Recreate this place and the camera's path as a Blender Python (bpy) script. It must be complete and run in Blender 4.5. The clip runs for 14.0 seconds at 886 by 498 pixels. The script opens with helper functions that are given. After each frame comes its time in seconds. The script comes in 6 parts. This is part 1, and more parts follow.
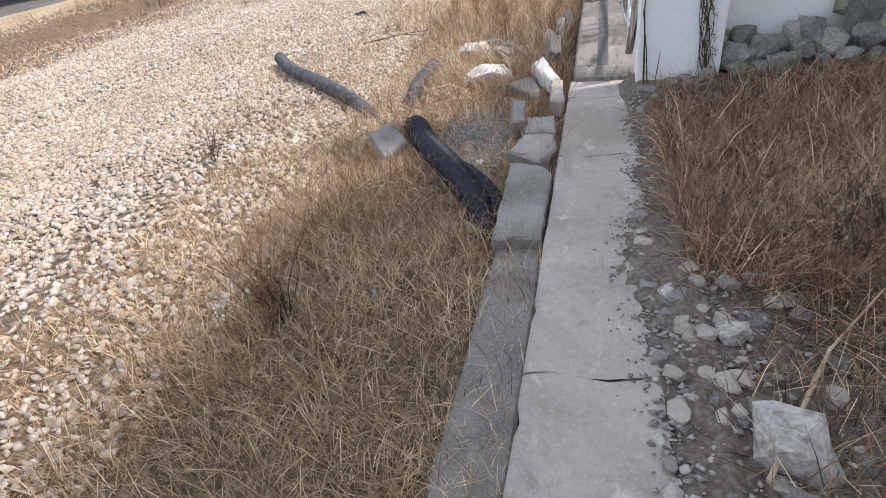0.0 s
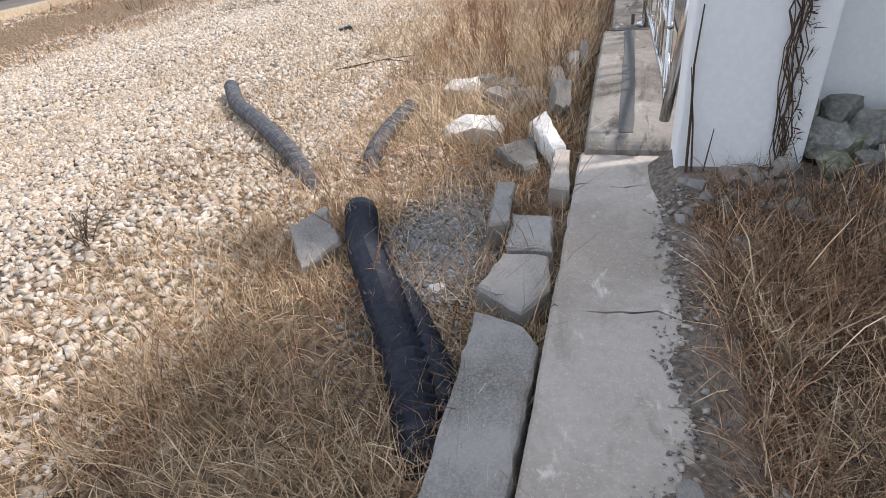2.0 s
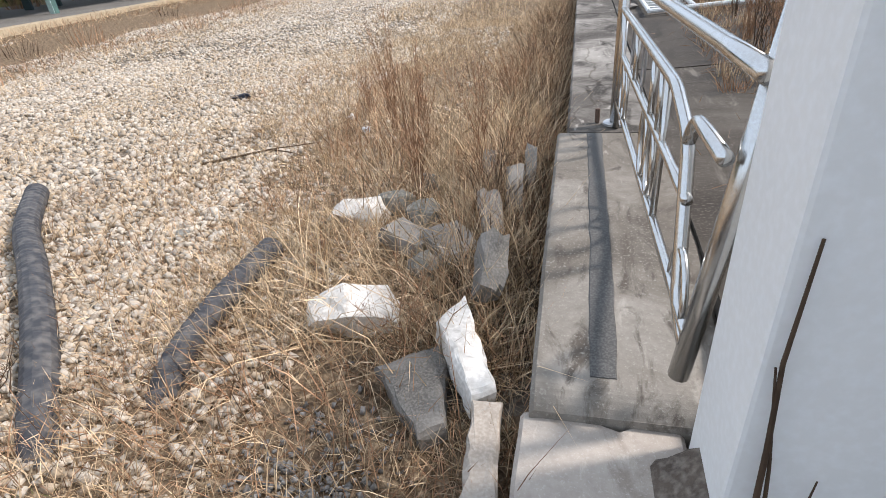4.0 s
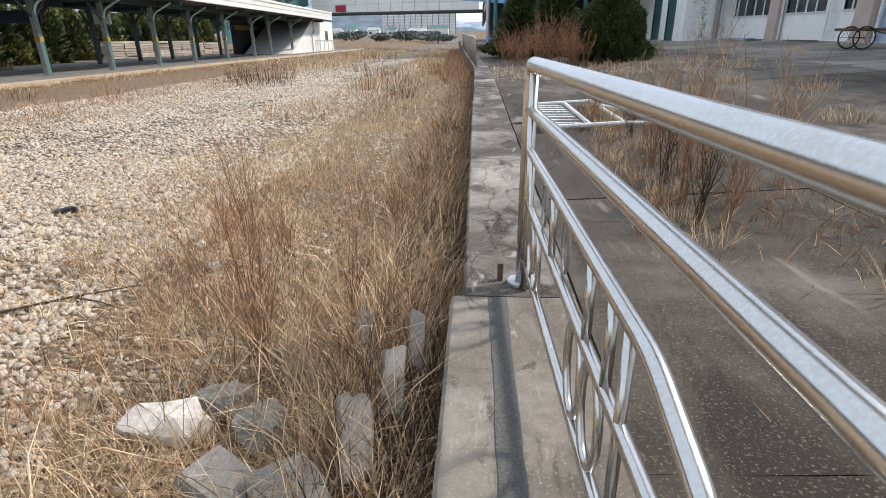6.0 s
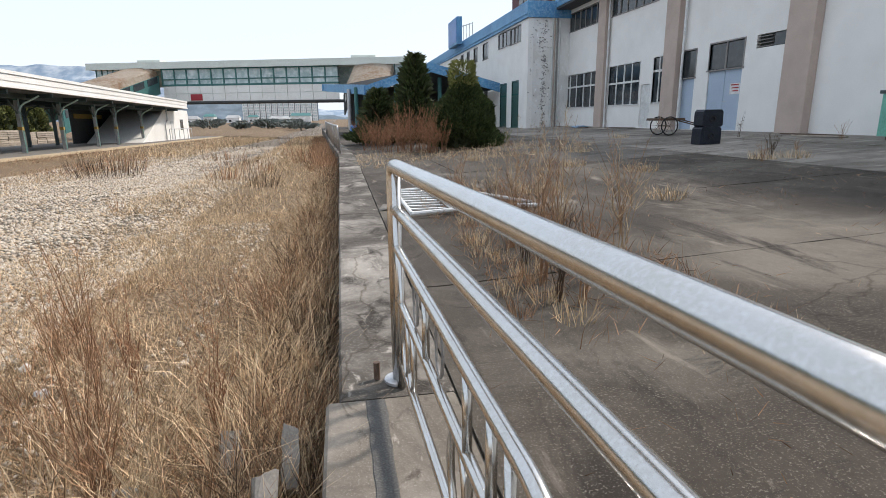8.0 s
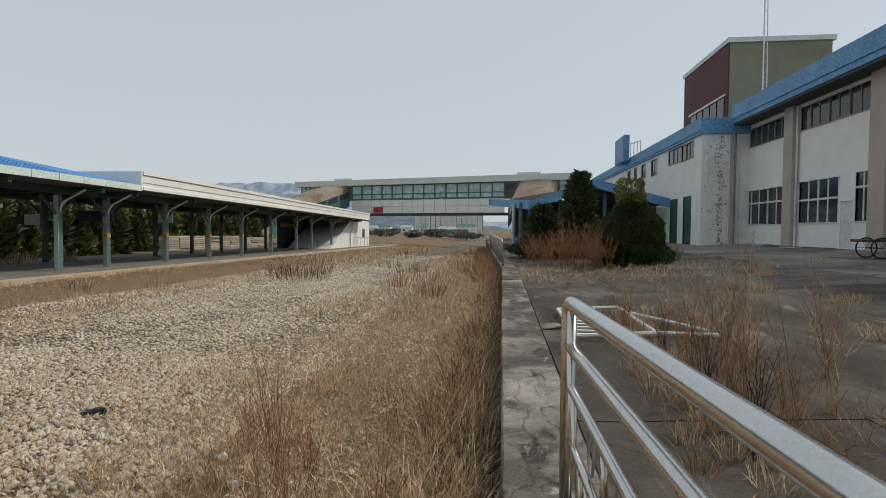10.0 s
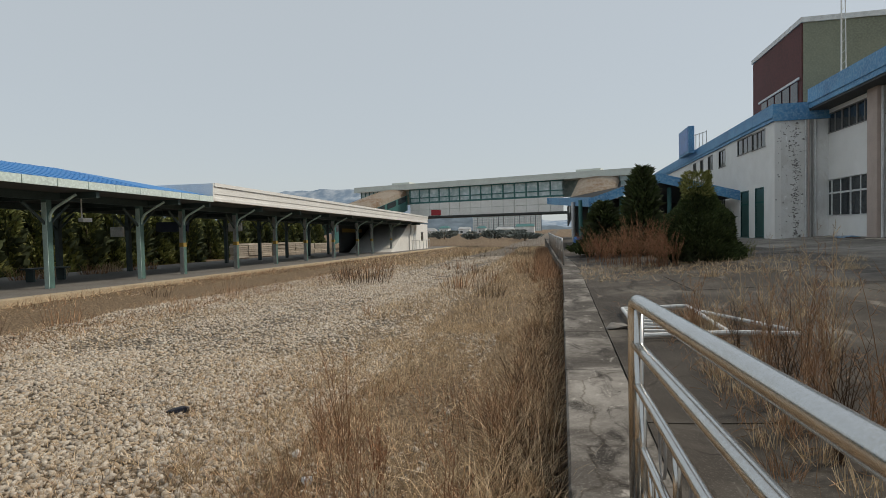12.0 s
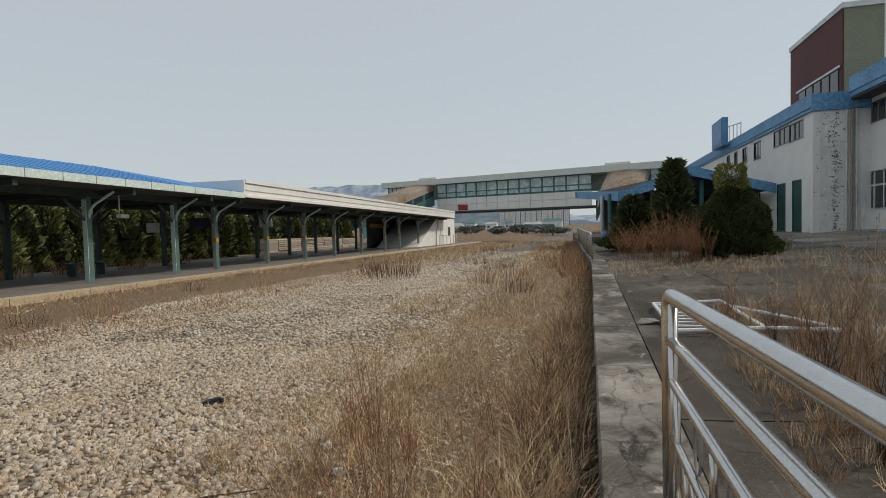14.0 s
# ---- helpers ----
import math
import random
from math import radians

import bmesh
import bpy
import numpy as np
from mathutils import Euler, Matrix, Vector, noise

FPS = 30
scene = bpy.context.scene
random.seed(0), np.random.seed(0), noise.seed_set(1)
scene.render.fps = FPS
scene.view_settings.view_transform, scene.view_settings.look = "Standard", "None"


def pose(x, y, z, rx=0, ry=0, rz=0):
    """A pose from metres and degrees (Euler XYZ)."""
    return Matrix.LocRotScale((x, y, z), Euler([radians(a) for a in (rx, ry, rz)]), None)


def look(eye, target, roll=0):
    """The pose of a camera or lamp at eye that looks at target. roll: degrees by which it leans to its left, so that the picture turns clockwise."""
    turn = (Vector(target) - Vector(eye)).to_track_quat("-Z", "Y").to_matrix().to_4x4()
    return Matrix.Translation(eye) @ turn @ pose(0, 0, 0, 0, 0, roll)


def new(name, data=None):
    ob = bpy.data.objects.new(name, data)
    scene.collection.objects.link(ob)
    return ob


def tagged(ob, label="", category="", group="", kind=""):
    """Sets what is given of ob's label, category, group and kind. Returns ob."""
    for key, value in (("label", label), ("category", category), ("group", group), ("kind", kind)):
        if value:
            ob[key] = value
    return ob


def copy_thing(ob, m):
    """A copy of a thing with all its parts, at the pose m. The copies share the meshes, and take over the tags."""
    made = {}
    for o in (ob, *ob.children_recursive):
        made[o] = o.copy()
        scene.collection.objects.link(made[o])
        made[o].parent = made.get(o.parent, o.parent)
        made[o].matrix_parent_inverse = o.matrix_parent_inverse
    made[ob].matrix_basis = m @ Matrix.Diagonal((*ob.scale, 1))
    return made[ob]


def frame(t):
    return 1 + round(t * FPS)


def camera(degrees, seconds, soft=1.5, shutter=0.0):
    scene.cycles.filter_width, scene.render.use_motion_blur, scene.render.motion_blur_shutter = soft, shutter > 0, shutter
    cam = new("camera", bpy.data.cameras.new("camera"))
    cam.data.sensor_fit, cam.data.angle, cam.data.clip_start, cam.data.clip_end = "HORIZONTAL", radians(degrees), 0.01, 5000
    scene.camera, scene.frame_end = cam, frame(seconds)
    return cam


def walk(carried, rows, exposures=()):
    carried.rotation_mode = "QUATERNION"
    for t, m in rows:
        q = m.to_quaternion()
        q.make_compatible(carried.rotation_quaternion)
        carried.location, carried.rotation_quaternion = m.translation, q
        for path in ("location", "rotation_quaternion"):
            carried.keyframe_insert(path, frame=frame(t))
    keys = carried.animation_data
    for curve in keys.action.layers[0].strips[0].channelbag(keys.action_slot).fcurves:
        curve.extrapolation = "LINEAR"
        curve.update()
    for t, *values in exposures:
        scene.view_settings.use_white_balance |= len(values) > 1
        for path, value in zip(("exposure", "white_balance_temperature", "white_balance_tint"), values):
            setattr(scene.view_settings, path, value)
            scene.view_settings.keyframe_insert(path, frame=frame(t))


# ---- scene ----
cam = camera(78.1, 14.0, soft=0.6)
PATH = [
    (0, (0.210, 1.301, 1.333), (-0.323, 2.880, 0.226), -8.7),
    (0.5, (0.223, 1.715, 1.349), (-0.339, 3.272, 0.225), -7.5),
    (1, (0.186, 2.078, 1.290), (-0.323, 3.623, 0.127), -5.2),
    (1.5, (0.174, 2.433, 1.250), (-0.372, 3.982, 0.108), -6.2),
    (2, (0.180, 2.851, 1.244), (-0.401, 4.417, 0.145), -7.6),
    (2.5, (0.126, 3.260, 1.243), (-0.360, 4.862, 0.149), -6),
    (3, (0.137, 3.815, 1.149), (-0.385, 5.439, 0.104), -6.7),
    (5.5, (0.036, 5.632, 1.220), (-0.183, 7.420, 0.351), -1.4),
    (6, (0.111, 5.823, 1.212), (-0.002, 7.677, 0.470), -0.6),
    (6.5, (0.148, 5.892, 1.230), (0.314, 7.777, 0.580), 0.3),
    (7, (0.141, 5.899, 1.252), (0.478, 7.786, 0.681), 0.1),
    (7.5, (0.125, 5.878, 1.267), (0.491, 7.769, 0.728), -0.2),
    (8, (0.130, 5.884, 1.285), (0.479, 7.797, 0.815), -0.6),
    (8.5, (0.103, 5.917, 1.330), (0.344, 7.873, 0.987), -1.2),
    (9, (0.078, 5.895, 1.398), (0.137, 7.891, 1.290), -0.4),
    (11.5, (0.038, 5.816, 1.407), (-0.349, 7.777, 1.347), -1.1),
    (12, (0.039, 5.811, 1.407), (-0.386, 7.764, 1.340), -1.3),
    (12.5, (0.029, 5.802, 1.404), (-0.440, 7.745, 1.340), -1.6),
    (13, (0.032, 5.793, 1.402), (-0.452, 7.733, 1.330), -1.5),
    (13.5, (0.026, 5.803, 1.401), (-0.477, 7.737, 1.318), -1.6),
    (14, (0.025, 5.803, 1.402), (-0.496, 7.733, 1.319), -1.5),
]
EXPOSURES = [(0.0, 0.8, 6050, 18), (1.0, 0.8, 6050, 18), (3.0, 0.78, 6050, 16), (5.5, 0.6, 6200, 15), (7.5, 0.6, 6350, 15), (8.5, 0.33, 6450, 14), (9.5, -0.15, 6600, 11), (11.5, -0.33, 6750, 11), (14.0, -0.33, 6750, 11)]
walk(cam, [(t, look(eye, target, roll)) for t, eye, target, roll in PATH], EXPOSURES)

# ---- light ----
SUN_EL, SUN_AZ = 47.0, 70.0          # degrees: height, and turn from +y towards +x
world = bpy.data.worlds.new("sky")
world.use_nodes = True
scene.world = world
wn = world.node_tree
wn.nodes.clear()
w_out = wn.nodes.new("ShaderNodeOutputWorld")
w_bg = wn.nodes.new("ShaderNodeBackground")
w_sky = wn.nodes.new("ShaderNodeTexSky")
w_sky.sky_type = "NISHITA"
w_sky.sun_disc = False
w_sky.sun_elevation, w_sky.sun_rotation = radians(SUN_EL), radians(SUN_AZ)
w_sky.air_density, w_sky.dust_density, w_sky.ozone_density = 1.0, 1.2, 1.0
w_mix = wn.nodes.new("ShaderNodeMixRGB")
w_mix.inputs["Fac"].default_value = 0.72                      # thin bright haze over the blue
w_mix.inputs["Color2"].default_value = (7.5, 8.4, 9.0, 1)
w_bg.inputs["Strength"].default_value = 0.1
wn.links.new(w_sky.outputs[0], w_mix.inputs["Color1"])
wn.links.new(w_mix.outputs[0], w_bg.inputs["Color"])
wn.links.new(w_bg.outputs[0], w_out.inputs["Surface"])
sun_data = bpy.data.lights.new("sun", "SUN")
sun_data.energy, sun_data.angle, sun_data.color = 2.75, radians(6.0), (1.0, 0.92, 0.80)
sun = new("sun", sun_data)
_e, _a = radians(SUN_EL), radians(SUN_AZ)
SUN_WAY = Vector((math.sin(_a) * math.cos(_e), math.cos(_a) * math.cos(_e), math.sin(_e)))
sun.matrix_world = look(SUN_WAY * 50, (0, 0, 0))


# ---- materials ----
def mat(name, color, rough=0.8, metal=0.0, dark=None, light=None, scale=4.0, fine=60.0, bump=0.15, bump_dist=0.004, island=0.0, objvar=0.0, spec=0.5, stain=0.5, tints=()):
    """A weathered surface: two scales of noise between darker and lighter tones, fine bump, and variation by piece."""
    m = bpy.data.materials.new(name)
    m.use_nodes = True
    nt = m.node_tree
    b = nt.nodes["Principled BSDF"]
    dark = dark or tuple(c * 0.62 for c in color)
    light = light or tuple(min(1.0, c * 1.22) for c in color)
    tc = nt.nodes.new("ShaderNodeTexCoord")
    geo = nt.nodes.new("ShaderNodeNewGeometry")
    n1 = nt.nodes.new("ShaderNodeTexNoise")
    n1.inputs["Scale"].default_value, n1.inputs["Detail"].default_value, n1.inputs["Roughness"].default_value = scale, 6, 0.62
    n2 = nt.nodes.new("ShaderNodeTexNoise")
    n2.inputs["Scale"].default_value, n2.inputs["Detail"].default_value = fine, 4
    for n in (n1, n2):
        nt.links.new(geo.outputs["Position"], n.inputs["Vector"])
    r1 = nt.nodes.new("ShaderNodeValToRGB")
    r1.color_ramp.elements[0].position, r1.color_ramp.elements[1].position = 0.5 - 0.22 / max(stain, 0.05) * 0.5, 0.5 + 0.22 / max(stain, 0.05) * 0.5
    r1.color_ramp.elements[0].color, r1.color_ramp.elements[1].color = (*dark, 1), (*color, 1)
    nt.links.new(n1.outputs["Fac"], r1.inputs["Fac"])
    mx = nt.nodes.new("ShaderNodeMixRGB")
    mx.inputs["Color2"].default_value = (*light, 1)
    r2 = nt.nodes.new("ShaderNodeMapRange")
    r2.inputs["From Min"].default_value, r2.inputs["From Max"].default_value, r2.inputs["To Max"].default_value = 0.42, 0.75, 0.75
    nt.links.new(n2.outputs["Fac"], r2.inputs["Value"])
    nt.links.new(r2.outputs[0], mx.inputs["Fac"])
    nt.links.new(r1.outputs[0], mx.inputs["Color1"])
    col = mx.outputs[0]
    for amount, sock in ((island, geo.outputs["Random Per Island"]), (objvar, None)):
        if amount:
            if sock is None:
                oi = nt.nodes.new("ShaderNodeObjectInfo")
                sock = oi.outputs["Random"]
            h = nt.nodes.new("ShaderNodeHueSaturation")
            v = nt.nodes.new("ShaderNodeMapRange")
            v.inputs["To Min"].default_value, v.inputs["To Max"].default_value = 1 - amount, 1 + amount
            nt.links.new(sock, v.inputs["Value"])
            nt.links.new(v.outputs[0], h.inputs["Value"])
            nt.links.new(col, h.inputs["Color"])
            col = h.outputs[0]
    if tints:
        tr = nt.nodes.new("ShaderNodeValToRGB")
        tr.color_ramp.interpolation = "CONSTANT"
        while len(tr.color_ramp.elements) < len(tints):
            tr.color_ramp.elements.new(0.5)
        for k, c in enumerate(tints):
            tr.color_ramp.elements[k].position, tr.color_ramp.elements[k].color = k / len(tints), (*c, 1)
        nt.links.new(geo.outputs["Random Per Island"], tr.inputs["Fac"])
        tm = nt.nodes.new("ShaderNodeMixRGB")
        tm.blend_type, tm.inputs["Fac"].default_value = "MULTIPLY", 1.0
        nt.links.new(col, tm.inputs["Color1"])
        nt.links.new(tr.outputs[0], tm.inputs["Color2"])
        col = tm.outputs[0]
    nt.links.new(col, b.inputs["Base Color"])
    b.inputs["Roughness"].default_value, b.inputs["Metallic"].default_value = rough, metal
    b.inputs["Specular IOR Level"].default_value = spec
    if bump:
        bp = nt.nodes.new("ShaderNodeBump")
        bp.inputs["Strength"].default_value, bp.inputs["Distance"].default_value = bump, bump_dist
        nt.links.new(n2.outputs["Fac"], bp.inputs["Height"])
        nt.links.new(bp.outputs[0], b.inputs["Normal"])
    return m


M = {}
M["concrete"] = mat("pale concrete", (0.40, 0.35, 0.295), 0.9, dark=(0.25, 0.21, 0.17), light=(0.47, 0.42, 0.36), scale=2.2, fine=90, bump=0.1, stain=0.6)
M["concrete_old"] = mat("old broken concrete", (0.235, 0.218, 0.195), 0.95, dark=(0.11, 0.10, 0.086), scale=3.5, fine=110, bump=0.2, island=0.12, objvar=0.15, stain=0.7)
M["plaster"] = mat("white painted plaster", (0.83, 0.825, 0.80), 0.85, dark=(0.72, 0.71, 0.68), light=(0.84, 0.84, 0.83), scale=0.9, fine=40, bump=0.12, stain=0.5)
M["pilaster"] = mat("faded tan paint", (0.50, 0.41, 0.36), 0.85, dark=(0.36, 0.29, 0.25), scale=1.5, fine=45, bump=0.15)
M["blue"] = mat("faded blue paint", (0.10, 0.31, 0.54), 0.6, dark=(0.06, 0.20, 0.40), light=(0.28, 0.46, 0.60), scale=0.8, fine=9, bump=0.1, stain=0.8)
M["blue_roof"] = mat("blue roof sheet", (0.025, 0.22, 0.55), 0.5, dark=(0.02, 0.16, 0.44), light=(0.05, 0.27, 0.60), scale=0.5, fine=20, bump=0.05)
M["door_blue"] = mat("pale blue door paint", (0.38, 0.47, 0.58), 0.55, dark=(0.31, 0.39, 0.50), scale=1.2, fine=30, bump=0.06)
M["white_metal"] = mat("off-white sheet metal", (0.80, 0.80, 0.77), 0.5, dark=(0.66, 0.65, 0.61), scale=0.7, fine=25, bump=0.05)
M["grey_metal"] = mat("grey-green sheet metal", (0.62, 0.65, 0.60), 0.55, dark=(0.50, 0.53, 0.49), scale=0.6, fine=18, bump=0.05)
M["mint"] = mat("pale mint fascia paint", (0.68, 0.79, 0.75), 0.55, dark=(0.5, 0.6, 0.56), scale=1.0, fine=14, bump=0.06, island=0.08)
M["teal"] = mat("teal paint", (0.05, 0.17, 0.16), 0.55, dark=(0.03, 0.10, 0.10), scale=1.0, fine=20, bump=0.06)
M["post_dark"] = mat("dark green steel paint", (0.045, 0.075, 0.075), 0.5, dark=(0.03, 0.045, 0.045), scale=2.0, fine=30, bump=0.08)
M["post_mid"] = mat("sea green steel paint", (0.10, 0.19, 0.165), 0.5, dark=(0.06, 0.11, 0.10), scale=2.0, fine=30, bump=0.08)
M["post_light"] = mat("pale mint steel paint", (0.52, 0.68, 0.63), 0.5, dark=(0.34, 0.46, 0.43), scale=2.0, fine=30, bump=0.08)
# dark tone that puts the shade of undersides and recesses into colour
M["under"] = mat("dark tone for shaded undersides", (0.07, 0.075, 0.075), 0.8, scale=1, fine=20)
M["rust_roof"] = mat("rust-streaked brown roof", (0.50, 0.43, 0.35), 0.75, dark=(0.34, 0.21, 0.12), light=(0.62, 0.57, 0.49), scale=0.35, fine=3, bump=0.05, stain=0.9)
M["steel"] = mat("brushed stainless steel", (0.62, 0.62, 0.61), 0.24, 1.0, dark=(0.54, 0.52, 0.48), light=(0.66, 0.66, 0.65), scale=6, fine=120, bump=0.03, stain=0.5)
M["steel_dull"] = mat("dull galvanised steel", (0.55, 0.56, 0.57), 0.45, 0.8, scale=3, fine=50, bump=0.05)
M["glass"] = mat("dark window glass", (0.035, 0.045, 0.05), 0.08, 0.0, dark=(0.02, 0.025, 0.03), light=(0.06, 0.07, 0.075), scale=0.8, fine=5, bump=0.0)
# opaque panes: the bright sky seen through them is put into the colour
M["glass_sky"] = mat("glazing in painted sky tones", (0.50, 0.60, 0.61), 0.12, 0.0, dark=(0.22, 0.33, 0.33), light=(0.74, 0.79, 0.80), scale=0.35, fine=2, bump=0.0)
M["frame_white"] = mat("white window frame", (0.7, 0.71, 0.7), 0.5, scale=3, fine=30, bump=0.03)
M["frame_grey"] = mat("grey window frame", (0.25, 0.24, 0.23), 0.6, scale=3, fine=30, bump=0.03)
M["green_door"] = mat("green glazed door", (0.05, 0.12, 0.11), 0.3, scale=1.5, fine=20, bump=0.02)
M["black_pipe"] = mat("black plastic", (0.016, 0.02, 0.032), 0.5, dark=(0.010, 0.012, 0.02), light=(0.035, 0.037, 0.045), scale=5, fine=25, bump=0.1, spec=0.25)
M["pipe_dusty"] = mat("dusty black plastic", (0.05, 0.05, 0.055), 0.7, dark=(0.026, 0.027, 0.032), light=(0.17, 0.155, 0.14), scale=4, fine=18, bump=0.1)
M["pale_rock"] = mat("pale broken stone", (0.48, 0.445, 0.395), 0.95, dark=(0.22, 0.19, 0.16), light=(0.60, 0.57, 0.53), scale=14, fine=60, bump=0.7, bump_dist=0.01, stain=0.8)
M["bank_chip"] = mat("broken pale mortar", (0.33, 0.30, 0.26), 0.95, dark=(0.18, 0.155, 0.13), light=(0.46, 0.43, 0.39), scale=5, fine=60, bump=0.3, island=0.4)
M["white_rock"] = mat("white stone", (0.70, 0.675, 0.63), 0.9, dark=(0.46, 0.42, 0.37), scale=9, fine=50, bump=0.5)
M["rock"] = mat("grey-green field stone", (0.22, 0.215, 0.19), 0.95, dark=(0.10, 0.10, 0.085), light=(0.33, 0.32, 0.29), scale=7, fine=45, bump=0.6, objvar=0.25, island=0.2)
M["rock_moss"] = mat("mossy field stone", (0.17, 0.18, 0.11), 0.95, dark=(0.07, 0.075, 0.05), light=(0.30, 0.30, 0.24), scale=8, fine=45, bump=0.6, objvar=0.2)
M["gravel"] = mat("crushed ballast", (0.53, 0.475, 0.395), 0.95, dark=(0.40, 0.34, 0.27), light=(0.63, 0.595, 0.54), scale=0.9, fine=60, bump=0.3, tints=((0.64, 0.62, 0.6), (1, 0.98, 0.97), (0.94, 0.82, 0.68), (0.82, 0.8, 0.77), (1.16, 1.14, 1.12), (0.84, 0.74, 0.62), (1.0, 0.95, 0.88), (0.68, 0.62, 0.55), (1.06, 1.03, 0.99)))
M["straw"] = mat("bleached dry grass", (0.60, 0.455, 0.29), 0.9, dark=(0.34, 0.23, 0.13), light=(0.80, 0.655, 0.46), scale=0.8, fine=8, bump=0, island=0.62, spec=0.2)
M["straw_red"] = mat("russet dry stems", (0.38, 0.22, 0.125), 0.9, dark=(0.20, 0.11, 0.062), light=(0.56, 0.375, 0.235), scale=1.0, fine=10, bump=0, island=0.6, spec=0.2)
M["shrub_red"] = mat("red-brown twigs", (0.29, 0.145, 0.08), 0.9, dark=(0.18, 0.085, 0.045), light=(0.48, 0.28, 0.16), scale=1.2, fine=10, bump=0, island=0.45, spec=0.2)
M["stem_dark"] = mat("dark dead stems", (0.10, 0.066, 0.043), 0.9, scale=3, fine=20, bump=0, island=0.35, spec=0.2)
M["green_grass"] = mat("new green grass", (0.13, 0.16, 0.05), 0.9, scale=3, fine=20, bump=0, island=0.35, spec=0.2)
M["conifer"] = mat("dark conifer needles", (0.06, 0.085, 0.03), 0.85, dark=(0.03, 0.045, 0.018), light=(0.12, 0.14, 0.05), scale=1.6, fine=12, bump=0, island=0.45, spec=0.2)
M["hedge"] = mat("yellow-green cypress foliage", (0.20, 0.215, 0.07), 0.85, dark=(0.10, 0.125, 0.045), light=(0.36, 0.33, 0.12), scale=0.7, fine=6, bump=0, island=0.45, spec=0.2)
# darker leaves for crown cores, their inner shade put into the colour
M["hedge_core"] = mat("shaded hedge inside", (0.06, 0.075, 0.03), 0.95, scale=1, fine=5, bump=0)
M["bark"] = mat("grey-brown bark", (0.12, 0.09, 0.065), 0.95, scale=6, fine=40, bump=0.5)
M["timber"] = mat("weathered sleepers", (0.50, 0.45, 0.38), 0.9, dark=(0.30, 0.25, 0.2), scale=2, fine=20, bump=0.3, objvar=0.25)
M["red_brown"] = mat("dark red cladding", (0.115, 0.03, 0.028), 0.7, scale=0.5, fine=8, bump=0.05)
M["khaki"] = mat("khaki render", (0.25, 0.26, 0.19), 0.85, scale=0.4, fine=10, bump=0.1)
M["yellow"] = mat("worn yellow paint", (0.42, 0.27, 0.06), 0.6, scale=3, fine=30)
M["green_bin"] = mat("mint green painted steel", (0.17, 0.48, 0.38), 0.5, scale=1.5, fine=20)
M["red_sign"] = mat("red enamel", (0.4, 0.03, 0.04), 0.5, scale=2, fine=20, bump=0)
M["paper"] = mat("white paper", (0.75, 0.74, 0.73), 0.7, scale=5, fine=40, bump=0)
M["board_blue"] = mat("blue signboard", (0.05, 0.18, 0.48), 0.4, scale=1, fine=10, bump=0)
M["navy"] = mat("navy plate", (0.02, 0.03, 0.07), 0.4, scale=1, fine=10, bump=0)
M["grit"] = mat("dark grey grit", (0.23, 0.22, 0.205), 0.95, dark=(0.13, 0.12, 0.11), light=(0.36, 0.35, 0.33), scale=3, fine=60, bump=0.3, island=0.35)
M["dark_strip"] = mat("dark step band", (0.085, 0.083, 0.08), 0.85, dark=(0.06, 0.057, 0.053), light=(0.16, 0.155, 0.145), scale=5, fine=130, bump=0.25)
M["tyre"] = mat("black rubber", (0.02, 0.02, 0.02), 0.8, scale=5, fine=40)
M["wrack"] = mat("rusty iron", (0.11, 0.07, 0.05), 0.8, scale=6, fine=40, bump=0.3)
M["plastic_blue"] = mat("blue plastic sheet", (0.25, 0.42, 0.62), 0.4, scale=4, fine=20)
M["purple"] = mat("purple blooms", (0.22, 0.06, 0.42), 0.8, island=0.3)
M["apt"] = mat("white apartment render", (0.80, 0.80, 0.79), 0.8, scale=0.05, fine=0.5, bump=0)
# blue-grey distance haze is mixed into the two hill colours
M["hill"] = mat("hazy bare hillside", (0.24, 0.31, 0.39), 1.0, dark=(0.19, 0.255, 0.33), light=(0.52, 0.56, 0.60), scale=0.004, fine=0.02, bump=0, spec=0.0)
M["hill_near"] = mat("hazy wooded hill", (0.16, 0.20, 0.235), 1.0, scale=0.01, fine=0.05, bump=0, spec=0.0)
M["far_roof"] = mat("far pale roofs", (0.35, 0.36, 0.36), 0.8, scale=0.05, fine=0.3, bump=0, objvar=0.3)


# ---- builders ----
def part(name, bm, material, parent=None, label="", smooth=False):
    """Links a bmesh as one mesh object under a thing or a part."""
    me = bpy.data.meshes.new(name)
    bm.to_mesh(me)
    bm.free()
    me.materials.append(M[material])
    if smooth:
        for p in me.polygons:
            p.use_smooth = True
    ob = new(name, me)
    if parent:
        ob.parent = parent
    if label:
        ob["label"] = label
    return ob


def thing(name, label, category, group="", loc=(0, 0, 0), kind=""):
    ob = new(name)
    ob.empty_display_size = 0.1
    ob.location = loc
    return tagged(ob, label, category, group, kind)


def box(bm, x0, x1, y0, y1, z0, z1, bevel=0.0):
    vs = [bm.verts.new(p) for p in ((x0, y0, z0), (x1, y0, z0), (x1, y1, z0), (x0, y1, z0), (x0, y0, z1), (x1, y0, z1), (x1, y1, z1), (x0, y1, z1))]
    fs = [bm.faces.new([vs[i] for i in f]) for f in ((3, 2, 1, 0), (4, 5, 6, 7), (0, 1, 5, 4), (1, 2, 6, 5), (2, 3, 7, 6), (3, 0, 4, 7))]
    if bevel:
        es = list({e for f in fs for e in f.edges})
        bmesh.ops.bevel(bm, geom=es, offset=bevel, segments=2, affect="EDGES", profile=0.6)
    return bm


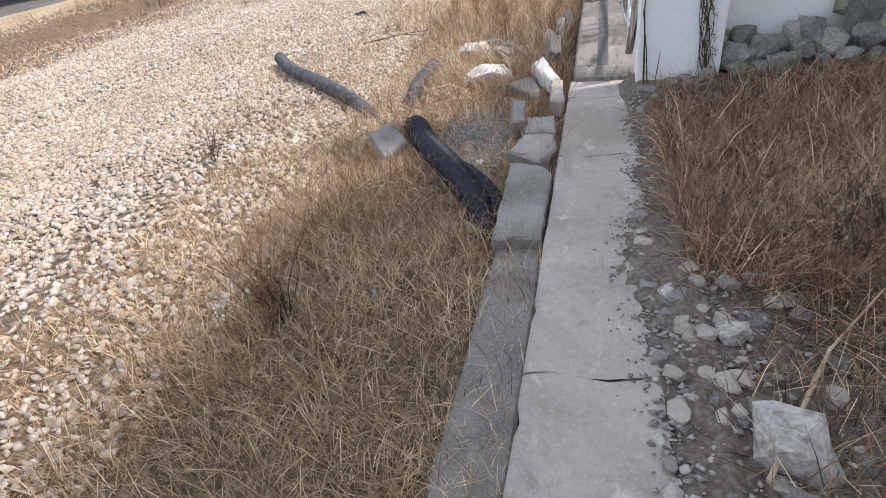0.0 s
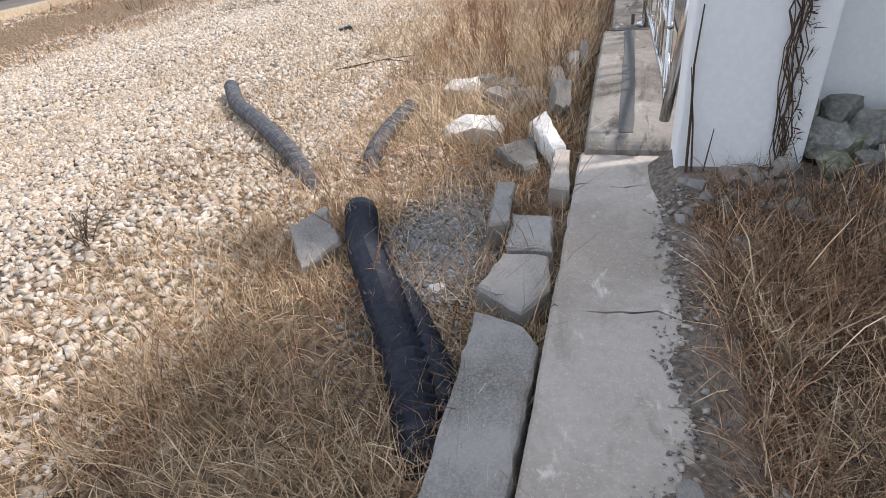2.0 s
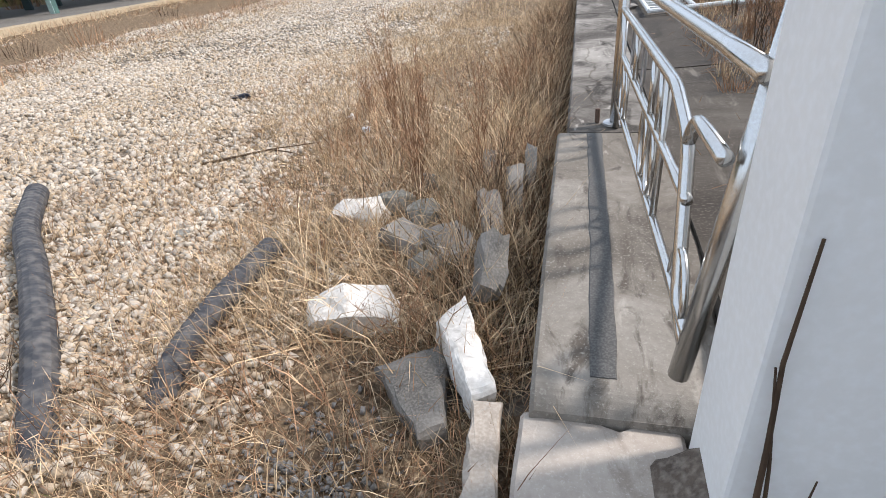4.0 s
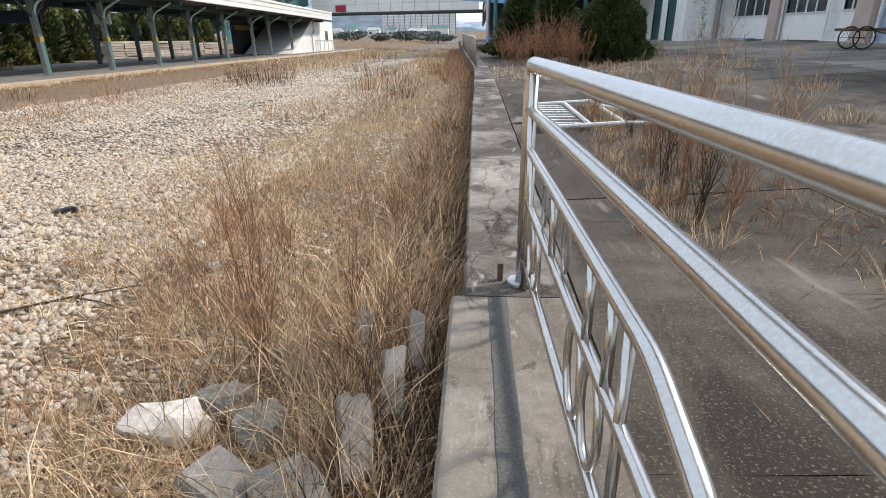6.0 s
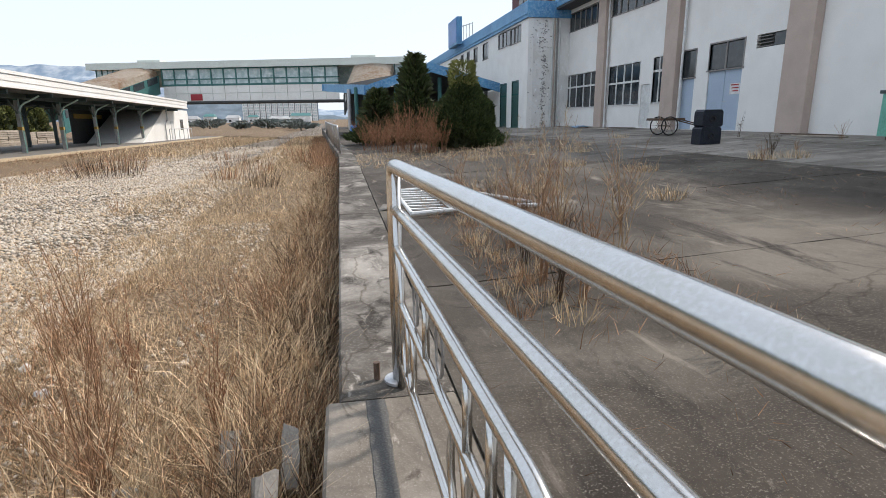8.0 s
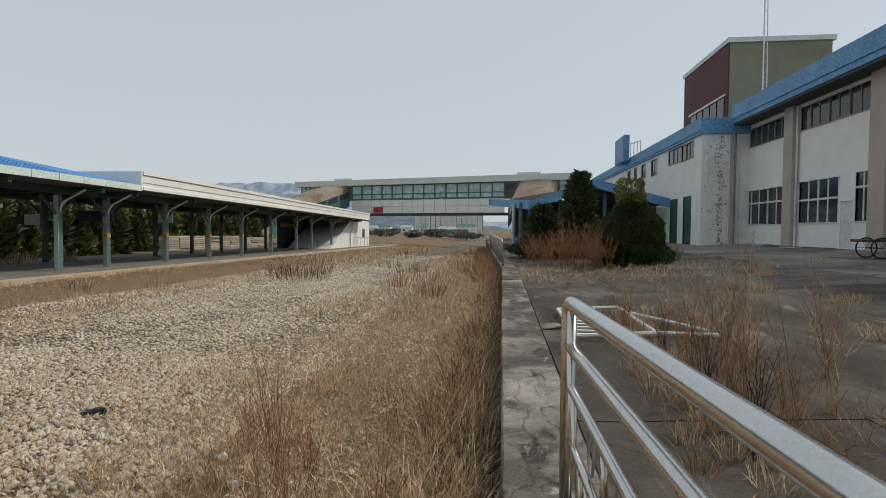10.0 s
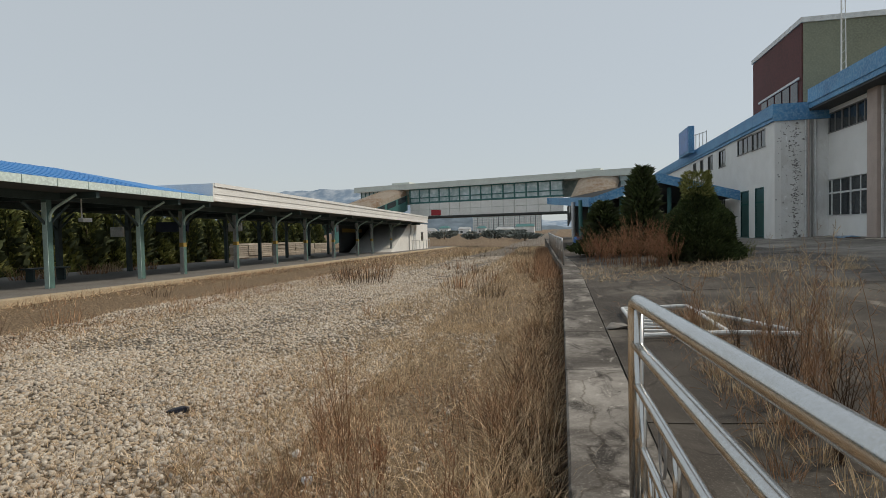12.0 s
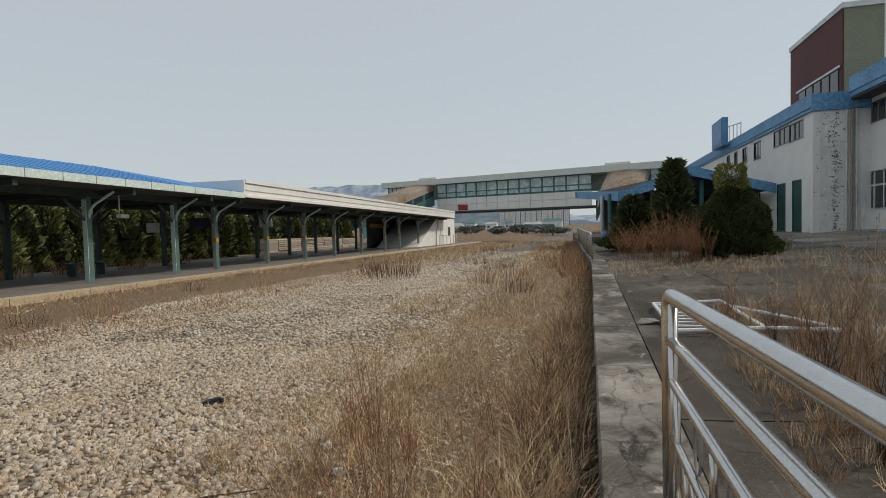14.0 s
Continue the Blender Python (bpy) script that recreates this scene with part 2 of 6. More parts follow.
def boxed(x0, x1, y0, y1, z0, z1, bevel=0.0):
    return box(bmesh.new(), x0, x1, y0, y1, z0, z1, bevel)


def tube(bm, pts, r, seg=10, closed=False):
    """A round bar along a line of points; r may be one radius or one for each point."""
    pts = [Vector(p) for p in pts]
    n = len(pts)
    radii = r if isinstance(r, (list, tuple)) else [r] * n
    rings, side = [], None
    for i, p in enumerate(pts):
        a = pts[(i - 1) % n] if (closed or i) else p
        b = pts[(i + 1) % n] if (closed or i < n - 1) else p
        d = (b - a).normalized()
        if side is None:
            side = d.orthogonal().normalized()
        side = (side - d * side.dot(d)).normalized()
        up = d.cross(side)
        rings.append([bm.verts.new(p + (side * math.cos(k * math.tau / seg) + up * math.sin(k * math.tau / seg)) * radii[i]) for k in range(seg)])
    for i in range(n if closed else n - 1):
        a, b = rings[i], rings[(i + 1) % n]
        for k in range(seg):
            bm.faces.new((a[k], a[(k + 1) % seg], b[(k + 1) % seg], b[k]))
    if not closed:
        bm.faces.new(list(reversed(rings[0])))
        bm.faces.new(rings[-1])
    return bm


def prism(pts, z0, z1):
    """An upright block over a plan outline."""
    bm = bmesh.new()
    lo, hi = [bm.verts.new((x, y, z0)) for x, y in pts], [bm.verts.new((x, y, z1)) for x, y in pts]
    bm.faces.new(list(reversed(lo)))
    bm.faces.new(hi)
    for i in range(len(pts)):
        j = (i + 1) % len(pts)
        bm.faces.new((lo[i], lo[j], hi[j], hi[i]))
    bmesh.ops.recalc_face_normals(bm, faces=bm.faces)
    return bm


def hull(pts):
    bm = bmesh.new()
    for p in pts:
        bm.verts.new(p)
    r = bmesh.ops.convex_hull(bm, input=bm.verts)
    bmesh.ops.delete(bm, geom=[v for v in r["geom_interior"] if isinstance(v, bmesh.types.BMVert)], context="VERTS")
    return bm


def raw(name, verts, faces_n, corners, material, parent=None):
    """One mesh from numpy vertices and faces that all have the same number of corners."""
    me = bpy.data.meshes.new(name)
    nf = len(faces_n)
    me.vertices.add(len(verts))
    me.vertices.foreach_set("co", np.ascontiguousarray(verts, np.float32).ravel())
    me.loops.add(nf * corners)
    me.loops.foreach_set("vertex_index", np.ascontiguousarray(faces_n, np.int32).ravel())
    me.polygons.add(nf)
    me.polygons.foreach_set("loop_start", np.arange(0, nf * corners, corners, dtype=np.int32))
    me.update(calc_edges=True)
    me.materials.append(M[material])
    ob = new(name, me)
    if parent:
        ob.parent = parent
    return ob


rng = np.random.default_rng(7)


def blades(name, base, length, width, material, lean=0.5, droop=0.4, way=None, parent=None):
    """Thin curved blades of three triangles each, rooted at the base points."""
    n = len(base)
    az = rng.uniform(0, math.tau, n)
    tilt = np.abs(rng.normal(0, lean, n)).clip(0, 1.5)
    up = np.stack([np.cos(az) * np.sin(tilt), np.sin(az) * np.sin(tilt), np.cos(tilt)], 1)
    if way is not None:
        up = up * 0.45 + way
        up /= np.linalg.norm(up, axis=1, keepdims=True)
    fa = rng.uniform(0, math.tau, n)
    side = np.cross(up, np.stack([np.cos(fa), np.sin(fa), 0.3 * np.ones(n)], 1))
    side /= np.linalg.norm(side, axis=1, keepdims=True) + 1e-9
    L = (length * rng.uniform(0.55, 1.25, n))[:, None]
    W = (width * rng.uniform(0.6, 1.3, n))[:, None]
    bend = np.stack([np.cos(az), np.sin(az), -0.6 * np.ones(n)], 1) * (droop * rng.uniform(0.2, 1.0, n))[:, None]
    mid = base + up * L * 0.55 + bend * L * 0.14
    tip = base + up * L + bend * L * 0.5
    v = np.stack([base - side * W, base + side * W, mid - side * W * 0.7, mid + side * W * 0.7, tip], 1).reshape(-1, 3)
    f = np.array([[0, 1, 3], [0, 3, 2], [2, 3, 4]])[None] + 5 * np.arange(n)[:, None, None]
    return raw(name, v, f.reshape(-1, 3), 3, material, parent)


OCTA = np.array([[1, 0, 0], [-1, 0, 0], [0, 1, 0], [0, -1, 0], [0, 0, 1], [0, 0, -1]], float)
OCTF = np.array([[0, 2, 4], [2, 1, 4], [1, 3, 4], [3, 0, 4], [2, 0, 5], [1, 2, 5], [3, 1, 5], [0, 3, 5]])


BLOCK = np.array([[-1, -1, -1], [1, -1, -1], [1, 1, -1], [-1, 1, -1], [-0.7, -0.7, 1], [0.7, -0.7, 1], [0.7, 0.7, 1], [-0.7, 0.7, 1]], float) * 0.72
BLOCKF = np.array([[0, 2, 1], [0, 3, 2], [4, 5, 6], [4, 6, 7], [0, 1, 5], [0, 5, 4], [1, 2, 6], [1, 6, 5], [2, 3, 7], [2, 7, 6], [3, 0, 4], [3, 4, 7]])


def stones(name, place, size, material):
    """Crushed stones lying flat, each a lumpy block with its own turn and tilt."""
    n = len(place)
    v = BLOCK[None] * rng.uniform(0.62, 1.12, (n, 8, 1)) * np.stack([rng.uniform(0.9, 1.25, n), rng.uniform(0.55, 0.95, n), rng.uniform(0.35, 0.7, n)], 1)[:, None]
    v += rng.normal(0, 0.09, (n, 8, 3))
    t = rng.normal(0, 0.22, (n, 2, 1))
    v[..., 2] += v[..., 0] * t[:, 0] + v[..., 1] * t[:, 1]
    a = rng.uniform(0, math.tau, n)
    c, s = np.cos(a)[:, None], np.sin(a)[:, None]
    v = np.stack([v[..., 0] * c - v[..., 1] * s, v[..., 0] * s + v[..., 1] * c, v[..., 2]], -1) * size[:, None, None] + place[:, None]
    f = BLOCKF[None] + 8 * np.arange(n)[:, None, None]
    return raw(name, v.reshape(-1, 3), f.reshape(-1, 3), 3, material)


def chips(name, place, size, material, flat=0.6):
    """Small crushed stones, each a jagged eight-sided piece."""
    n = len(place)
    v = OCTA[None] * rng.uniform(0.55, 1.15, (n, 6, 1)) + rng.normal(0, 0.22, (n, 6, 3))
    a = rng.uniform(0, math.tau, n)
    c, s = np.cos(a)[:, None], np.sin(a)[:, None]
    x, y = v[..., 0] * c - v[..., 1] * s, v[..., 0] * s + v[..., 1] * c
    v = np.stack([x, y * rng.uniform(0.6, 1, (n, 1)), v[..., 2] * flat], -1) * size[:, None, None] + place[:, None]
    f = OCTF[None] + 6 * np.arange(n)[:, None, None]
    return raw(name, v.reshape(-1, 3), f.reshape(-1, 3), 3, material)


def boulder(name, loc, size, material, label, category, seed, group="", rot=0.0, flat=1.0):
    """A broken stone: a jittered hull, roughened."""
    r = random.Random(seed)
    pts = []
    for _ in range(26):
        d = Vector((r.gauss(0, 1), r.gauss(0, 1), r.gauss(0, 1))).normalized()
        m = max(abs(d.x), abs(d.y), abs(d.z))
        d = d / m ** 0.7 * r.uniform(0.86, 1.05)
        pts.append((d.x * size[0], d.y * size[1], d.z * size[2] * flat))
    bm = hull(pts)
    bmesh.ops.subdivide_edges(bm, edges=bm.edges, cuts=1, use_grid_fill=True)
    for v in bm.verts:
        v.co += Vector((noise.noise(v.co * 9 + Vector((seed, 0, 0))), noise.noise(v.co * 9 + Vector((0, seed, 0))), noise.noise(v.co * 9 + Vector((0, 0, seed))))) * min(size) * 0.22
    lo = min(v.co.z for v in bm.verts)
    for v in bm.verts:
        v.co.z -= lo * 0.8
    ob = part(name, bm, material)
    ob.location, ob.rotation_euler = loc, (0, 0, rot)
    return tagged(ob, label, category, group)


def smooth01(a, b, x):
    k = min(1.0, max(0.0, (x - a) / (b - a)))
    return k * k * (3 - 2 * k)


BED = -0.36


def gz(x, y):
    """Height of the ground: the trackbed, falling gently away, and the soil bank beside the low wall."""
    z = BED - 0.0125 * min(max(y - 19, 0), 75)
    z += 0.05 * noise.noise(Vector((x * 0.35, y * 0.35, 3))) + 0.02 * noise.noise(Vector((x * 1.7, y * 1.7, 9)))
    z += 0.05 * noise.noise(Vector((x * 1.15, y * 0.07, 21))) * smooth01(-1.6, -2.6, x)
    z += 0.27 * smooth01(-10.6, -12.3, x) - 0.05 * smooth01(-0.5, -0.1, x) * smooth01(6.2, 6.6, y)
    bank = smooth01(0.2, 0.5, x) * (1 - smooth01(5.9, 6.1, y))
    soil = -0.215 + 0.12 * smooth01(4.9, 5.7, y) + 0.05 * noise.noise(Vector((x * 1.3, y * 1.3, 5))) + 0.09 * smooth01(0.8, 3.0, x)
    return z * (1 - bank) + soil * bank


def bend(y):
    """The platform's edge turns slightly towards the tracks further off."""
    return -0.038 * max(0.0, y - 24) * smooth01(20, 34, y)


def plat(x):
    """Height of the station platform, which rises towards the building."""
    return max(0.0, (x - 0.8) * 0.056)


def on_ground(x, y, dz=0.0):
    return np.array([[a, b, gz(a, b) + dz] for a, b in zip(x, y)])


# ---- setting: ground ----
def lines(*spans):
    out = []
    for a, b, step in spans:
        out += list(np.arange(a, b, step))
    return out


def ground_material():
    m = bpy.data.materials.new("ballast and dry grass")
    m.use_nodes = True
    nt = m.node_tree
    b = nt.nodes["Principled BSDF"]
    geo = nt.nodes.new("ShaderNodeNewGeometry")
    sep = nt.nodes.new("ShaderNodeSeparateXYZ")
    nt.links.new(geo.outputs["Position"], sep.inputs[0])

    def noise_node(scale, detail=5, rough=0.6):
        n = nt.nodes.new("ShaderNodeTexNoise")
        n.inputs["Scale"].default_value, n.inputs["Detail"].default_value, n.inputs["Roughness"].default_value = scale, detail, rough
        nt.links.new(geo.outputs["Position"], n.inputs["Vector"])
        return n

    def ramp(sock, stops):
        r = nt.nodes.new("ShaderNodeValToRGB")
        while len(r.color_ramp.elements) < len(stops):
            r.color_ramp.elements.new(0.5)
        for e, (p, c) in zip(r.color_ramp.elements, stops):
            e.position, e.color = p, (*c, 1) if len(c) == 3 else c
        nt.links.new(sock, r.inputs["Fac"])
        return r.outputs[0]

    vor = nt.nodes.new("ShaderNodeTexVoronoi")
    vor.inputs["Scale"].default_value = 17
    nt.links.new(geo.outputs["Position"], vor.inputs["Vector"])
    stone = ramp(vor.outputs["Color"], [(0.15, (0.2, 0.17, 0.135)), (0.55, (0.37, 0.32, 0.26)), (0.9, (0.52, 0.475, 0.415))])
    # cell edges darkened: dust between stones, plus the shade in their gaps
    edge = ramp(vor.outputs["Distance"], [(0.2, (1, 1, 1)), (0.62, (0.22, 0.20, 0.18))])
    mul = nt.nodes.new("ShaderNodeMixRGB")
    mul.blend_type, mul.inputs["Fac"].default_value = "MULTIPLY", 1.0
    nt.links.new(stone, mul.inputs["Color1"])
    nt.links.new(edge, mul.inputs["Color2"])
    # low end kept near black so gaps between blades hold shade
    straw = ramp(noise_node(26, 6, 0.75).outputs["Fac"], [(0.33, (0.045, 0.031, 0.02)), (0.5, (0.16, 0.112, 0.07)), (0.68, (0.42, 0.32, 0.21))])
    # strips of grass along the track
    wob = noise_node(0.5, 6, 0.7)
    x1 = nt.nodes.new("ShaderNodeMath")
    x1.operation = "MULTIPLY_ADD"
    x1.inputs[1].default_value = 2.6
    nt.links.new(wob.outputs["Fac"], x1.inputs[0])
    nt.links.new(sep.outputs["X"], x1.inputs[2])
    mr = nt.nodes.new("ShaderNodeMapRange")
    mr.inputs["From Min"].default_value, mr.inputs["From Max"].default_value = -16.0, 4.0
    nt.links.new(x1.outputs[0], mr.inputs["Value"])
    at = lambda x: (x + 1.3 + 16) / 20
    one, none = (1, 1, 1), (0, 0, 0)
    mask = ramp(mr.outputs[0], [(at(-11.5), (0.75, 0.75, 0.75)), (at(-9.2), (0.8, 0.8, 0.8)), (at(-8.2), (0.2, 0.2, 0.2)), (at(-4.6), (0.05, 0.05, 0.05)), (at(-3.0), (0.35, 0.35, 0.35)), (at(-2.1), one)])
    fine = noise_node(4.5, 6, 0.7)
    add = nt.nodes.new("ShaderNodeMath")
    add.operation = "ADD"
    nt.links.new(mask, add.inputs[0])
    nt.links.new(fine.outputs["Fac"], add.inputs[1])
    pick = ramp(add.outputs[0], [(0.72, none), (0.98, one)])
    mix = nt.nodes.new("ShaderNodeMixRGB")
    nt.links.new(pick, mix.inputs["Fac"])
    nt.links.new(mul.outputs[0], mix.inputs["Color1"])
    nt.links.new(straw, mix.inputs["Color2"])
    nt.links.new(mix.outputs[0], b.inputs["Base Color"])
    b.inputs["Roughness"].default_value = 0.95
    b.inputs["Specular IOR Level"].default_value = 0.2
    bp = nt.nodes.new("ShaderNodeBump")
    bp.inputs["Strength"].default_value, bp.inputs["Distance"].default_value = 0.7, 0.03
    nt.links.new(vor.outputs["Distance"], bp.inputs["Height"])
    bp.invert = True
    nt.links.new(bp.outputs[0], b.inputs["Normal"])
    return m


M["ground"] = ground_material()
M["soil"] = mat("dark rubble soil and gap shade", (0.15, 0.118, 0.09), 0.95, dark=(0.07, 0.053, 0.04), light=(0.27, 0.23, 0.19), scale=6, fine=45, bump=0.7, bump_dist=0.02, stain=0.8)
gx = lines((-3000, -200, 700), (-200, -40, 20), (-40, -10, 2), (-10, -4, 0.4), (-4, 4, 0.125), (4, 16, 1.5), (16, 200, 30), (200, 3001, 700))
gy = lines((-300, -20, 40), (-20, 0, 1.5), (0, 14, 0.14), (14, 40, 1), (40, 120, 5), (120, 400, 40), (400, 4001, 600))
gv = np.array([[x, y, gz(x, y)] for y in gy for x in gx])
nx = len(gx)
gi = np.array([[j * nx + i, j * nx + i + 1, (j + 1) * nx + i + 1, (j + 1) * nx + i] for j in range(len(gy) - 1) for i in range(nx - 1)])
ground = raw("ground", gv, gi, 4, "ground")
ground.data.materials.append(M["soil"])
mid = gv[gi].mean(1)
# soil on the bank; along the platform face its dark tone stands for shade
ground.data.polygons.foreach_set("material_index", ((mid[:, 0] > 0.3) & (mid[:, 0] < 16) & (mid[:, 1] < 6.5) & (mid[:, 1] > -20) | (mid[:, 0] > -0.34) & (mid[:, 0] < 0.4) & (mid[:, 1] > 6.2) & (mid[:, 1] < 40)).astype(np.int32))
for p in ground.data.polygons:
    p.use_smooth = True
tagged(ground, "overgrown railway trackbed of pale ballast and dry grass", "ground", kind="structure")

# ---- setting: low wall, platform ----
def rough_slab(name, x0, x1, y0, y1, z0, z1, material, step=0.12, amp=0.006, parent=None, label=""):
    """A cast slab with slightly uneven, worn edges."""
    bm = bmesh.new()
    ny = max(1, int((y1 - y0) / step))
    prof = [(x0, z0), (x0, z1 - 0.015), (x0 + 0.015, z1), ((x0 + x1) / 2, z1), (x1 - 0.015, z1), (x1, z1 - 0.015), (x1, z0)]
    rows_ = []
    for j in range(ny + 1):
        y = y0 + (y1 - y0) * j / ny
        rows_.append([bm.verts.new((x + amp * noise.noise(Vector((x * 7, y * 6, z * 5))), y, z + (amp * noise.noise(Vector((x * 5, y * 5, 4))) if z > z0 else 0))) for x, z in prof])
    for a, b in zip(rows_, rows_[1:]):
        for k in range(len(prof) - 1):
            bm.faces.new((a[k + 1], a[k], b[k], b[k + 1]))
    bm.faces.new(rows_[0])
    bm.faces.new(list(reversed(rows_[-1])))
    bmesh.ops.recalc_face_normals(bm, faces=bm.faces)
    return part(name, bm, material, parent, label)


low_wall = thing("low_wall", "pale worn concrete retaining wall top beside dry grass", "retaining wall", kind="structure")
def wall_length(k, y0, y1):
    """A length of the low wall, cracked off from the next along a ragged line."""
    bm = bmesh.new()
    prof = [(-0.03, -0.9), (-0.03, -0.216), (-0.016, -0.2)] + [(0.04 + 0.048 * i, -0.2) for i in range(9)] + [(0.456, -0.2), (0.47, -0.215), (0.47, -0.9)]
    rag = lambda x, j: 0.045 * noise.noise(Vector((x * 7, j * 3.7, 1))) + 0.02 * noise.noise(Vector((x * 26, j * 5.1, 2)))
    ny = max(3, int((y1 - y0) / 0.07))
    rows_ = []
    for j in range(ny + 1):
        f = j / ny
        row = []
        for x, z in prof:
            y = y0 + 0.006 + (y1 - y0 - 0.012) * f + rag(x, k) * max(0, 1 - f * 6) + rag(x, k + 1) * max(0, 1 - (1 - f) * 6)
            chip = max(0.0, noise.noise(Vector((x * 3 + 7, y * 9, 3))) - 0.25) * 0.05 if x < 0 else 0.0
            row.append(bm.verts.new((x + chip + 0.006 * noise.noise(Vector((x * 7, y * 6, z * 5))), y, z + (0.006 * noise.noise(Vector((x * 5, y * 3, 4))) - chip * 0.6 if z > -0.9 else 0))))
        rows_.append(row)
    for a, b in zip(rows_, rows_[1:]):
        for i in range(len(prof) - 1):
            bm.faces.new((a[i + 1], a[i], b[i], b[i + 1]))
    bm.faces.new(rows_[0])
    bm.faces.new(list(reversed(rows_[-1])))
    bmesh.ops.recalc_face_normals(bm, faces=bm.faces)
    return part("wall_section", bm, "wall_top", low_wall)


WALL_CRACKS = (-6.0, 0.4, 2.72, 4.56, 5.62, 6.02)
edge = thing("platform_edge", "weathered concrete platform edge with dark stains and joints", "platform edge", kind="structure")
def stained(name, dark, mid, light, speck, s1, streak, crack):
    """Old exposed concrete: broad stains, streaks along the platform, aggregate specks and a net of hair cracks."""
    m = bpy.data.materials.new(name)
    m.use_nodes = True
    nt = m.node_tree
    b = nt.nodes["Principled BSDF"]
    geo = nt.nodes.new("ShaderNodeNewGeometry")

    def noisy(scale, stretch=(1, 1, 1), detail=7, rough=0.65, warp=0.0):
        mp = nt.nodes.new("ShaderNodeMapping")
        mp.inputs["Scale"].default_value = stretch
        nt.links.new(geo.outputs["Position"], mp.inputs["Vector"])
        n = nt.nodes.new("ShaderNodeTexNoise")
        n.inputs["Scale"].default_value, n.inputs["Detail"].default_value, n.inputs["Roughness"].default_value, n.inputs["Distortion"].default_value = scale, detail, rough, warp
        nt.links.new(mp.outputs[0], n.inputs["Vector"])
        return n.outputs["Fac"]

    def ramp(sock, *stops):
        r = nt.nodes.new("ShaderNodeValToRGB")
        while len(r.color_ramp.elements) < len(stops):
            r.color_ramp.elements.new(0.5)
        for e, (p, c) in zip(r.color_ramp.elements, stops):
            e.position, e.color = p, (*c, 1)
        nt.links.new(sock, r.inputs["Fac"])
        return r.outputs[0]

    def blend(kind, fac, c1, c2):
        mx = nt.nodes.new("ShaderNodeMixRGB")
        mx.blend_type = kind
        for sock, v in ((mx.inputs["Fac"], fac), (mx.inputs["Color1"], c1), (mx.inputs["Color2"], c2)):
            if isinstance(v, (float, tuple)):
                sock.default_value = v if isinstance(v, float) else (*v, 1)
            else:
                nt.links.new(v, sock)
        return mx.outputs[0]

    base = ramp(noisy(s1, warp=0.6), (0.34, dark), (0.5, mid), (0.66, light))
    fleck = ramp(noisy(s1 * 5.0, streak, warp=0.4), (0.60, (0, 0, 0)), (0.68, (1, 1, 1)))
    col = blend("MIX", fleck, base, tuple(min(1.0, c * 1.25) for c in light))
    soot = ramp(noisy(s1 * 3.1, streak, warp=0.8), (0.36, (1, 1, 1)), (0.47, (0, 0, 0)))
    col = blend("MIX", soot, col, dark)
    grain = noisy(95.0, detail=3)
    col = blend("MIX", ramp(grain, (0.56, (0, 0, 0)), (0.70, (0.75, 0.75, 0.75))), col, speck)
    col = blend("MULTIPLY", ramp(noisy(30.0, detail=5), (0.3, (0.25, 0.25, 0.25)), (0.6, (0, 0, 0))), col, (0.45, 0.42, 0.40))
    mp = nt.nodes.new("ShaderNodeMixRGB")
    mp.blend_type, mp.inputs["Fac"].default_value = "ADD", 0.35
    wob = nt.nodes.new("ShaderNodeTexNoise")
    wob.inputs["Scale"].default_value, wob.inputs["Detail"].default_value = 3.0, 5
    nt.links.new(geo.outputs["Position"], wob.inputs["Vector"])
    nt.links.new(geo.outputs["Position"], mp.inputs["Color1"])
    nt.links.new(wob.outputs["Color"], mp.inputs["Color2"])
    vor = nt.nodes.new("ShaderNodeTexVoronoi")
    vor.feature = "DISTANCE_TO_EDGE"
    vor.inputs["Scale"].default_value = crack
    nt.links.new(mp.outputs[0], vor.inputs["Vector"])
    if crack <= 0:
        vor.inputs["Scale"].default_value = 0.01
    line = ramp(vor.outputs["Distance"], (0.0, (1, 1, 1)), (max(0.0005, 0.006 * crack / 0.4), (0, 0, 0)))
    col = blend("MULTIPLY", line, col, (0.55, 0.52, 0.48))
    nt.links.new(col, b.inputs["Base Color"])
    b.inputs["Roughness"].default_value = 0.92
    b.inputs["Specular IOR Level"].default_value = 0.3
    bp = nt.nodes.new("ShaderNodeBump")
    bp.inputs["Strength"].default_value, bp.inputs["Distance"].default_value = 0.5, 0.004
    nt.links.new(grain, bp.inputs["Height"])
    nt.links.new(bp.outputs[0], b.inputs["Normal"])
    return m


M["edge_dark"] = stained("sooty platform edge concrete", (0.042, 0.036, 0.03), (0.10, 0.088, 0.075), (0.34, 0.315, 0.28), (0.30, 0.28, 0.25), 0.75, (1.6, 0.8, 1), 0.7)
M["platform"] = stained("dark stained platform concrete", (0.032, 0.026, 0.021), (0.062, 0.052, 0.042), (0.155, 0.138, 0.115), (0.22, 0.20, 0.17), 0.33, (1.9, 0.5, 1), 0.3)
# paler copies for bays near the building, brightened to offset its cast shadow
M["platform_mid"] = stained("grey platform concrete, part brightened", (0.06, 0.052, 0.045), (0.135, 0.12, 0.103), (0.235, 0.215, 0.19), (0.29, 0.27, 0.245), 0.35, (0.5, 1.6, 1), 0.3)
M["platform_pale"] = stained("platform concrete brightened near the building", (0.12, 0.106, 0.09), (0.235, 0.213, 0.185), (0.34, 0.315, 0.28), (0.38, 0.36, 0.33), 0.4, (0.45, 1.7, 1), 0.3)
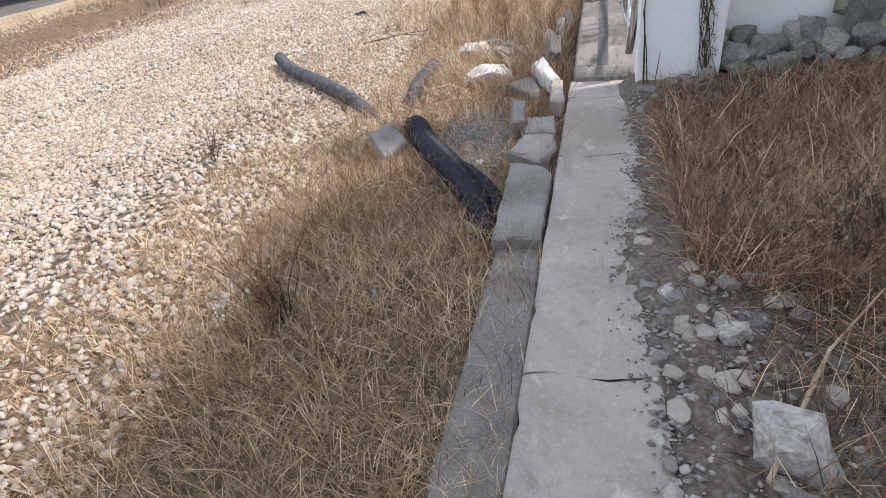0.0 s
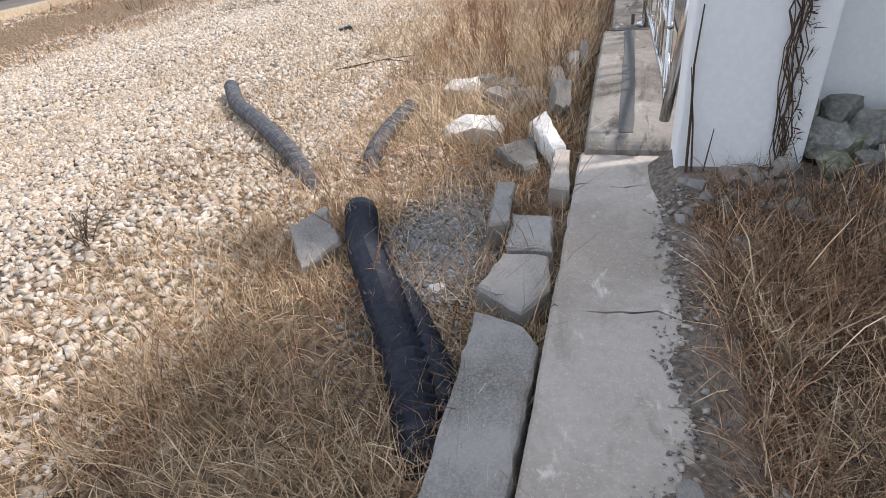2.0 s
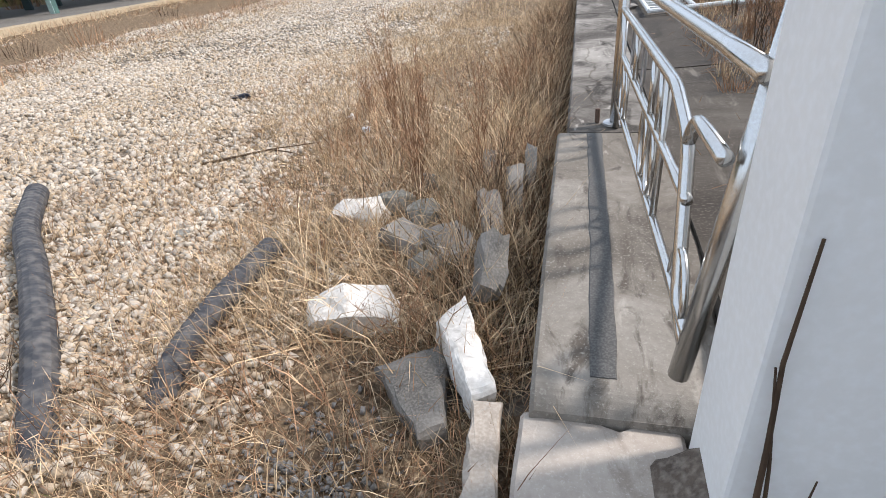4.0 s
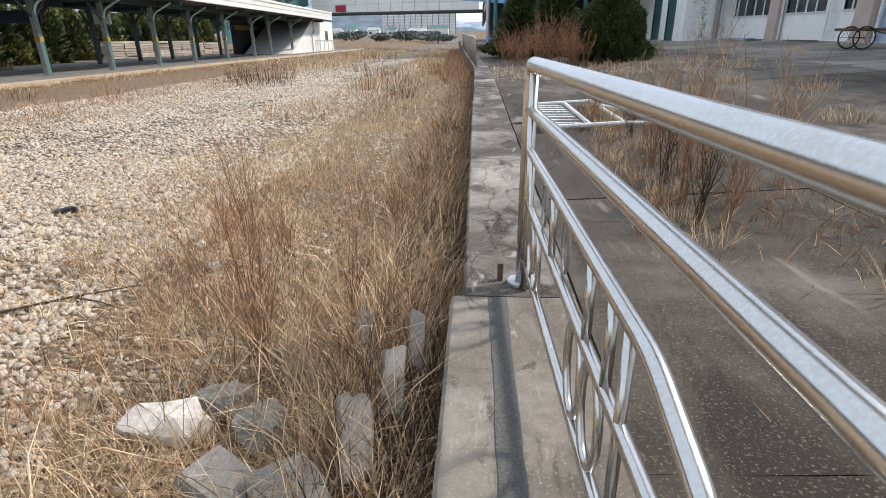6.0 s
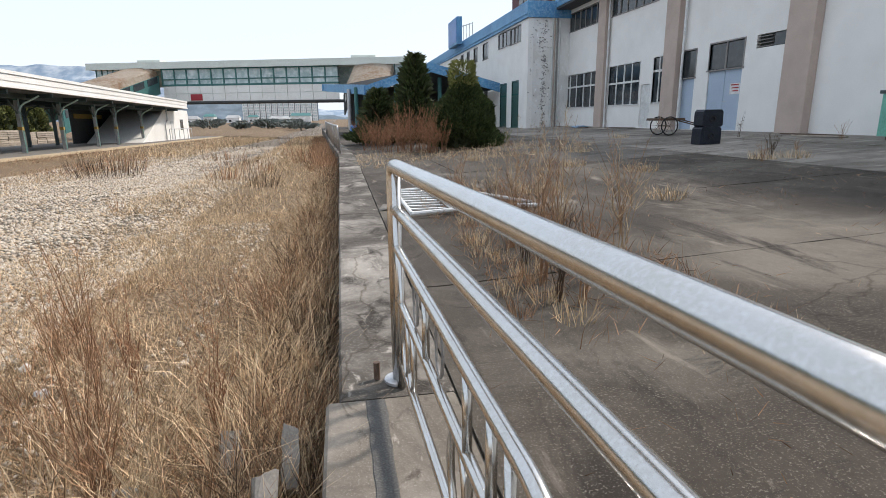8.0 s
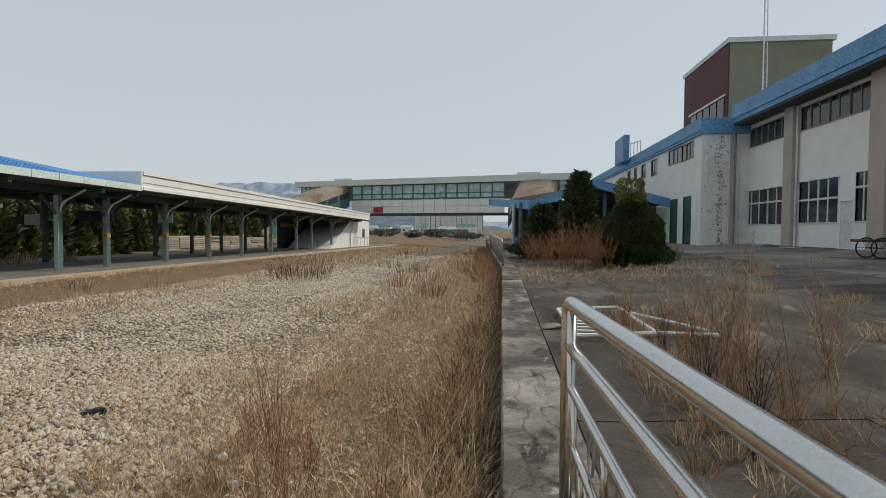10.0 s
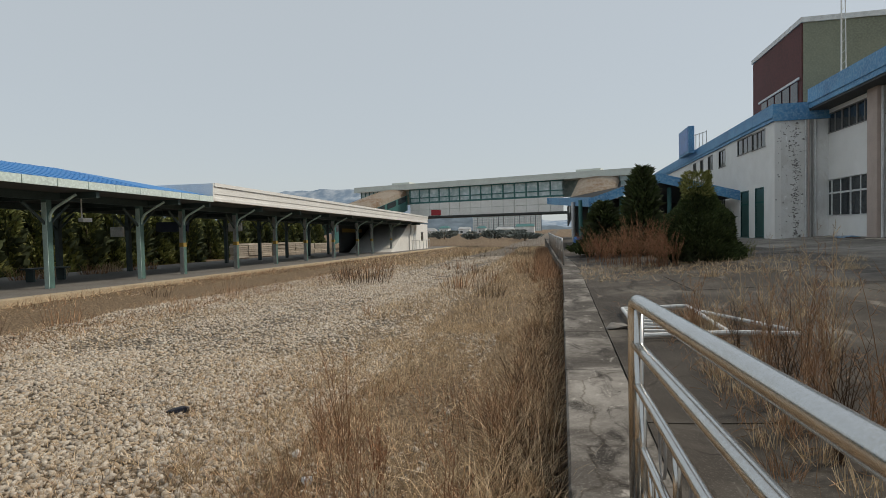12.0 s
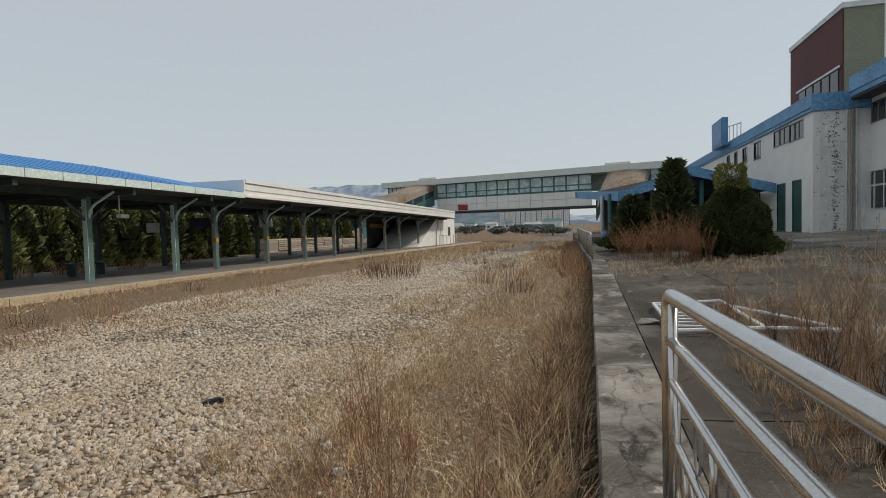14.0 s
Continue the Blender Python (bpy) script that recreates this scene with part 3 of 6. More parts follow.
M["peeling"] = stained("peeling white plaster", (0.68, 0.67, 0.64), (0.78, 0.78, 0.76), (0.82, 0.82, 0.81), (0.82, 0.82, 0.81), 0.8, (1, 1, 0.4), 0.0)
M["wall_top"] = stained("pale worn wall concrete", (0.30, 0.255, 0.21), (0.395, 0.345, 0.295), (0.46, 0.41, 0.355), (0.52, 0.47, 0.42), 1.1, (1.5, 0.7, 1), 0.0)
M["step_top"] = stained("worn brownish step concrete", (0.10, 0.085, 0.07), (0.19, 0.168, 0.14), (0.29, 0.265, 0.23), (0.34, 0.32, 0.28), 1.3, (2.0, 0.7, 1), 0.0)
for k in range(len(WALL_CRACKS) - 1):
    wall_length(k, WALL_CRACKS[k], WALL_CRACKS[k + 1])
step = rough_slab("step", 0.0, 0.62, 6.022, 8.248, -0.9, 0.0, "step_top", step=0.015, amp=0.0015)
for v in step.data.vertices:
    if v.co.z > -0.3:
        y = v.co.y
        v.co.z += -0.105 + 0.095 * smooth01(6.08, 6.9, y) - 0.062 * (1 - min(1.0, (y - 6.022) / 0.075)) ** 2
        v.co.y -= 0.012 * (1 - smooth01(6.022, 6.1, y)) * (1 + noise.noise(Vector((v.co.x * 12, 0, 1))))
tagged(step, "pale concrete step with a rounded front and worn top", "step", kind="structure")
# thin dark band along the step top, standing slightly proud
strip_ = rough_slab("dark_strip", 0.175, 0.285, 6.12, 8.24, -0.12, 0.0, "dark_strip", step=0.015, amp=0.001)
for v in strip_.data.vertices:
    if v.co.z > -0.1:
        v.co.z += -0.1005 + 0.095 * smooth01(6.08, 6.9, v.co.y)
        v.co.x += 0.006 * noise.noise(Vector((v.co.x * 9, v.co.y * 9, 6)))
tagged(strip_, "dark narrow band along the pale concrete step", "strip", kind="structure")
ey = 8.252
while ey < 90:
    el = random.uniform(1.6, 3.4) if ey < 30 else 6.0
    es_ = rough_slab("edge_slab", 0.055 + random.uniform(-0.008, 0.008), 0.62, ey, ey + el - 0.012, -0.9, random.uniform(-0.012, 0.004), "edge_dark", step=0.2 if ey < 16 else 1.0, parent=edge)
    for v in es_.data.vertices:
        v.co.x += bend(v.co.y)
    ey += el
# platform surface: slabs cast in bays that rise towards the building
platform = thing("platform", "dark stained concrete station platform with cracked bays", "platform", kind="structure")
px = [0.622, 2.6, 5.2, 8.2, 11.4, 16.5]
py = [5.99, 7.1, 9.9, 13.0, 17.5, 22.0, 27.0, 33.0, 40.0, 50.0, 64.0, 90.0]
for i in range(len(px) - 1):
    for j in range(len(py) - 1):
        bm = bmesh.new()
        x0, x1, y0, y1 = px[i], px[i + 1] - 0.006, py[j], py[j + 1] - 0.006
        dz = random.uniform(-0.006, 0.004)
        nn = 8
        top = [[bm.verts.new((x0 + (x1 - x0) * a / nn, y0 + (y1 - y0) * b / nn, plat(x0 + (x1 - x0) * a / nn) + dz + 0.006 * noise.noise(Vector((a * 0.9 + i * 8, b * 0.9 + j * 8, 2))))) for a in range(nn + 1)] for b in range(nn + 1)]
        for a in range(nn):
            for b in range(nn):
                bm.faces.new((top[b][a], top[b][a + 1], top[b + 1][a + 1], top[b + 1][a]))
        es = [e for e in bm.edges if e.is_boundary]
        r = bmesh.ops.extrude_edge_only(bm, edges=es)
        for v in r["geom"]:
            if isinstance(v, bmesh.types.BMVert):
                v.co.z = -0.5
        bmesh.ops.recalc_face_normals(bm, faces=bm.faces)
        if i == 0:
            for v in bm.verts:
                v.co.x += bend(v.co.y) * (1 - (v.co.x - x0) / (x1 - x0))
        # bays nearer the building take the brightened copies
        part("paving_bay", bm, "platform" if i < 2 or (i == 2 and j < 4) else ("platform_mid" if i == 2 or j < 3 else "platform_pale"), platform)

# white wall end beside the low wall, with a set-back length behind it
wall_white = thing("wall_white", "white plastered wall end with dead vines and a leaning stick", "wall", kind="structure")
part("wall_pier", boxed(0.475, 1.05, 5.66, 5.975, -0.6, 2.4, 0.012), "plaster", wall_white)
part("wall_return", boxed(1.054, 4.2, 6.0, 6.16, -0.6, 3.2, 0.01), "plaster", wall_white)
# blank unseen building by the walk, added to keep low sun off the bank
shade_house = thing("building_south", "plain white plastered unseen building that casts shade", "building", kind="structure")
part("wall", boxed(3.0, 9.5, -12.0, 2.6, -0.6, 5.1), "plaster", shade_house)
part("shade_extension", boxed(3.0, 9.5, 2.604, 5.98, -0.6, 5.1), "plaster", shade_house)

# ---- station building ----
def window(parent, x, y0, y1, z0, z1, cols, rows_, frame_mat, name="window", depth=0.10, bar=0.05, glass="glass"):
    """A glazed opening on a wall that faces -x: frame, bars and panes set into the face."""
    ya, yb = min(y0, y1), max(y0, y1)
    w = new(name)
    w.parent = parent
    bm = bmesh.new()
    box(bm, x - 0.015, x + depth, ya - bar, yb + bar, z1, z1 + bar)
    box(bm, x - 0.04, x + depth, ya - bar - 0.04, yb + bar + 0.04, z0 - bar, z0)
    box(bm, x - 0.015, x + depth, ya - bar, ya, z0, z1)
    box(bm, x - 0.015, x + depth, yb, yb + bar, z0, z1)
    part("window_frame", bm, frame_mat, w)
    zs = [z0 + (z1 - z0) * k for k in (rows_ if isinstance(rows_, list) else [i / rows_ for i in range(rows_ + 1)])]
    for i in range(cols):
        for j in range(len(zs) - 1):
            a, b = ya + (yb - ya) * i / cols, ya + (yb - ya) * (i + 1) / cols
            part("pane", boxed(x + 0.03 + 0.02 * (i % 2), x + 0.045 + 0.02 * (i % 2), a + 0.025, b - 0.025, zs[j] + 0.025, zs[j + 1] - 0.025), glass, w)
    bm = bmesh.new()
    for i in range(1, cols):
        a = ya + (yb - ya) * i / cols
        box(bm, x + 0.004, x + 0.075, a - 0.038, a + 0.038, z0, z1)
    for z in zs[1:-1]:
        box(bm, x + 0.001, x + 0.078, ya, yb, z - 0.045, z + 0.045)
    if len(bm.verts):
        part("bars", bm, frame_mat, w)
    else:
        bm.free()
    return w


def wall_with_holes(name, x0, x1, ya, yb, za, zb, holes, material, parent):
    """A wall facing -x with openings cut right through it: built as strips round the holes."""
    bm = bmesh.new()
    ys = sorted({ya, yb, *[h[0] for h in holes], *[h[1] for h in holes]})
    zs = sorted({za, zb, *[h[2] for h in holes], *[h[3] for h in holes]})
    for y0, y1 in zip(ys, ys[1:]):
        run = None
        for z0, z1 in zip(zs, zs[1:]):
            my, mz = (y0 + y1) / 2, (z0 + z1) / 2
            solid = not any(h[0] < my < h[1] and h[2] < mz < h[3] for h in holes)
            if solid:
                run = (run[0], z1) if run else (z0, z1)
            if run and (not solid or z1 == zs[-1]):
                box(bm, x0, x1, y0, y1, *run)
                run = None
    bmesh.ops.remove_doubles(bm, verts=bm.verts, dist=1e-4)
    return part(name, bm, material, parent)


station = thing("station_building", "white two-storey station building with faded blue parapet and tan pilasters", "building", kind="structure")
XR, XL = 13.5, 11.0
# recessed wing: windows and doors as (y0, y1, z0, z1)
low1, low2, slim = (33.6, 38.2, 1.75, 3.55), (29.5, 32.4, 1.78, 3.6), (27.5, 28.4, 1.8, 3.65)
door_s, door_d, vent_h = (25.5, 26.3, 0.72, 3.66), (22.95, 24.7, 0.74, 3.72), (20.95, 22.4, 3.33, 3.74)
entry = (28.55, 29.35, 0.74, 2.6)
upper = [(33.5, 38.3, 5.95, 6.9), (27.6, 32.4, 5.95, 6.95), (21.2, 26.3, 5.98, 7.05), (14.0, 19.6, 5.98, 7.05)]
wall_with_holes("wall", XR, XR + 0.3, 6.0, 38.6, 0.2, 7.3, [low1, low2, slim, door_s, door_d, vent_h, entry, *upper], "plaster", station)
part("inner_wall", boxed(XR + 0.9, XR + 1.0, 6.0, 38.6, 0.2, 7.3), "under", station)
window(station, XR, *low1, 5, [0, 0.62, 1], "frame_white")
window(station, XR, *low2, 4, [0, 0.55, 1], "frame_white")
window(station, XR, *slim, 2, [0, 0.7, 1], "frame_white")
for k, u in enumerate(upper):
    window(station, XR, *u, 7, 1, "frame_grey", bar=0.04)
for nm, d, leaves in (("door", door_s, 1), ("door", door_d, 2)):
    zt = 2.78 if leaves == 2 else 2.62
    window(station, XR, d[0], d[1], zt + 0.05, d[3], leaves, 1, "frame_grey", "transom")
    for i in range(leaves):
        a, b = d[0] + (d[1] - d[0]) * i / leaves, d[0] + (d[1] - d[0]) * (i + 1) / leaves
        leaf = part(nm, boxed(XR + 0.04, XR + 0.09, a + 0.008, b - 0.008, d[2], zt, 0.004), "door_blue", station, "pale blue steel door, closed")
        hb = tube(bmesh.new(), [(XR + 0.04, b - 0.12, 1.72), (XR - 0.03, b - 0.12, 1.72), (XR - 0.03, b - 0.24, 1.72)], 0.012, 6)
        part("door_handle", hb, "steel_dull", leaf)
part("door", boxed(XR + 0.05, XR + 0.1, entry[0], entry[1], entry[2], entry[3], 0.004), "frame_white", station, "pale grey service door, closed")
notice = part("notice", boxed(XR + 0.030, XR + 0.037, 23.02, 23.5, 1.95, 2.32), "paper", station, "white paper notice with red lettering bars")
for k in range(3):
    part("print_bar", boxed(XR + 0.024, XR + 0.029, 23.06, 23.46 - 0.06 * k, 2.24 - 0.1 * k, 2.28 - 0.1 * k), "red_sign", notice)
vent = new("vent")
vent.parent = station
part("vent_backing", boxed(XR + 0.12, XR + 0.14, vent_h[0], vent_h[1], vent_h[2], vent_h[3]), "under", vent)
for k in range(4):
    bm = boxed(XR + 0.0, XR + 0.1, 21.75, vent_h[1], vent_h[2] + 0.03 + 0.1 * k, vent_h[2] + 0.05 + 0.1 * k)
    part("slat", bm, "frame_grey", vent)
part("pane", boxed(XR + 0.05, XR + 0.07, vent_h[0] + 0.02, 21.7, vent_h[2] + 0.02, vent_h[3] - 0.02), "glass", vent)
for a, b in ((32.6, 33.4), (26.4, 27.3), (19.9, 20.9), (12.6, 13.5), (38.2, 38.55)):
    part("pilaster", boxed(XR - 0.28, XR - 0.002, a, b, 0.2, 7.15, 0.02), "pilaster", station)
for y in (26.2, 32.5, 33.5, 38.05, 37.85, 20.98):
    part("downpipe", tube(bmesh.new(), [(XR - 0.12, y, 0.6), (XR - 0.12, y, 7.1)], 0.05, 8), "frame_white" if y != 33.5 else "pilaster", station)
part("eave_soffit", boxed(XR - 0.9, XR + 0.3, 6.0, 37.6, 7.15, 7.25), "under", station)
part("parapet", prism([(XR - 0.95, 6.0), (XR - 0.95, 37.6), (XR + 0.2, 37.6), (XR + 0.2, 6.0)], 7.252, 8.25), "blue", station, "faded blue painted parapet")
part("parapet_ledge", boxed(XR - 1.0, XR - 0.952, 6.0, 37.6, 7.5, 7.62), "blue", station)
part("roof", boxed(XR + 0.2, 24.0, 6.0, 37.6, 7.3, 7.6), "khaki", station)
part("back_wall", boxed(23.7, 24.0, 6.0, 37.6, 0.0, 7.3), "plaster", station)
part("side_wall", boxed(XR + 0.3, 23.7, 6.0, 6.3, 0.0, 7.3), "plaster", station)
# front block
gd1, gd2 = (41.7, 43.1, 0.6, 3.35), (39.2, 40.5, 0.6, 3.38)
luw = [(46.5, 47.5, 2.05, 3.3), (48.6, 49.8, 2.05, 3.3)]
uw = [(38.95, 41.0, 5.65, 6.55), (41.1, 43.7, 5.7, 6.6), (46.4, 47.9, 5.4, 6.5), (49.6, 50.8, 5.5, 6.5), (52.3, 53.2, 5.5, 6.5), (54.6, 55.6, 5.5, 6.5)]
wall_with_holes("wall", XL, XL + 0.3, 37.6, 76.0, 0.0, 6.72, [gd1, gd2, *luw, *uw], "plaster", station)
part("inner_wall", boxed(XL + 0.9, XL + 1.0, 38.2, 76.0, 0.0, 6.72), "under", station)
part("end_wall", boxed(XL + 0.3, XR + 2.0, 37.6, 37.9, 0.0, 6.72), "peeling", station)
# paint flaked off in dark specks, and a bundle of pipes, by the inner corner of the end wall
nf = 330
fz = rng.uniform(0.6, 6.6, nf)
fx = np.where(rng.uniform(0, 1, nf) < 0.72, rng.normal(11.98, 0.09, nf), rng.uniform(11.1, 12.5, nf)) + 0.05 * np.sin(fz * 2.0)
flakes = chips("paint_flake", np.stack([fx, np.full(nf, 37.6), fz], 1), rng.uniform(0.02, 0.075, nf), "frame_grey")
flakes.data.transform(Matrix.Translation((0, 37.594, 0)) @ Matrix.Scale(0.12, 4, (0, 1, 0)) @ Matrix.Translation((0, -37.6, 0)))
flakes.parent = station
for dx, mt in ((12.42, "frame_white"), (12.55, "pilaster"), (12.72, "frame_grey"), (12.86, "frame_white")):
    part("downpipe", tube(bmesh.new(), [(dx, 37.5, 0.5), (dx, 37.5, 6.7)], 0.045, 8), mt, station)
for d in (gd1, gd2):
    gdoor = window(station, XL, *d, 1, [0, 0.72, 1], "teal", "glazed_door", glass="green_door")
for w_ in luw:
    window(station, XL, *w_, 2, 1, "frame_grey")
for k, w_ in enumerate(uw):
    window(station, XL, *w_, 3 if k < 2 else 2, 1, "frame_grey")
part("parapet", boxed(XL - 0.12, XR + 2.0, 37.5, 76.0, 6.725, 7.6), "blue", station, "faded blue painted parapet with peeling patches")
part("parapet_ledge", boxed(XL - 0.17, XL - 0.122, 37.45, 76.0, 6.9, 7.0), "blue", station)
part("back_block", boxed(XL + 1.0, 24.0, 76.0, 76.3, 0.0, 7.3), "plaster", station)
# stair tower behind the parapet
tower = thing("roof_tower", "dark red and khaki stair tower on the station roof", "tower", kind="structure")
part("tower_wall", boxed(14.05, 20.0, 42.0, 50.3, 7.0, 13.1), "khaki", tower)
part("tower_side", boxed(13.98, 14.046, 42.05, 50.35, 8.3, 13.1), "red_brown", tower, "dark red clad side of the tower")
part("tower_coping", boxed(13.9, 20.2, 41.9, 50.45, 13.102, 13.4), "frame_white", tower)
for k in range(5):
    part("tower_window", boxed(13.93, 13.976, 42.5 + 1.25 * k, 43.5 + 1.25 * k, 8.5, 9.8), "glass", tower)
part("tower_lintel", boxed(13.86, 13.928, 42.2, 48.9, 9.86, 10.0), "frame_white", tower)
part("tower_window", boxed(15.0, 17.6, 41.93, 41.996, 8.6, 9.4), "frame_white", tower)
mast = thing("antenna_mast", "slim white lattice antenna mast on the roof", "antenna")
for dx, dy in ((0, 0), (0.25, 0), (0.12, 0.2)):
    part("mast_leg", tube(bmesh.new(), [(14.2 + dx, 37.9 + dy, 7.55), (14.2 + dx * 0.6, 37.9 + dy * 0.6, 15.5)], 0.025, 6), "frame_white", mast)
for k in range(14):
    z = 7.8 + 0.55 * k
    part("mast_rung", tube(bmesh.new(), [(14.2, 37.9, z), (14.43, 37.9, z + 0.25)], 0.012, 5), "frame_white", mast)
board = thing("roof_signboard", "blank blue and white roof signboard on a steel frame", "signboard")
part("panel", boxed(10.3, 10.75, 54.0, 57.8, 7.3, 9.5, 0.02), "blue", board)
part("face", boxed(10.27, 10.296, 54.15, 57.65, 7.5, 9.35), "board_blue", board)
for k in range(4):
    y = 50.0 + 1.1 * k
    part("strut", tube(bmesh.new(), [(10.7, y, 7.55), (10.7, y, 8.4 + 0.1 * k), (10.9, y + 0.9, 7.6)], 0.03, 6), "frame_white", board)
part("rail", tube(bmesh.new(), [(10.7, 50.0, 8.35), (10.7, 54.0, 8.7)], 0.03, 6), "frame_white", board)


# ---- stainless handrail beside the platform edge ----
def rail_x(y, z=0.3):
    """The fence runs slightly askew to the platform edge, and leans outwards."""
    return 0.36 + (8.4 - y) * (0.03 + 0.045 * min(1.0, max(0.0, (z - 0.7) / 0.37)))


def arc(points, r=0.1, steps=5):
    """Rounds the inner corners of a line of points."""
    pts = [Vector(p) for p in points]
    out = [pts[0]]
    for a, b, c in zip(pts, pts[1:], pts[2:]):
        u, w = (a - b).normalized(), (c - b).normalized()
        for k in range(steps + 1):
            t = k / steps
            out.append((b + u * r) * (1 - t) ** 2 + b * 2 * t * (1 - t) + (b + w * r) * t ** 2)
    return out + [pts[-1]]


handrail = thing("handrail", "stainless steel handrail with ring ornaments, brown-tinged underneath", "railing")
on = lambda y, z: (rail_x(y, z), y, z)
along = lambda a, b, z, n=9: [on(a + (b - a) * k / n, z) for k in range(n + 1)]
end, first = 8.4, 4.6
part("top_rail", tube(bmesh.new(), arc([on(end, 0.0), on(end, 1.072), on(8.2, 1.072)], 0.07) + along(8.1, 6.0, 1.072), 0.034, 18), "steel", handrail, smooth=True)
part("end_post", tube(bmesh.new(), [on(end - 0.075, 0.0), on(end - 0.075, 1.04)], 0.021, 12), "steel", handrail, smooth=True)
part("base_plate", tube(bmesh.new(), [on(end, 0.0), on(end, 0.014)], 0.075, 16), "steel_dull", handrail)
part("clamp", tube(bmesh.new(), [(rail_x(end) - 0.11, end + 0.04, 0.0), (rail_x(end) - 0.11, end + 0.04, 0.09)], 0.016, 8), "wrack", handrail)
part("second_rail", tube(bmesh.new(), along(end, 6.0, 0.875), 0.026, 14), "steel", handrail, smooth=True)
part("panel_rail", tube(bmesh.new(), arc(along(end, 6.9, 0.70)[:-1] + [on(6.62, 0.70), on(6.36, 0.62), on(6.2, 0.16), on(6.05, 0.12)], 0.06), 0.021, 12), "steel", handrail, smooth=True)
part("side_rail", tube(bmesh.new(), arc([on(6.36, 0.60), on(6.30, 0.69), on(6.0, 0.69)], 0.05), 0.02, 12), "steel", handrail, smooth=True)
part("middle_rail", tube(bmesh.new(), along(end, 6.27, 0.46), 0.018, 12), "steel", handrail, smooth=True)
part("bottom_rail", tube(bmesh.new(), along(end, 6.05, 0.16), 0.018, 12), "steel", handrail, smooth=True)
for y in (8.22, 7.62, 7.06, 6.86, 6.74):
    part("baluster", tube(bmesh.new(), [on(y, 0.16 if y in (8.22, 6.74) else 0.46), on(y, 0.70)], 0.0135, 10), "steel", handrail, smooth=True)
for y in (8.12, 7.98, 7.16, 6.96):
    ring = [(rail_x(y), y + 0.10 * math.cos(a), 0.315 + 0.145 * math.sin(a)) for a in [k * math.tau / 24 for k in range(24)]]
    part("ring", tube(bmesh.new(), ring, 0.0125, 8, closed=True), "steel", handrail, smooth=True)
for y in (7.9, 7.45):
    bm = bmesh.new()
    tube(bm, [(rail_x(y) + 0.012, y + 0.06 * math.cos(a), 0.585 + 0.1 * math.sin(a)) for a in [k * math.tau / 16 for k in range(16)]], 0.006, 6, closed=True)
    part("badge", bm, "frame_grey", handrail)
half = [(rail_x(6.25), 6.22 + 0.12 * math.cos(a), 0.16 + 0.16 * math.sin(a)) for a in [k * math.pi / 12 for k in range(13)]]
part("ring", tube(bmesh.new(), half, 0.0125, 8), "steel", handrail, smooth=True)
part("post", tube(bmesh.new(), [on(6.05, 0.0), on(6.05, 1.072)], 0.03, 12), "steel", handrail, smooth=True)

# ---- far platform and canopies ----
CU, CN = Vector((-0.025, 1.0, 0)).normalized(), Vector((1.0, 0.025, 0)).normalized()
CP = Vector((-14.45, 18.8, 0))


def cp(s, o, h):
    """Along the far platform, out towards the tracks, and up from its floor, which falls slightly."""
    p = CP + CU * s + CN * o
    return Vector((p.x, p.y, h - 0.0125 * s))


def cbox(bm, s0, s1, o0, o1, h0, h1):
    vs = [bm.verts.new(cp(s, o, h)) for h in (h0, h1) for s, o in ((s0, o0), (s0, o1), (s1, o1), (s1, o0))]
    for f in ((0, 1, 2, 3), (7, 6, 5, 4), (0, 4, 5, 1), (1, 5, 6, 2), (2, 6, 7, 3), (3, 7, 4, 0)):
        bm.faces.new([vs[i] for i in f])
    bmesh.ops.recalc_face_normals(bm, faces=bm.faces)
    return bm


def cboxed(*a):
    return cbox(bmesh.new(), *a)


M["far_paving"] = mat("grey far platform paving", (0.20, 0.19, 0.17), 0.9, dark=(0.12, 0.11, 0.10), scale=0.8, fine=15, bump=0.1)
M["far_edge"] = mat("tan far platform edge", (0.52, 0.42, 0.28), 0.9, dark=(0.32, 0.25, 0.17), scale=1.2, fine=20, bump=0.2)
far_platform = thing("far_platform", "narrow grey station platform with a tan concrete edge", "platform", kind="structure")
part("paving", cboxed(-25, 62, -7.2, 1.55, -0.8, -0.004), "far_paving", far_platform)
for k in range(29):
    part("edge_stone", cboxed(-25 + 3 * k, -22.02 + 3 * k, 1.552, 2.05, -0.8, 0.0), "far_edge", far_platform)


def post(s, o, h, parent, light):
    bm = cboxed(s - 0.08, s + 0.08, o - 0.09, o + 0.09, -0.02, h)
    p = part("post", bm, "post_mid" if light else "post_dark", parent)
    if light:
        part("post_face", cboxed(s - 0.1, s - 0.083, o - 0.075, o + 0.085, 0.0, h * 0.97), light, p)
        part("band", cboxed(s - 0.106, s + 0.088, o - 0.096, o + 0.1, 1.08, 1.24), "yellow", p) if light == "steel_dull" else None
    for ds in (-1, 1):
        part("brace", tube(bmesh.new(), [cp(s, o, h - 0.75), cp(s + ds * 0.75, o, h - 0.08)], 0.045, 6), "post_dark", p)
    part("brace", tube(bmesh.new(), arc([cp(s, o, h - 0.8), cp(s, o + 0.16, h - 0.3), cp(s, o + 1.0, h + 0.12)], 0.2), 0.04, 8), "post_light" if light else "post_dark", p)


canopy = thing("blue_canopy", "platform canopy with a blue roof and pale mint fascia panels", "canopy", kind="structure")
S0, S1 = -14.0, 5.9
bm = bmesh.new()
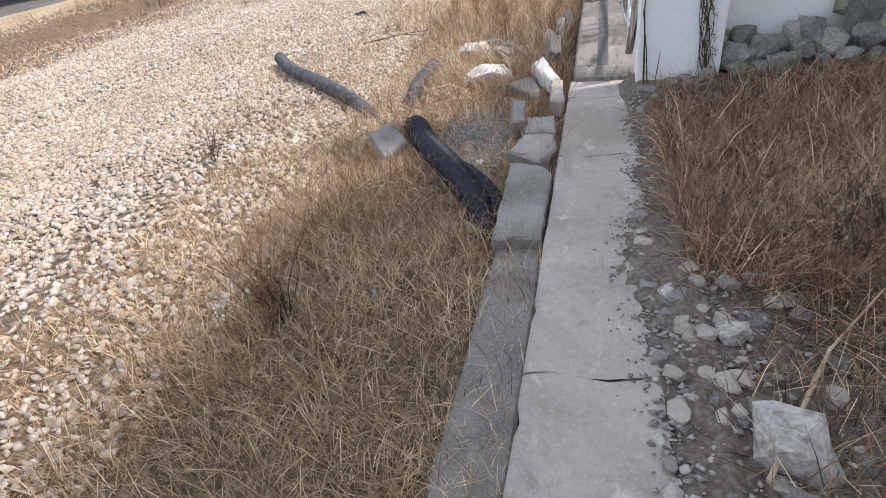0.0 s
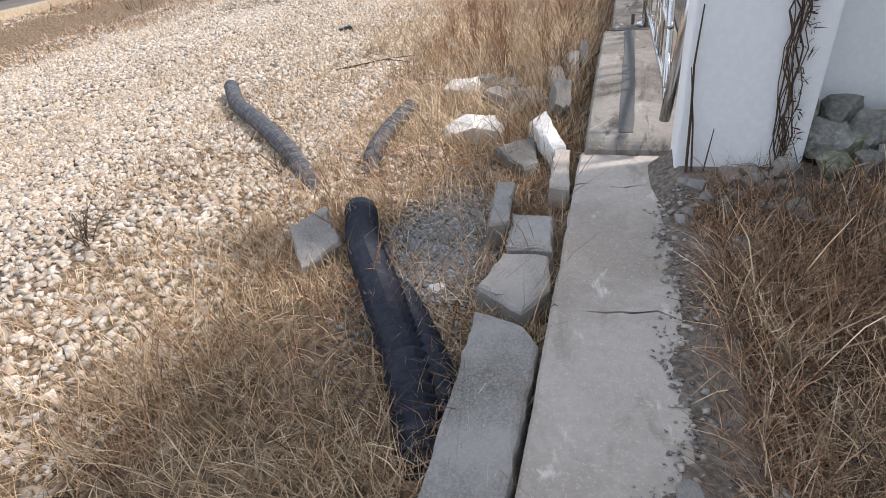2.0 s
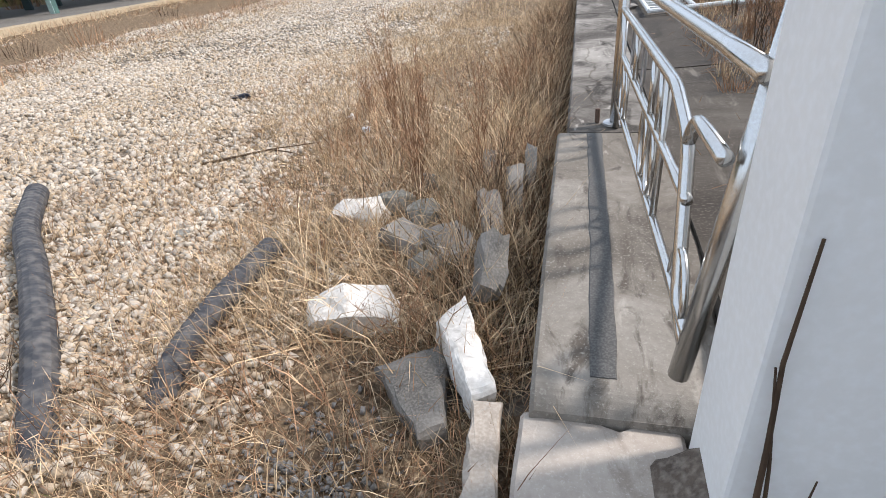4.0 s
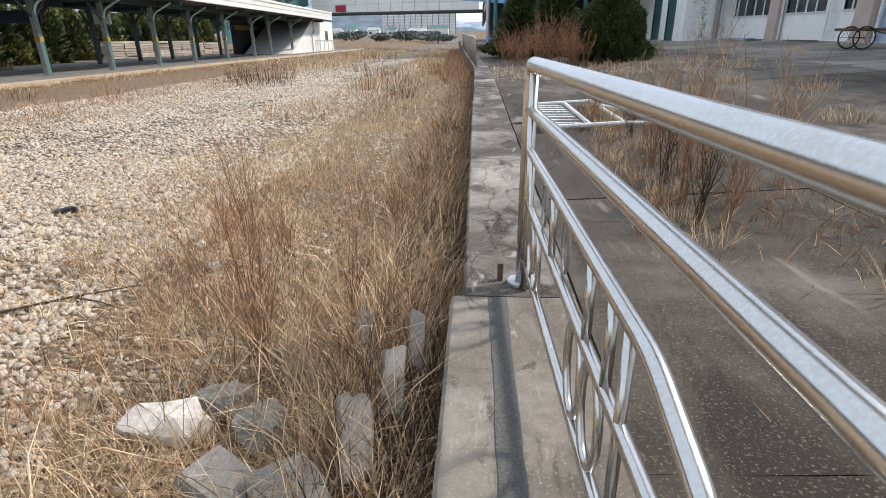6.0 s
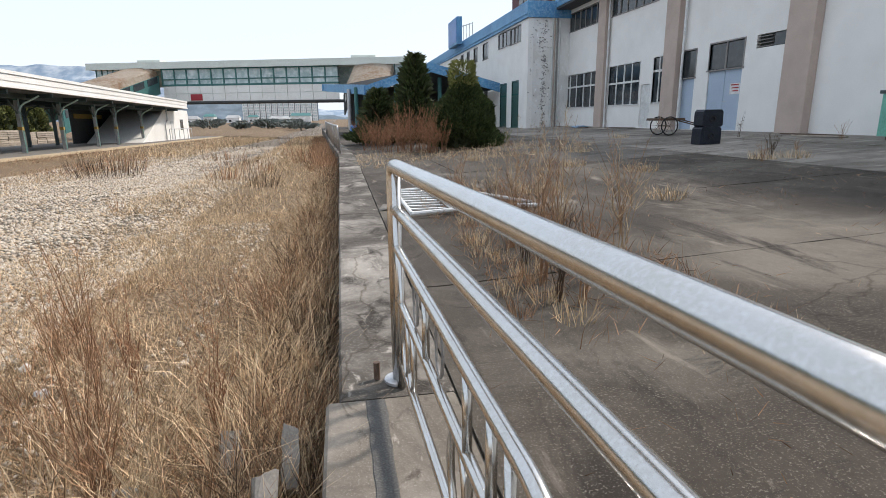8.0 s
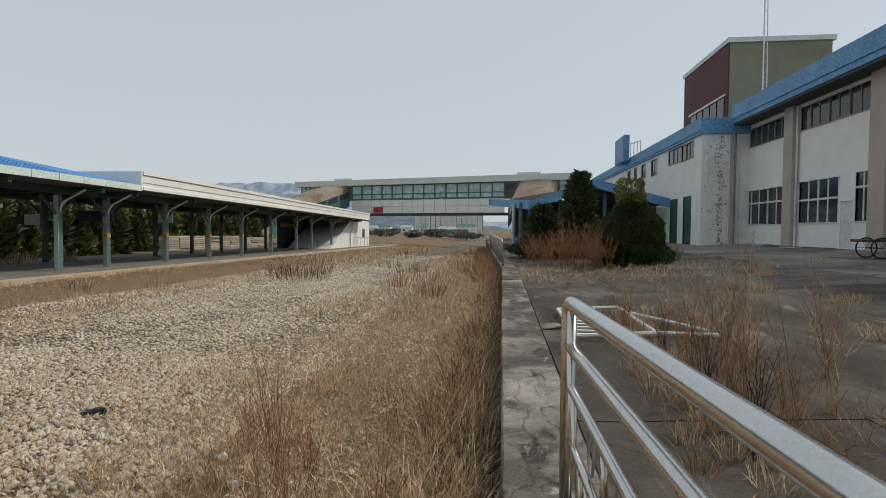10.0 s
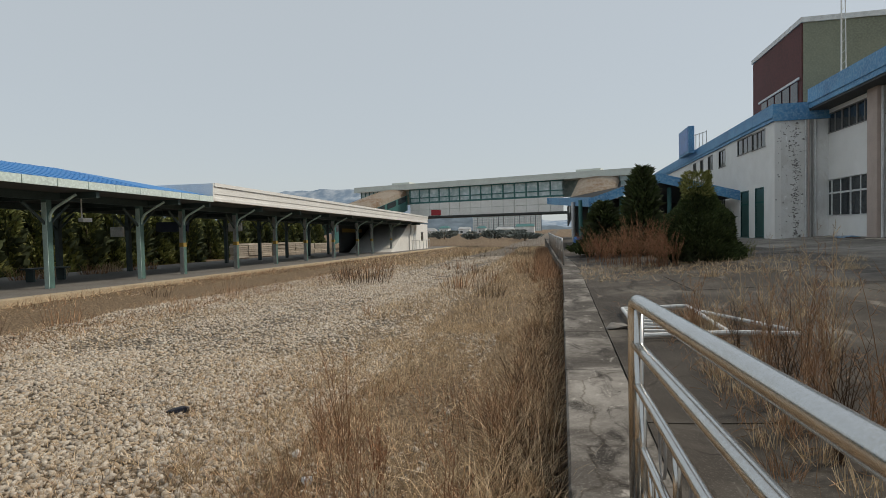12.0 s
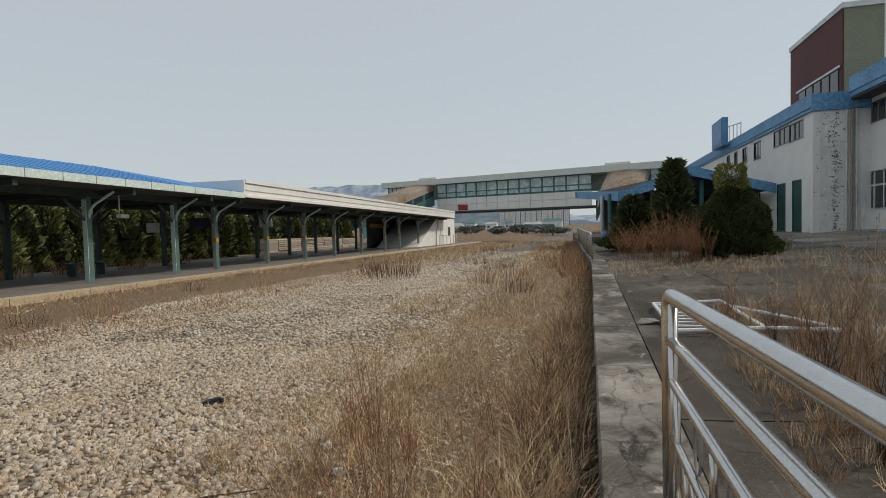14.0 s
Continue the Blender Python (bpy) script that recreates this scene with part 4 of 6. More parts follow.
ev = [cp(S0, 1.4, 3.03), cp(S1, 1.4, 3.03), cp(2.6, -2.2, 3.86), cp(S0, -2.2, 3.86), cp(S0, -5.8, 3.03), cp(S1, -5.8, 3.03)]
vs = [bm.verts.new(p) for p in ev]
for f in ((0, 1, 2, 3), (3, 2, 5, 4), (1, 5, 2)):
    bm.faces.new([vs[i] for i in f])
bm.faces.new([vs[i] for i in (0, 4, 5, 1)])
bmesh.ops.recalc_face_normals(bm, faces=bm.faces)
roof = part("roof", bm, "blue_roof", canopy, "bright blue ribbed roof sheet")
for k in range(40):
    s = S0 + 0.2 + k * 0.45
    if s < 2.6:
        part("roof_rib", tube(bmesh.new(), [cp(s, 1.4, 3.035), cp(s, -2.2, 3.862)], 0.009, 5), "blue_roof", roof)
for k in range(20):
    a = S0 + k * 1.0
    if a < S1 - 0.2:
        part("fascia_panel", cboxed(a + 0.012, min(a + 0.988, S1), 1.4, 1.44, 2.80, 3.02), "mint", canopy)
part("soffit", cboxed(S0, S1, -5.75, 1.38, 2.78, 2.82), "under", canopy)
for o in (0.0, -4.4):
    part("beam", cboxed(S0, S1, o - 0.07, o + 0.07, 2.55, 2.776), "post_dark", canopy)
for k in range(6):
    part("cross_beam", cboxed(S0 + 3.6 * k, S0 + 3.6 * k + 0.12, -5.6, 1.3, 2.6, 2.774), "post_dark", canopy)
for s in (-4.0, 0.0, 3.64):
    post(s, 0.0, 2.55, canopy, "post_light")
post(5.93, 0.0, 2.55, canopy, "steel_dull")
for s in (-3.2, 1.0, 4.6, 8.2):
    post(s, -4.4, 2.55, canopy, "")
canopy2 = thing("white_canopy", "long platform canopy with an off-white metal fascia", "canopy", kind="structure")
E0, E1 = 5.95, 44.6
part("fascia", cboxed(E0, E1, 1.3, 1.42, 2.95, 3.52), "white_metal", canopy2)
for z0, z1, o1 in ((3.40, 3.54, 1.50), (3.12, 3.385, 1.45)):
    part("fascia_board", cboxed(E0 - 0.02, E1, 1.423, o1, z0, z1), "white_metal", canopy2)
part("fascia_lip", cboxed(E0, E1, 1.25, 1.47, 2.84, 2.948), "white_metal", canopy2)
part("fascia_end", cboxed(E0 - 0.1, E0 - 0.004, -5.7, 1.45, 2.84, 3.52), "white_metal", canopy2)
part("roof", cboxed(E0, E1, -5.7, 1.298, 3.3, 3.42), "grey_metal", canopy2)
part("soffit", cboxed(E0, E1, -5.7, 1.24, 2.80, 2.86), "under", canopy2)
for o in (0.0, -4.4):
    part("beam", cboxed(E0, E1, o - 0.07, o + 0.07, 2.55, 2.796), "post_dark", canopy2)
for k in range(10):
    part("cross_beam", cboxed(E0 + 4.0 * k, E0 + 4.0 * k + 0.12, -5.6, 1.2, 2.6, 2.794), "post_dark", canopy2)
for s in (9.68, 13.4, 17.1, 21.4, 26.1, 29.6, 35.2):
    post(s, 0.0, 2.55, canopy2, "steel_dull")
for s in (12.0, 15.8, 19.6, 23.4, 27.2, 31.0):
    post(s, -4.4, 2.55, canopy2, "")


def hanging_sign(s, o, h, w, label, material):
    t = thing("hanging_sign", label, "sign", "platform signs")
    part("panel", cboxed(s - 0.05, s + 0.05, o - w / 2, o + w / 2, h, h + 0.42), material, t)
    for k in (-0.3, 0.3):
        part("hanger", tube(bmesh.new(), [cp(s, o + k * w, h + 0.42), cp(s, o + k * w, 2.80)], 0.015, 5), "post_dark", t)


hanging_sign(7.6, -1.7, 1.72, 1.5, "navy platform sign hanging from the canopy", "navy")
hanging_sign(11.3, -1.0, 1.75, 0.7, "small pale sign hanging from the canopy", "frame_white")
hanging_sign(7.0, -3.9, 1.55, 0.6, "small pale sign hanging from the canopy", "frame_white")
cctv = thing("security_camera", "white security camera on a drop pole under the canopy", "camera")
part("drop_pole", tube(bmesh.new(), [cp(1.0, 0.2, 2.78), cp(1.0, 0.2, 2.02)], 0.02, 6), "frame_white", cctv)
part("housing", cboxed(0.95, 1.3, 0.12, 0.28, 1.94, 2.06), "frame_white", cctv)
bench = thing("platform_bench", "dark empty bench on the far platform", "bench")
part("seat", cboxed(2.0, 3.6, -3.3, -2.9, 0.42, 0.47), "post_dark", bench)
for s in (2.2, 3.4):
    part("leg", cboxed(s - 0.04, s + 0.04, -3.25, -2.95, 0.0, 0.416), "post_dark", bench)
# stacks of old sleepers beyond the platform
for k, (s0, s1, n) in enumerate(((24.0, 29.6, 10), (30.0, 36.0, 10), (36.6, 41.5, 9))):
    stack = thing("sleeper_stack", "stack of weathered grey timber sleepers", "timber stack", "sleeper stacks")
    for r in range(n):
        for c in range(3):
            w = (s1 - s0) / 3
            part("sleeper", cboxed(s0 + w * c + random.uniform(0.02, 0.1), s0 + w * (c + 1) - 0.03, -9.3 - random.uniform(0, 0.12), -8.9 + random.uniform(-0.05, 0.05), -0.5 + 0.16 * r, -0.36 + 0.16 * r), "timber", stack)
# stair house at the platform's end and the covered stairs
house = thing("stair_house", "white stair house with a dark stair flight under the canopy", "stair house", kind="structure")
bm = bmesh.new()
side = [(33.0, -0.1), (50.0, -0.1), (50.0, 3.2), (41.5, 3.2)]
a = [bm.verts.new(cp(s, 0.2, h - 0.4)) for s, h in side]
b = [bm.verts.new(cp(s, -3.8, h - 0.4)) for s, h in side]
bm.faces.new(a)
bm.faces.new(list(reversed(b)))
for i in range(4):
    j = (i + 1) % 4
    bm.faces.new((a[i], b[i], b[j], a[j]))
bmesh.ops.recalc_face_normals(bm, faces=bm.faces)
part("wall", bm, "white_metal", house)
part("door", cboxed(43.0, 44.0, 0.202, 0.24, -0.3, 1.7), "frame_white", house)
part("window", cboxed(46.5, 47.6, 0.202, 0.23, 0.9, 1.9), "glass", house)
part("drainpipe", tube(bmesh.new(), [cp(40.8, 0.3, -0.3), cp(40.8, 0.3, 1.4), cp(41.6, 0.3, 1.8), cp(41.6, 0.3, 2.8)], 0.06, 6), "steel_dull", house)
# flat dark sheet gives the stair recess its shaded depth
part("shade_back", cboxed(34.0, 45.0, -4.6, -4.5, -0.4, 2.7), "under", house)
part("yellow_band", cboxed(34.5, 40.0, -4.49, -4.46, 1.9, 2.25), "yellow", house)
for k in range(6):
    part("railing_post", tube(bmesh.new(), [cp(38.0 + 1.6 * k, 1.3, -0.1), cp(38.0 + 1.6 * k, 1.3, 1.0)], 0.03, 6), "steel_dull", house)
part("railing_bar", tube(bmesh.new(), [cp(38.0, 1.3, 1.0), cp(46.0, 1.3, 1.0)], 0.03, 6), "steel_dull", house)

# ---- footbridge ----
BL, BR = Vector((-31.1, 88.5, 0)), Vector((9.5, 76.2, 0))
BU = (BR - BL).normalized()
BN = Vector((BU.y, -BU.x, 0))
BLEN = (BR - BL).length


def bp_(s, o, z):
    p = BL + BU * s + BN * o
    return Vector((p.x, p.y, z))


def bbox(s0, s1, o0, o1, z0, z1):
    bm = bmesh.new()
    vs = [bm.verts.new(bp_(s, o, z)) for z in (z0, z1) for s, o in ((s0, o0), (s0, o1), (s1, o1), (s1, o0))]
    for f in ((0, 1, 2, 3), (7, 6, 5, 4), (0, 4, 5, 1), (1, 5, 6, 2), (2, 6, 7, 3), (3, 7, 4, 0)):
        bm.faces.new([vs[i] for i in f])
    bmesh.ops.recalc_face_normals(bm, faces=bm.faces)
    return bm


bridge = thing("footbridge", "covered footbridge with teal-framed glazing over white panels", "footbridge", kind="structure")
part("roof", bbox(-1.0, BLEN + 0.5, -3.6, 0.5, 7.75, 8.55), "grey_metal", bridge)
part("roof_edge", bbox(-1.0, BLEN + 0.5, 0.502, 0.6, 7.7, 7.95), "grey_metal", bridge)
part("floor", bbox(9.0, 33.5, -3.2, -0.01, 3.3, 3.6), "under", bridge)
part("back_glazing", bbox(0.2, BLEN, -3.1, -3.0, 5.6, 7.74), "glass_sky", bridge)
bays = 14
b0, b1 = 9.2, 32.8
for k in range(bays):
    a, b = b0 + (b1 - b0) * k / bays, b0 + (b1 - b0) * (k + 1) / bays
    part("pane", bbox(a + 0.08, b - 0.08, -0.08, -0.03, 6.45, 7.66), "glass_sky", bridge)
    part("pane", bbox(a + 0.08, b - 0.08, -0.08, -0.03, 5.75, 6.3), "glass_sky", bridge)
    part("mullion", bbox(a - 0.09, a + 0.09, -0.1, 0.06, 5.62, 7.74), "teal", bridge)
    for z0, z1 in ((3.62, 4.55), (4.62, 5.52)):
        part("panel", bbox(a + 0.03, b - 0.03, -0.06, 0.04, z0, z1), "white_metal", bridge)
for z, zh in ((5.53, 0.24), (6.30, 0.13), (7.58, 0.16)):
    part("transom", bbox(b0, b1 + 0.1, -0.11, 0.07, z, z + zh), "teal", bridge)
part("panel_back", bbox(b0, b1, -0.12, -0.062, 3.6, 5.6), "grey_metal", bridge)
part("bottom_beam", bbox(b0, b1 + 2, -0.3, 0.1, 3.38, 3.598), "under", bridge)
part("sign", bbox(12.9, 14.5, 0.045, 0.1, 3.7, 4.5), "red_sign", bridge, "dark red sign plate")
for s0, s1 in ((0.0, 3.2), (BLEN - 4.5, BLEN - 0.3)):
    for k in range(4):
        w = (s1 - s0) / 4
        part("pane", bbox(s0 + w * k + 0.05, s0 + w * (k + 1) - 0.05, -0.08, -0.03, 5.6, 7.66), "glass_sky", bridge)
    for k in range(5):
        w = (s1 - s0) / 4
        part("mullion", bbox(s0 + w * k - 0.05, s0 + w * k + 0.05, -0.1, 0.06, 5.5, 7.74), "teal", bridge)
for s in (5.4, 34.3):
    part("roof_vent", bbox(s, s + 3.2, -2.4, -0.8, 8.56, 8.95), "grey_metal", bridge)
for s in (8.0, 34.5):
    part("pier", bbox(s, s + 1.0, -2.6, -0.6, -1.6, 3.3), "concrete_old", bridge)


def stair_cover(s0, s1, run, drop, top, name, side_mat):
    """A covered stair running down from the bridge towards the camera, with a rounded roof."""
    t = thing(name, "covered footbridge stairs with a rust-streaked brown roof", "stairs", kind="structure")
    bm = bmesh.new()
    n = 8
    rows_ = []
    for o, z in ((0.0, top), (run, top - drop)):
        r = []
        for k in range(n + 1):
            a = math.pi * k / n
            r.append(bm.verts.new(bp_((s0 + s1) / 2 - math.cos(a) * (s1 - s0) / 2, o, z - 1.1 + 1.1 * math.sin(a) ** 0.5)))
        rows_.append(r)
    for k in range(n):
        bm.faces.new((rows_[0][k], rows_[0][k + 1], rows_[1][k + 1], rows_[1][k]))
    bmesh.ops.solidify(bm, geom=list(bm.faces), thickness=0.12)
    part("roof", bm, "rust_roof", t)
    for s in (s0, s1):
        bm = bmesh.new()
        q = [bp_(s, 0.0, top - 1.1), bp_(s, run, top - drop - 1.1), bp_(s, run, top - drop - 3.4), bp_(s, 0.0, top - 3.4)]
        vs = [bm.verts.new(p) for p in q] + [bm.verts.new(p + BU * 0.12) for p in q]
        for f in ((0, 1, 2, 3), (7, 6, 5, 4), (0, 4, 5, 1), (1, 5, 6, 2), (2, 6, 7, 3), (3, 7, 4, 0)):
            bm.faces.new([vs[i] for i in f])
        bmesh.ops.recalc_face_normals(bm, faces=bm.faces)
        part("side", bm, side_mat, t)
        for k in range(6):
            o0 = run * (k + 0.15) / 6
            zc = top - drop * (k + 0.5) / 6 - 1.75
            p = bmesh.new()
            q = [bp_(s + 0.14, o0, zc + 0.5 + drop / 12), bp_(s + 0.14, o0 + run / 8, zc + 0.5 - drop / 24), bp_(s + 0.14, o0 + run / 8, zc - 0.3 - drop / 24), bp_(s + 0.14, o0, zc - 0.3 + drop / 12)]
            vs = [p.verts.new(x) for x in q] + [p.verts.new(x + BU * 0.03) for x in q]
            for f in ((0, 1, 2, 3), (7, 6, 5, 4), (0, 4, 5, 1), (1, 5, 6, 2), (2, 6, 7, 3), (3, 7, 4, 0)):
                p.faces.new([vs[i] for i in f])
            bmesh.ops.recalc_face_normals(p, faces=p.faces)
            part("side_window", p, "glass", t)
    return t


stair_cover(3.3, 8.6, 17.0, 4.6, 8.0, "covered_stairs", "teal")
stair_cover(34.8, 40.0, 5.0, 3.2, 8.2, "covered_stairs", "under")

# ---- blue-roofed passage between the bridge stairs and the station ----
passage = thing("passage_roof", "low blue fascia canopy over the passage beside the station", "canopy", kind="structure")


def slab_along(p, q, z0a, z0b, h, th, material, name):
    """A fascia board from plan point p to q."""
    bm = bmesh.new()
    p, q = Vector((*p, 0)), Vector((*q, 0))
    nn = Vector(((q - p).y, -(q - p).x, 0)).normalized() * th
    c = [(p, z0a), (q, z0b), (q, z0b + h), (p, z0a + h)]
    vs = [bm.verts.new((v.x, v.y, z)) for v, z in c] + [bm.verts.new((v.x + nn.x, v.y + nn.y, z)) for v, z in c]
    for f in ((0, 1, 2, 3), (7, 6, 5, 4), (0, 4, 5, 1), (1, 5, 6, 2), (2, 6, 7, 3), (3, 7, 4, 0)):
        bm.faces.new([vs[i] for i in f])
    bmesh.ops.recalc_face_normals(bm, faces=bm.faces)
    return part(name, bm, material, passage)


slab_along((-1.15, 60.0), (1.95, 43.0), 3.75, 2.75, 0.62, 0.15, "blue", "fascia")
slab_along((1.95, 43.0), (6.2, 43.0), 2.75, 4.15, 0.58, 0.15, "blue", "fascia")
slab_along((6.2, 43.0), (11.0, 43.4), 4.15, 2.9, 0.58, 0.15, "blue", "fascia")
slab_along((-1.1, 60.0), (-1.1, 59.0), 3.85, 3.85, 0.42, 0.15, "blue", "fascia")
bm = bmesh.new()
rv = [bm.verts.new(p) for p in ((-1.1, 60, 4.0), (2.0, 43.2, 3.1), (6.2, 43.2, 4.45), (10.9, 43.5, 3.1), (10.9, 60, 3.1), (5.5, 60, 4.6))]
bm.faces.new((rv[0], rv[1], rv[2], rv[5]))
bm.faces.new((rv[5], rv[2], rv[3], rv[4]))
bmesh.ops.solidify(bm, geom=list(bm.faces), thickness=0.15)
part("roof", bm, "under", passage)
for x, y in ((0.9, 47.0), (1.35, 45.0), (1.95, 44.0), (4.0, 44.2), (7.0, 44.2),):
    part("column", tube(bmesh.new(), [(x, y, -0.05), (x, y, 3.3 + (0.6 if x > 3 else 0))], 0.14, 10), "steel_dull" if x < 1 else "teal", passage)
# dark sheet in place of the deep shade under the passage roof
part("shade_back", boxed(1.2, 10.9, 58.0, 58.2, 0.0, 4.0), "under", passage)
bin_ = thing("blue_drum", "small blue plastic drum under the passage roof", "drum")
part("body", tube(bmesh.new(), [(1.1, 43.4, plat(1.1)), (1.1, 43.4, 0.25), (1.1, 43.4, 0.55), (1.1, 43.4, 0.8)], [0.26, 0.3, 0.3, 0.26], 14), "board_blue", bin_, smooth=True)

# ---- rubble, pipes and stones by the low wall ----
def corrugated(name, pts, r, label, material="black_pipe", rib=0.046, amp=0.24):
    """A corrugated drain pipe: a ribbed skin along a curved line."""
    pts = [Vector(p) for p in pts]
    line = []
    for a, b, c, d in zip([pts[0]] + pts[:-2], pts[:-1], pts[1:], pts[2:] + [pts[-1]]):
        n = max(2, int((c - b).length / (rib / 2)))
        for k in range(n):
            t = k / n
            line.append(0.5 * (2 * b + (c - a) * t + (2 * a - 5 * b + 4 * c - d) * t * t + (3 * b - a - 3 * c + d) * t ** 3))
    line.append(pts[-1])
    bm = tube(bmesh.new(), line, [r * (1 + amp * (k % 2)) for k in range(len(line))], 14)
    ob = part(name, bm, material)
    return tagged(ob, label, "pipe", "drain pipes")


def gp(x, y, r):
    return (x, y, gz(x, y) + r)


corrugated("drain_pipe", [gp(-3.72, 7.68, 0.10), gp(-3.3, 7.18, 0.085), gp(-2.79, 6.74, 0.075), gp(-2.2, 6.2, 0.05), gp(-1.82, 5.80, 0.0), gp(-1.72, 5.68, -0.08)], 0.072, "dusty grey-black drain pipe lying on ballast", "pipe_dusty", amp=0.06)
corrugated("drain_pipe", [gp(-1.53, 7.14, 0.06), gp(-1.55, 6.6, 0.045), gp(-1.50, 6.2, 0.03), gp(-1.47, 5.98, -0.07)], 0.064, "short corrugated drain pipe half buried in dry grass", "pipe_dusty", amp=0.12)
corrugated("drain_pipe", [gp(-1.27, 5.42, 0.02), gp(-1.2, 5.30, 0.08), gp(-1.04, 4.98, 0.1), gp(-0.8, 4.62, 0.1), gp(-0.56, 4.25, 0.09), gp(-0.44, 4.02, 0.04), gp(-0.38, 3.85, -0.07)], 0.078, "black corrugated drain pipe running under broken slabs")
corrugated("drain_pipe", [gp(-0.82, 4.80, -0.05), gp(-0.72, 4.64, 0.02), gp(-0.55, 4.40, 0.05), gp(-0.40, 4.18, 0.03), gp(-0.34, 4.02, -0.05)], 0.07, "black corrugated drain pipe beside another pipe")


def broken_slab(x, y, w, l, th, top, rot, tilt, seed, label):
    """A broken piece of cast concrete: an uneven outline with thickness and chipped edges."""
    r = random.Random(seed)
    n = 16
    bm = bmesh.new()
    out = []
    for k in range(n):
        a = math.tau * k / n
        c, s = math.cos(a), math.sin(a)
        m = 1 / max(abs(c), abs(s))
        out.append((c * m * w / 2 * r.uniform(0.86, 1.05), s * m * l / 2 * r.uniform(0.86, 1.05)))
    rings = []
    for inset, z in ((0.93, -th), (1.0, -th * 0.75), (1.0, -th * 0.2), (0.95, 0.0)):
        rings.append([bm.verts.new((px_ * inset + r.uniform(-1, 1) * 0.008, py_ * inset + r.uniform(-1, 1) * 0.008, z + r.uniform(-1, 1) * 0.006)) for px_, py_ in out])
    for a, b in zip(rings, rings[1:]):
        for k in range(n):
            bm.faces.new((a[k], a[(k + 1) % n], b[(k + 1) % n], b[k]))
    bm.faces.new(list(reversed(rings[0])))
    bm.faces.new(rings[-1])
    ob = part("broken_slab", bm, "concrete_old")
    ob.location, ob.rotation_euler = (x, y, top), (radians(tilt[0]), radians(tilt[1]), radians(rot))
    return tagged(ob, label, "concrete slab", "broken slabs")


G0 = BED
def broken_piece(outline, top, th, tilt, seed, label, material="concrete_old"):
    """A piece of cast concrete broken along an uneven outline, with chipped rims."""
    r = random.Random(seed)
    cx_, cy_ = sum(p[0] for p in outline) / len(outline), sum(p[1] for p in outline) / len(outline)
    out = []
    for (ax, ay), (bx, by) in zip(outline, outline[1:] + outline[:1]):
        n = max(2, int(math.hypot(bx - ax, by - ay) / 0.045))
        for k in range(n):
            f, w = k / n, (0.007 if k else 0.0)
            out.append((ax + (bx - ax) * f - cx_ + r.uniform(-w, w), ay + (by - ay) * f - cy_ + r.uniform(-w, w)))
    n = len(out)
    bm = bmesh.new()
    rings = []
    for inset, z in ((0.0, -th), (0.0, -th * 0.5), (0.0, -0.02), (0.012, -0.005), (0.03, 0.0)):
        ring = []
        for x, y in out:
            d = math.hypot(x, y) or 1.0
            m = 1 - inset * r.uniform(0.6, 1.3) / d
            ring.append(bm.verts.new((x * m + r.uniform(-1, 1) * 0.003, y * m + r.uniform(-1, 1) * 0.003, z + r.uniform(-1, 1) * 0.003)))
        rings.append(ring)
    for a, b in zip(rings, rings[1:]):
        for k in range(n):
            bm.faces.new((a[k], a[(k + 1) % n], b[(k + 1) % n], b[k]))
    bm.faces.new(list(reversed(rings[0])))
    bm.faces.new(rings[-1])
    ob = part("broken_slab", bm, material)
    ob.location, ob.rotation_euler = (cx_, cy_, top), (radians(tilt[0]), radians(tilt[1]), 0)
    return tagged(ob, label, "concrete slab", "broken slabs")


broken_piece([(-0.31, 3.64), (-0.05, 3.64), (-0.05, 4.34), (-0.12, 4.44), (-0.33, 4.50)], G0 + 0.155, 0.2, (1, -2), 2, "large grey broken concrete slab against the low wall")
broken_piece([(-0.36, 4.64), (-0.14, 4.52), (-0.045, 4.69), (-0.08, 4.91), (-0.29, 4.90)], G0 + 0.165, 0.15, (3, 3), 3, "grey broken concrete slab with a chipped pointed edge")
broken_piece([(-0.29, 4.97), (-0.07, 4.95), (-0.11, 5.31), (-0.33, 5.33)], G0 + 0.15, 0.14, (-4, -4), 4, "grey concrete slab against the low wall")
broken_piece([(-0.40, 5.12), (-0.31, 5.18), (-0.36, 5.65), (-0.46, 5.62)], G0 + 0.17, 0.15, (-3, 12), 6, "narrow pale concrete kerb piece on edge")
broken_piece([(-1.51, 5.03), (-1.38, 5.25), (-1.18, 4.99), (-1.30, 4.76)], G0 + 0.13, 0.07, (10, 8), 7, "pale concrete plate leaning beside a black pipe")
broken_piece([(-0.16, 5.59), (-0.05, 5.58), (-0.09, 6.06), (-0.19, 6.05)], G0 + 0.17, 0.14, (2, 4), 8, "pale concrete kerb piece against the low wall", "concrete")
broken_piece([(-0.39, 6.39), (-0.31, 6.57), (-0.11, 6.12), (-0.19, 6.06)], G0 + 0.20, 0.12, (6, 8), 9, "white-faced concrete piece leaning on rubble", "white_rock")
broken_piece([(-0.62, 6.24), (-0.36, 6.39), (-0.28, 5.99), (-0.36, 5.93)], G0 + 0.11, 0.09, (4, -4), 11, "flat pinkish grey concrete piece in dry grass")
broken_slab(-0.20, 6.75, 0.12, 0.34, 0.12, G0 + 0.30, 12, (20, 24), 10, "grey concrete piece leaning on rubble")
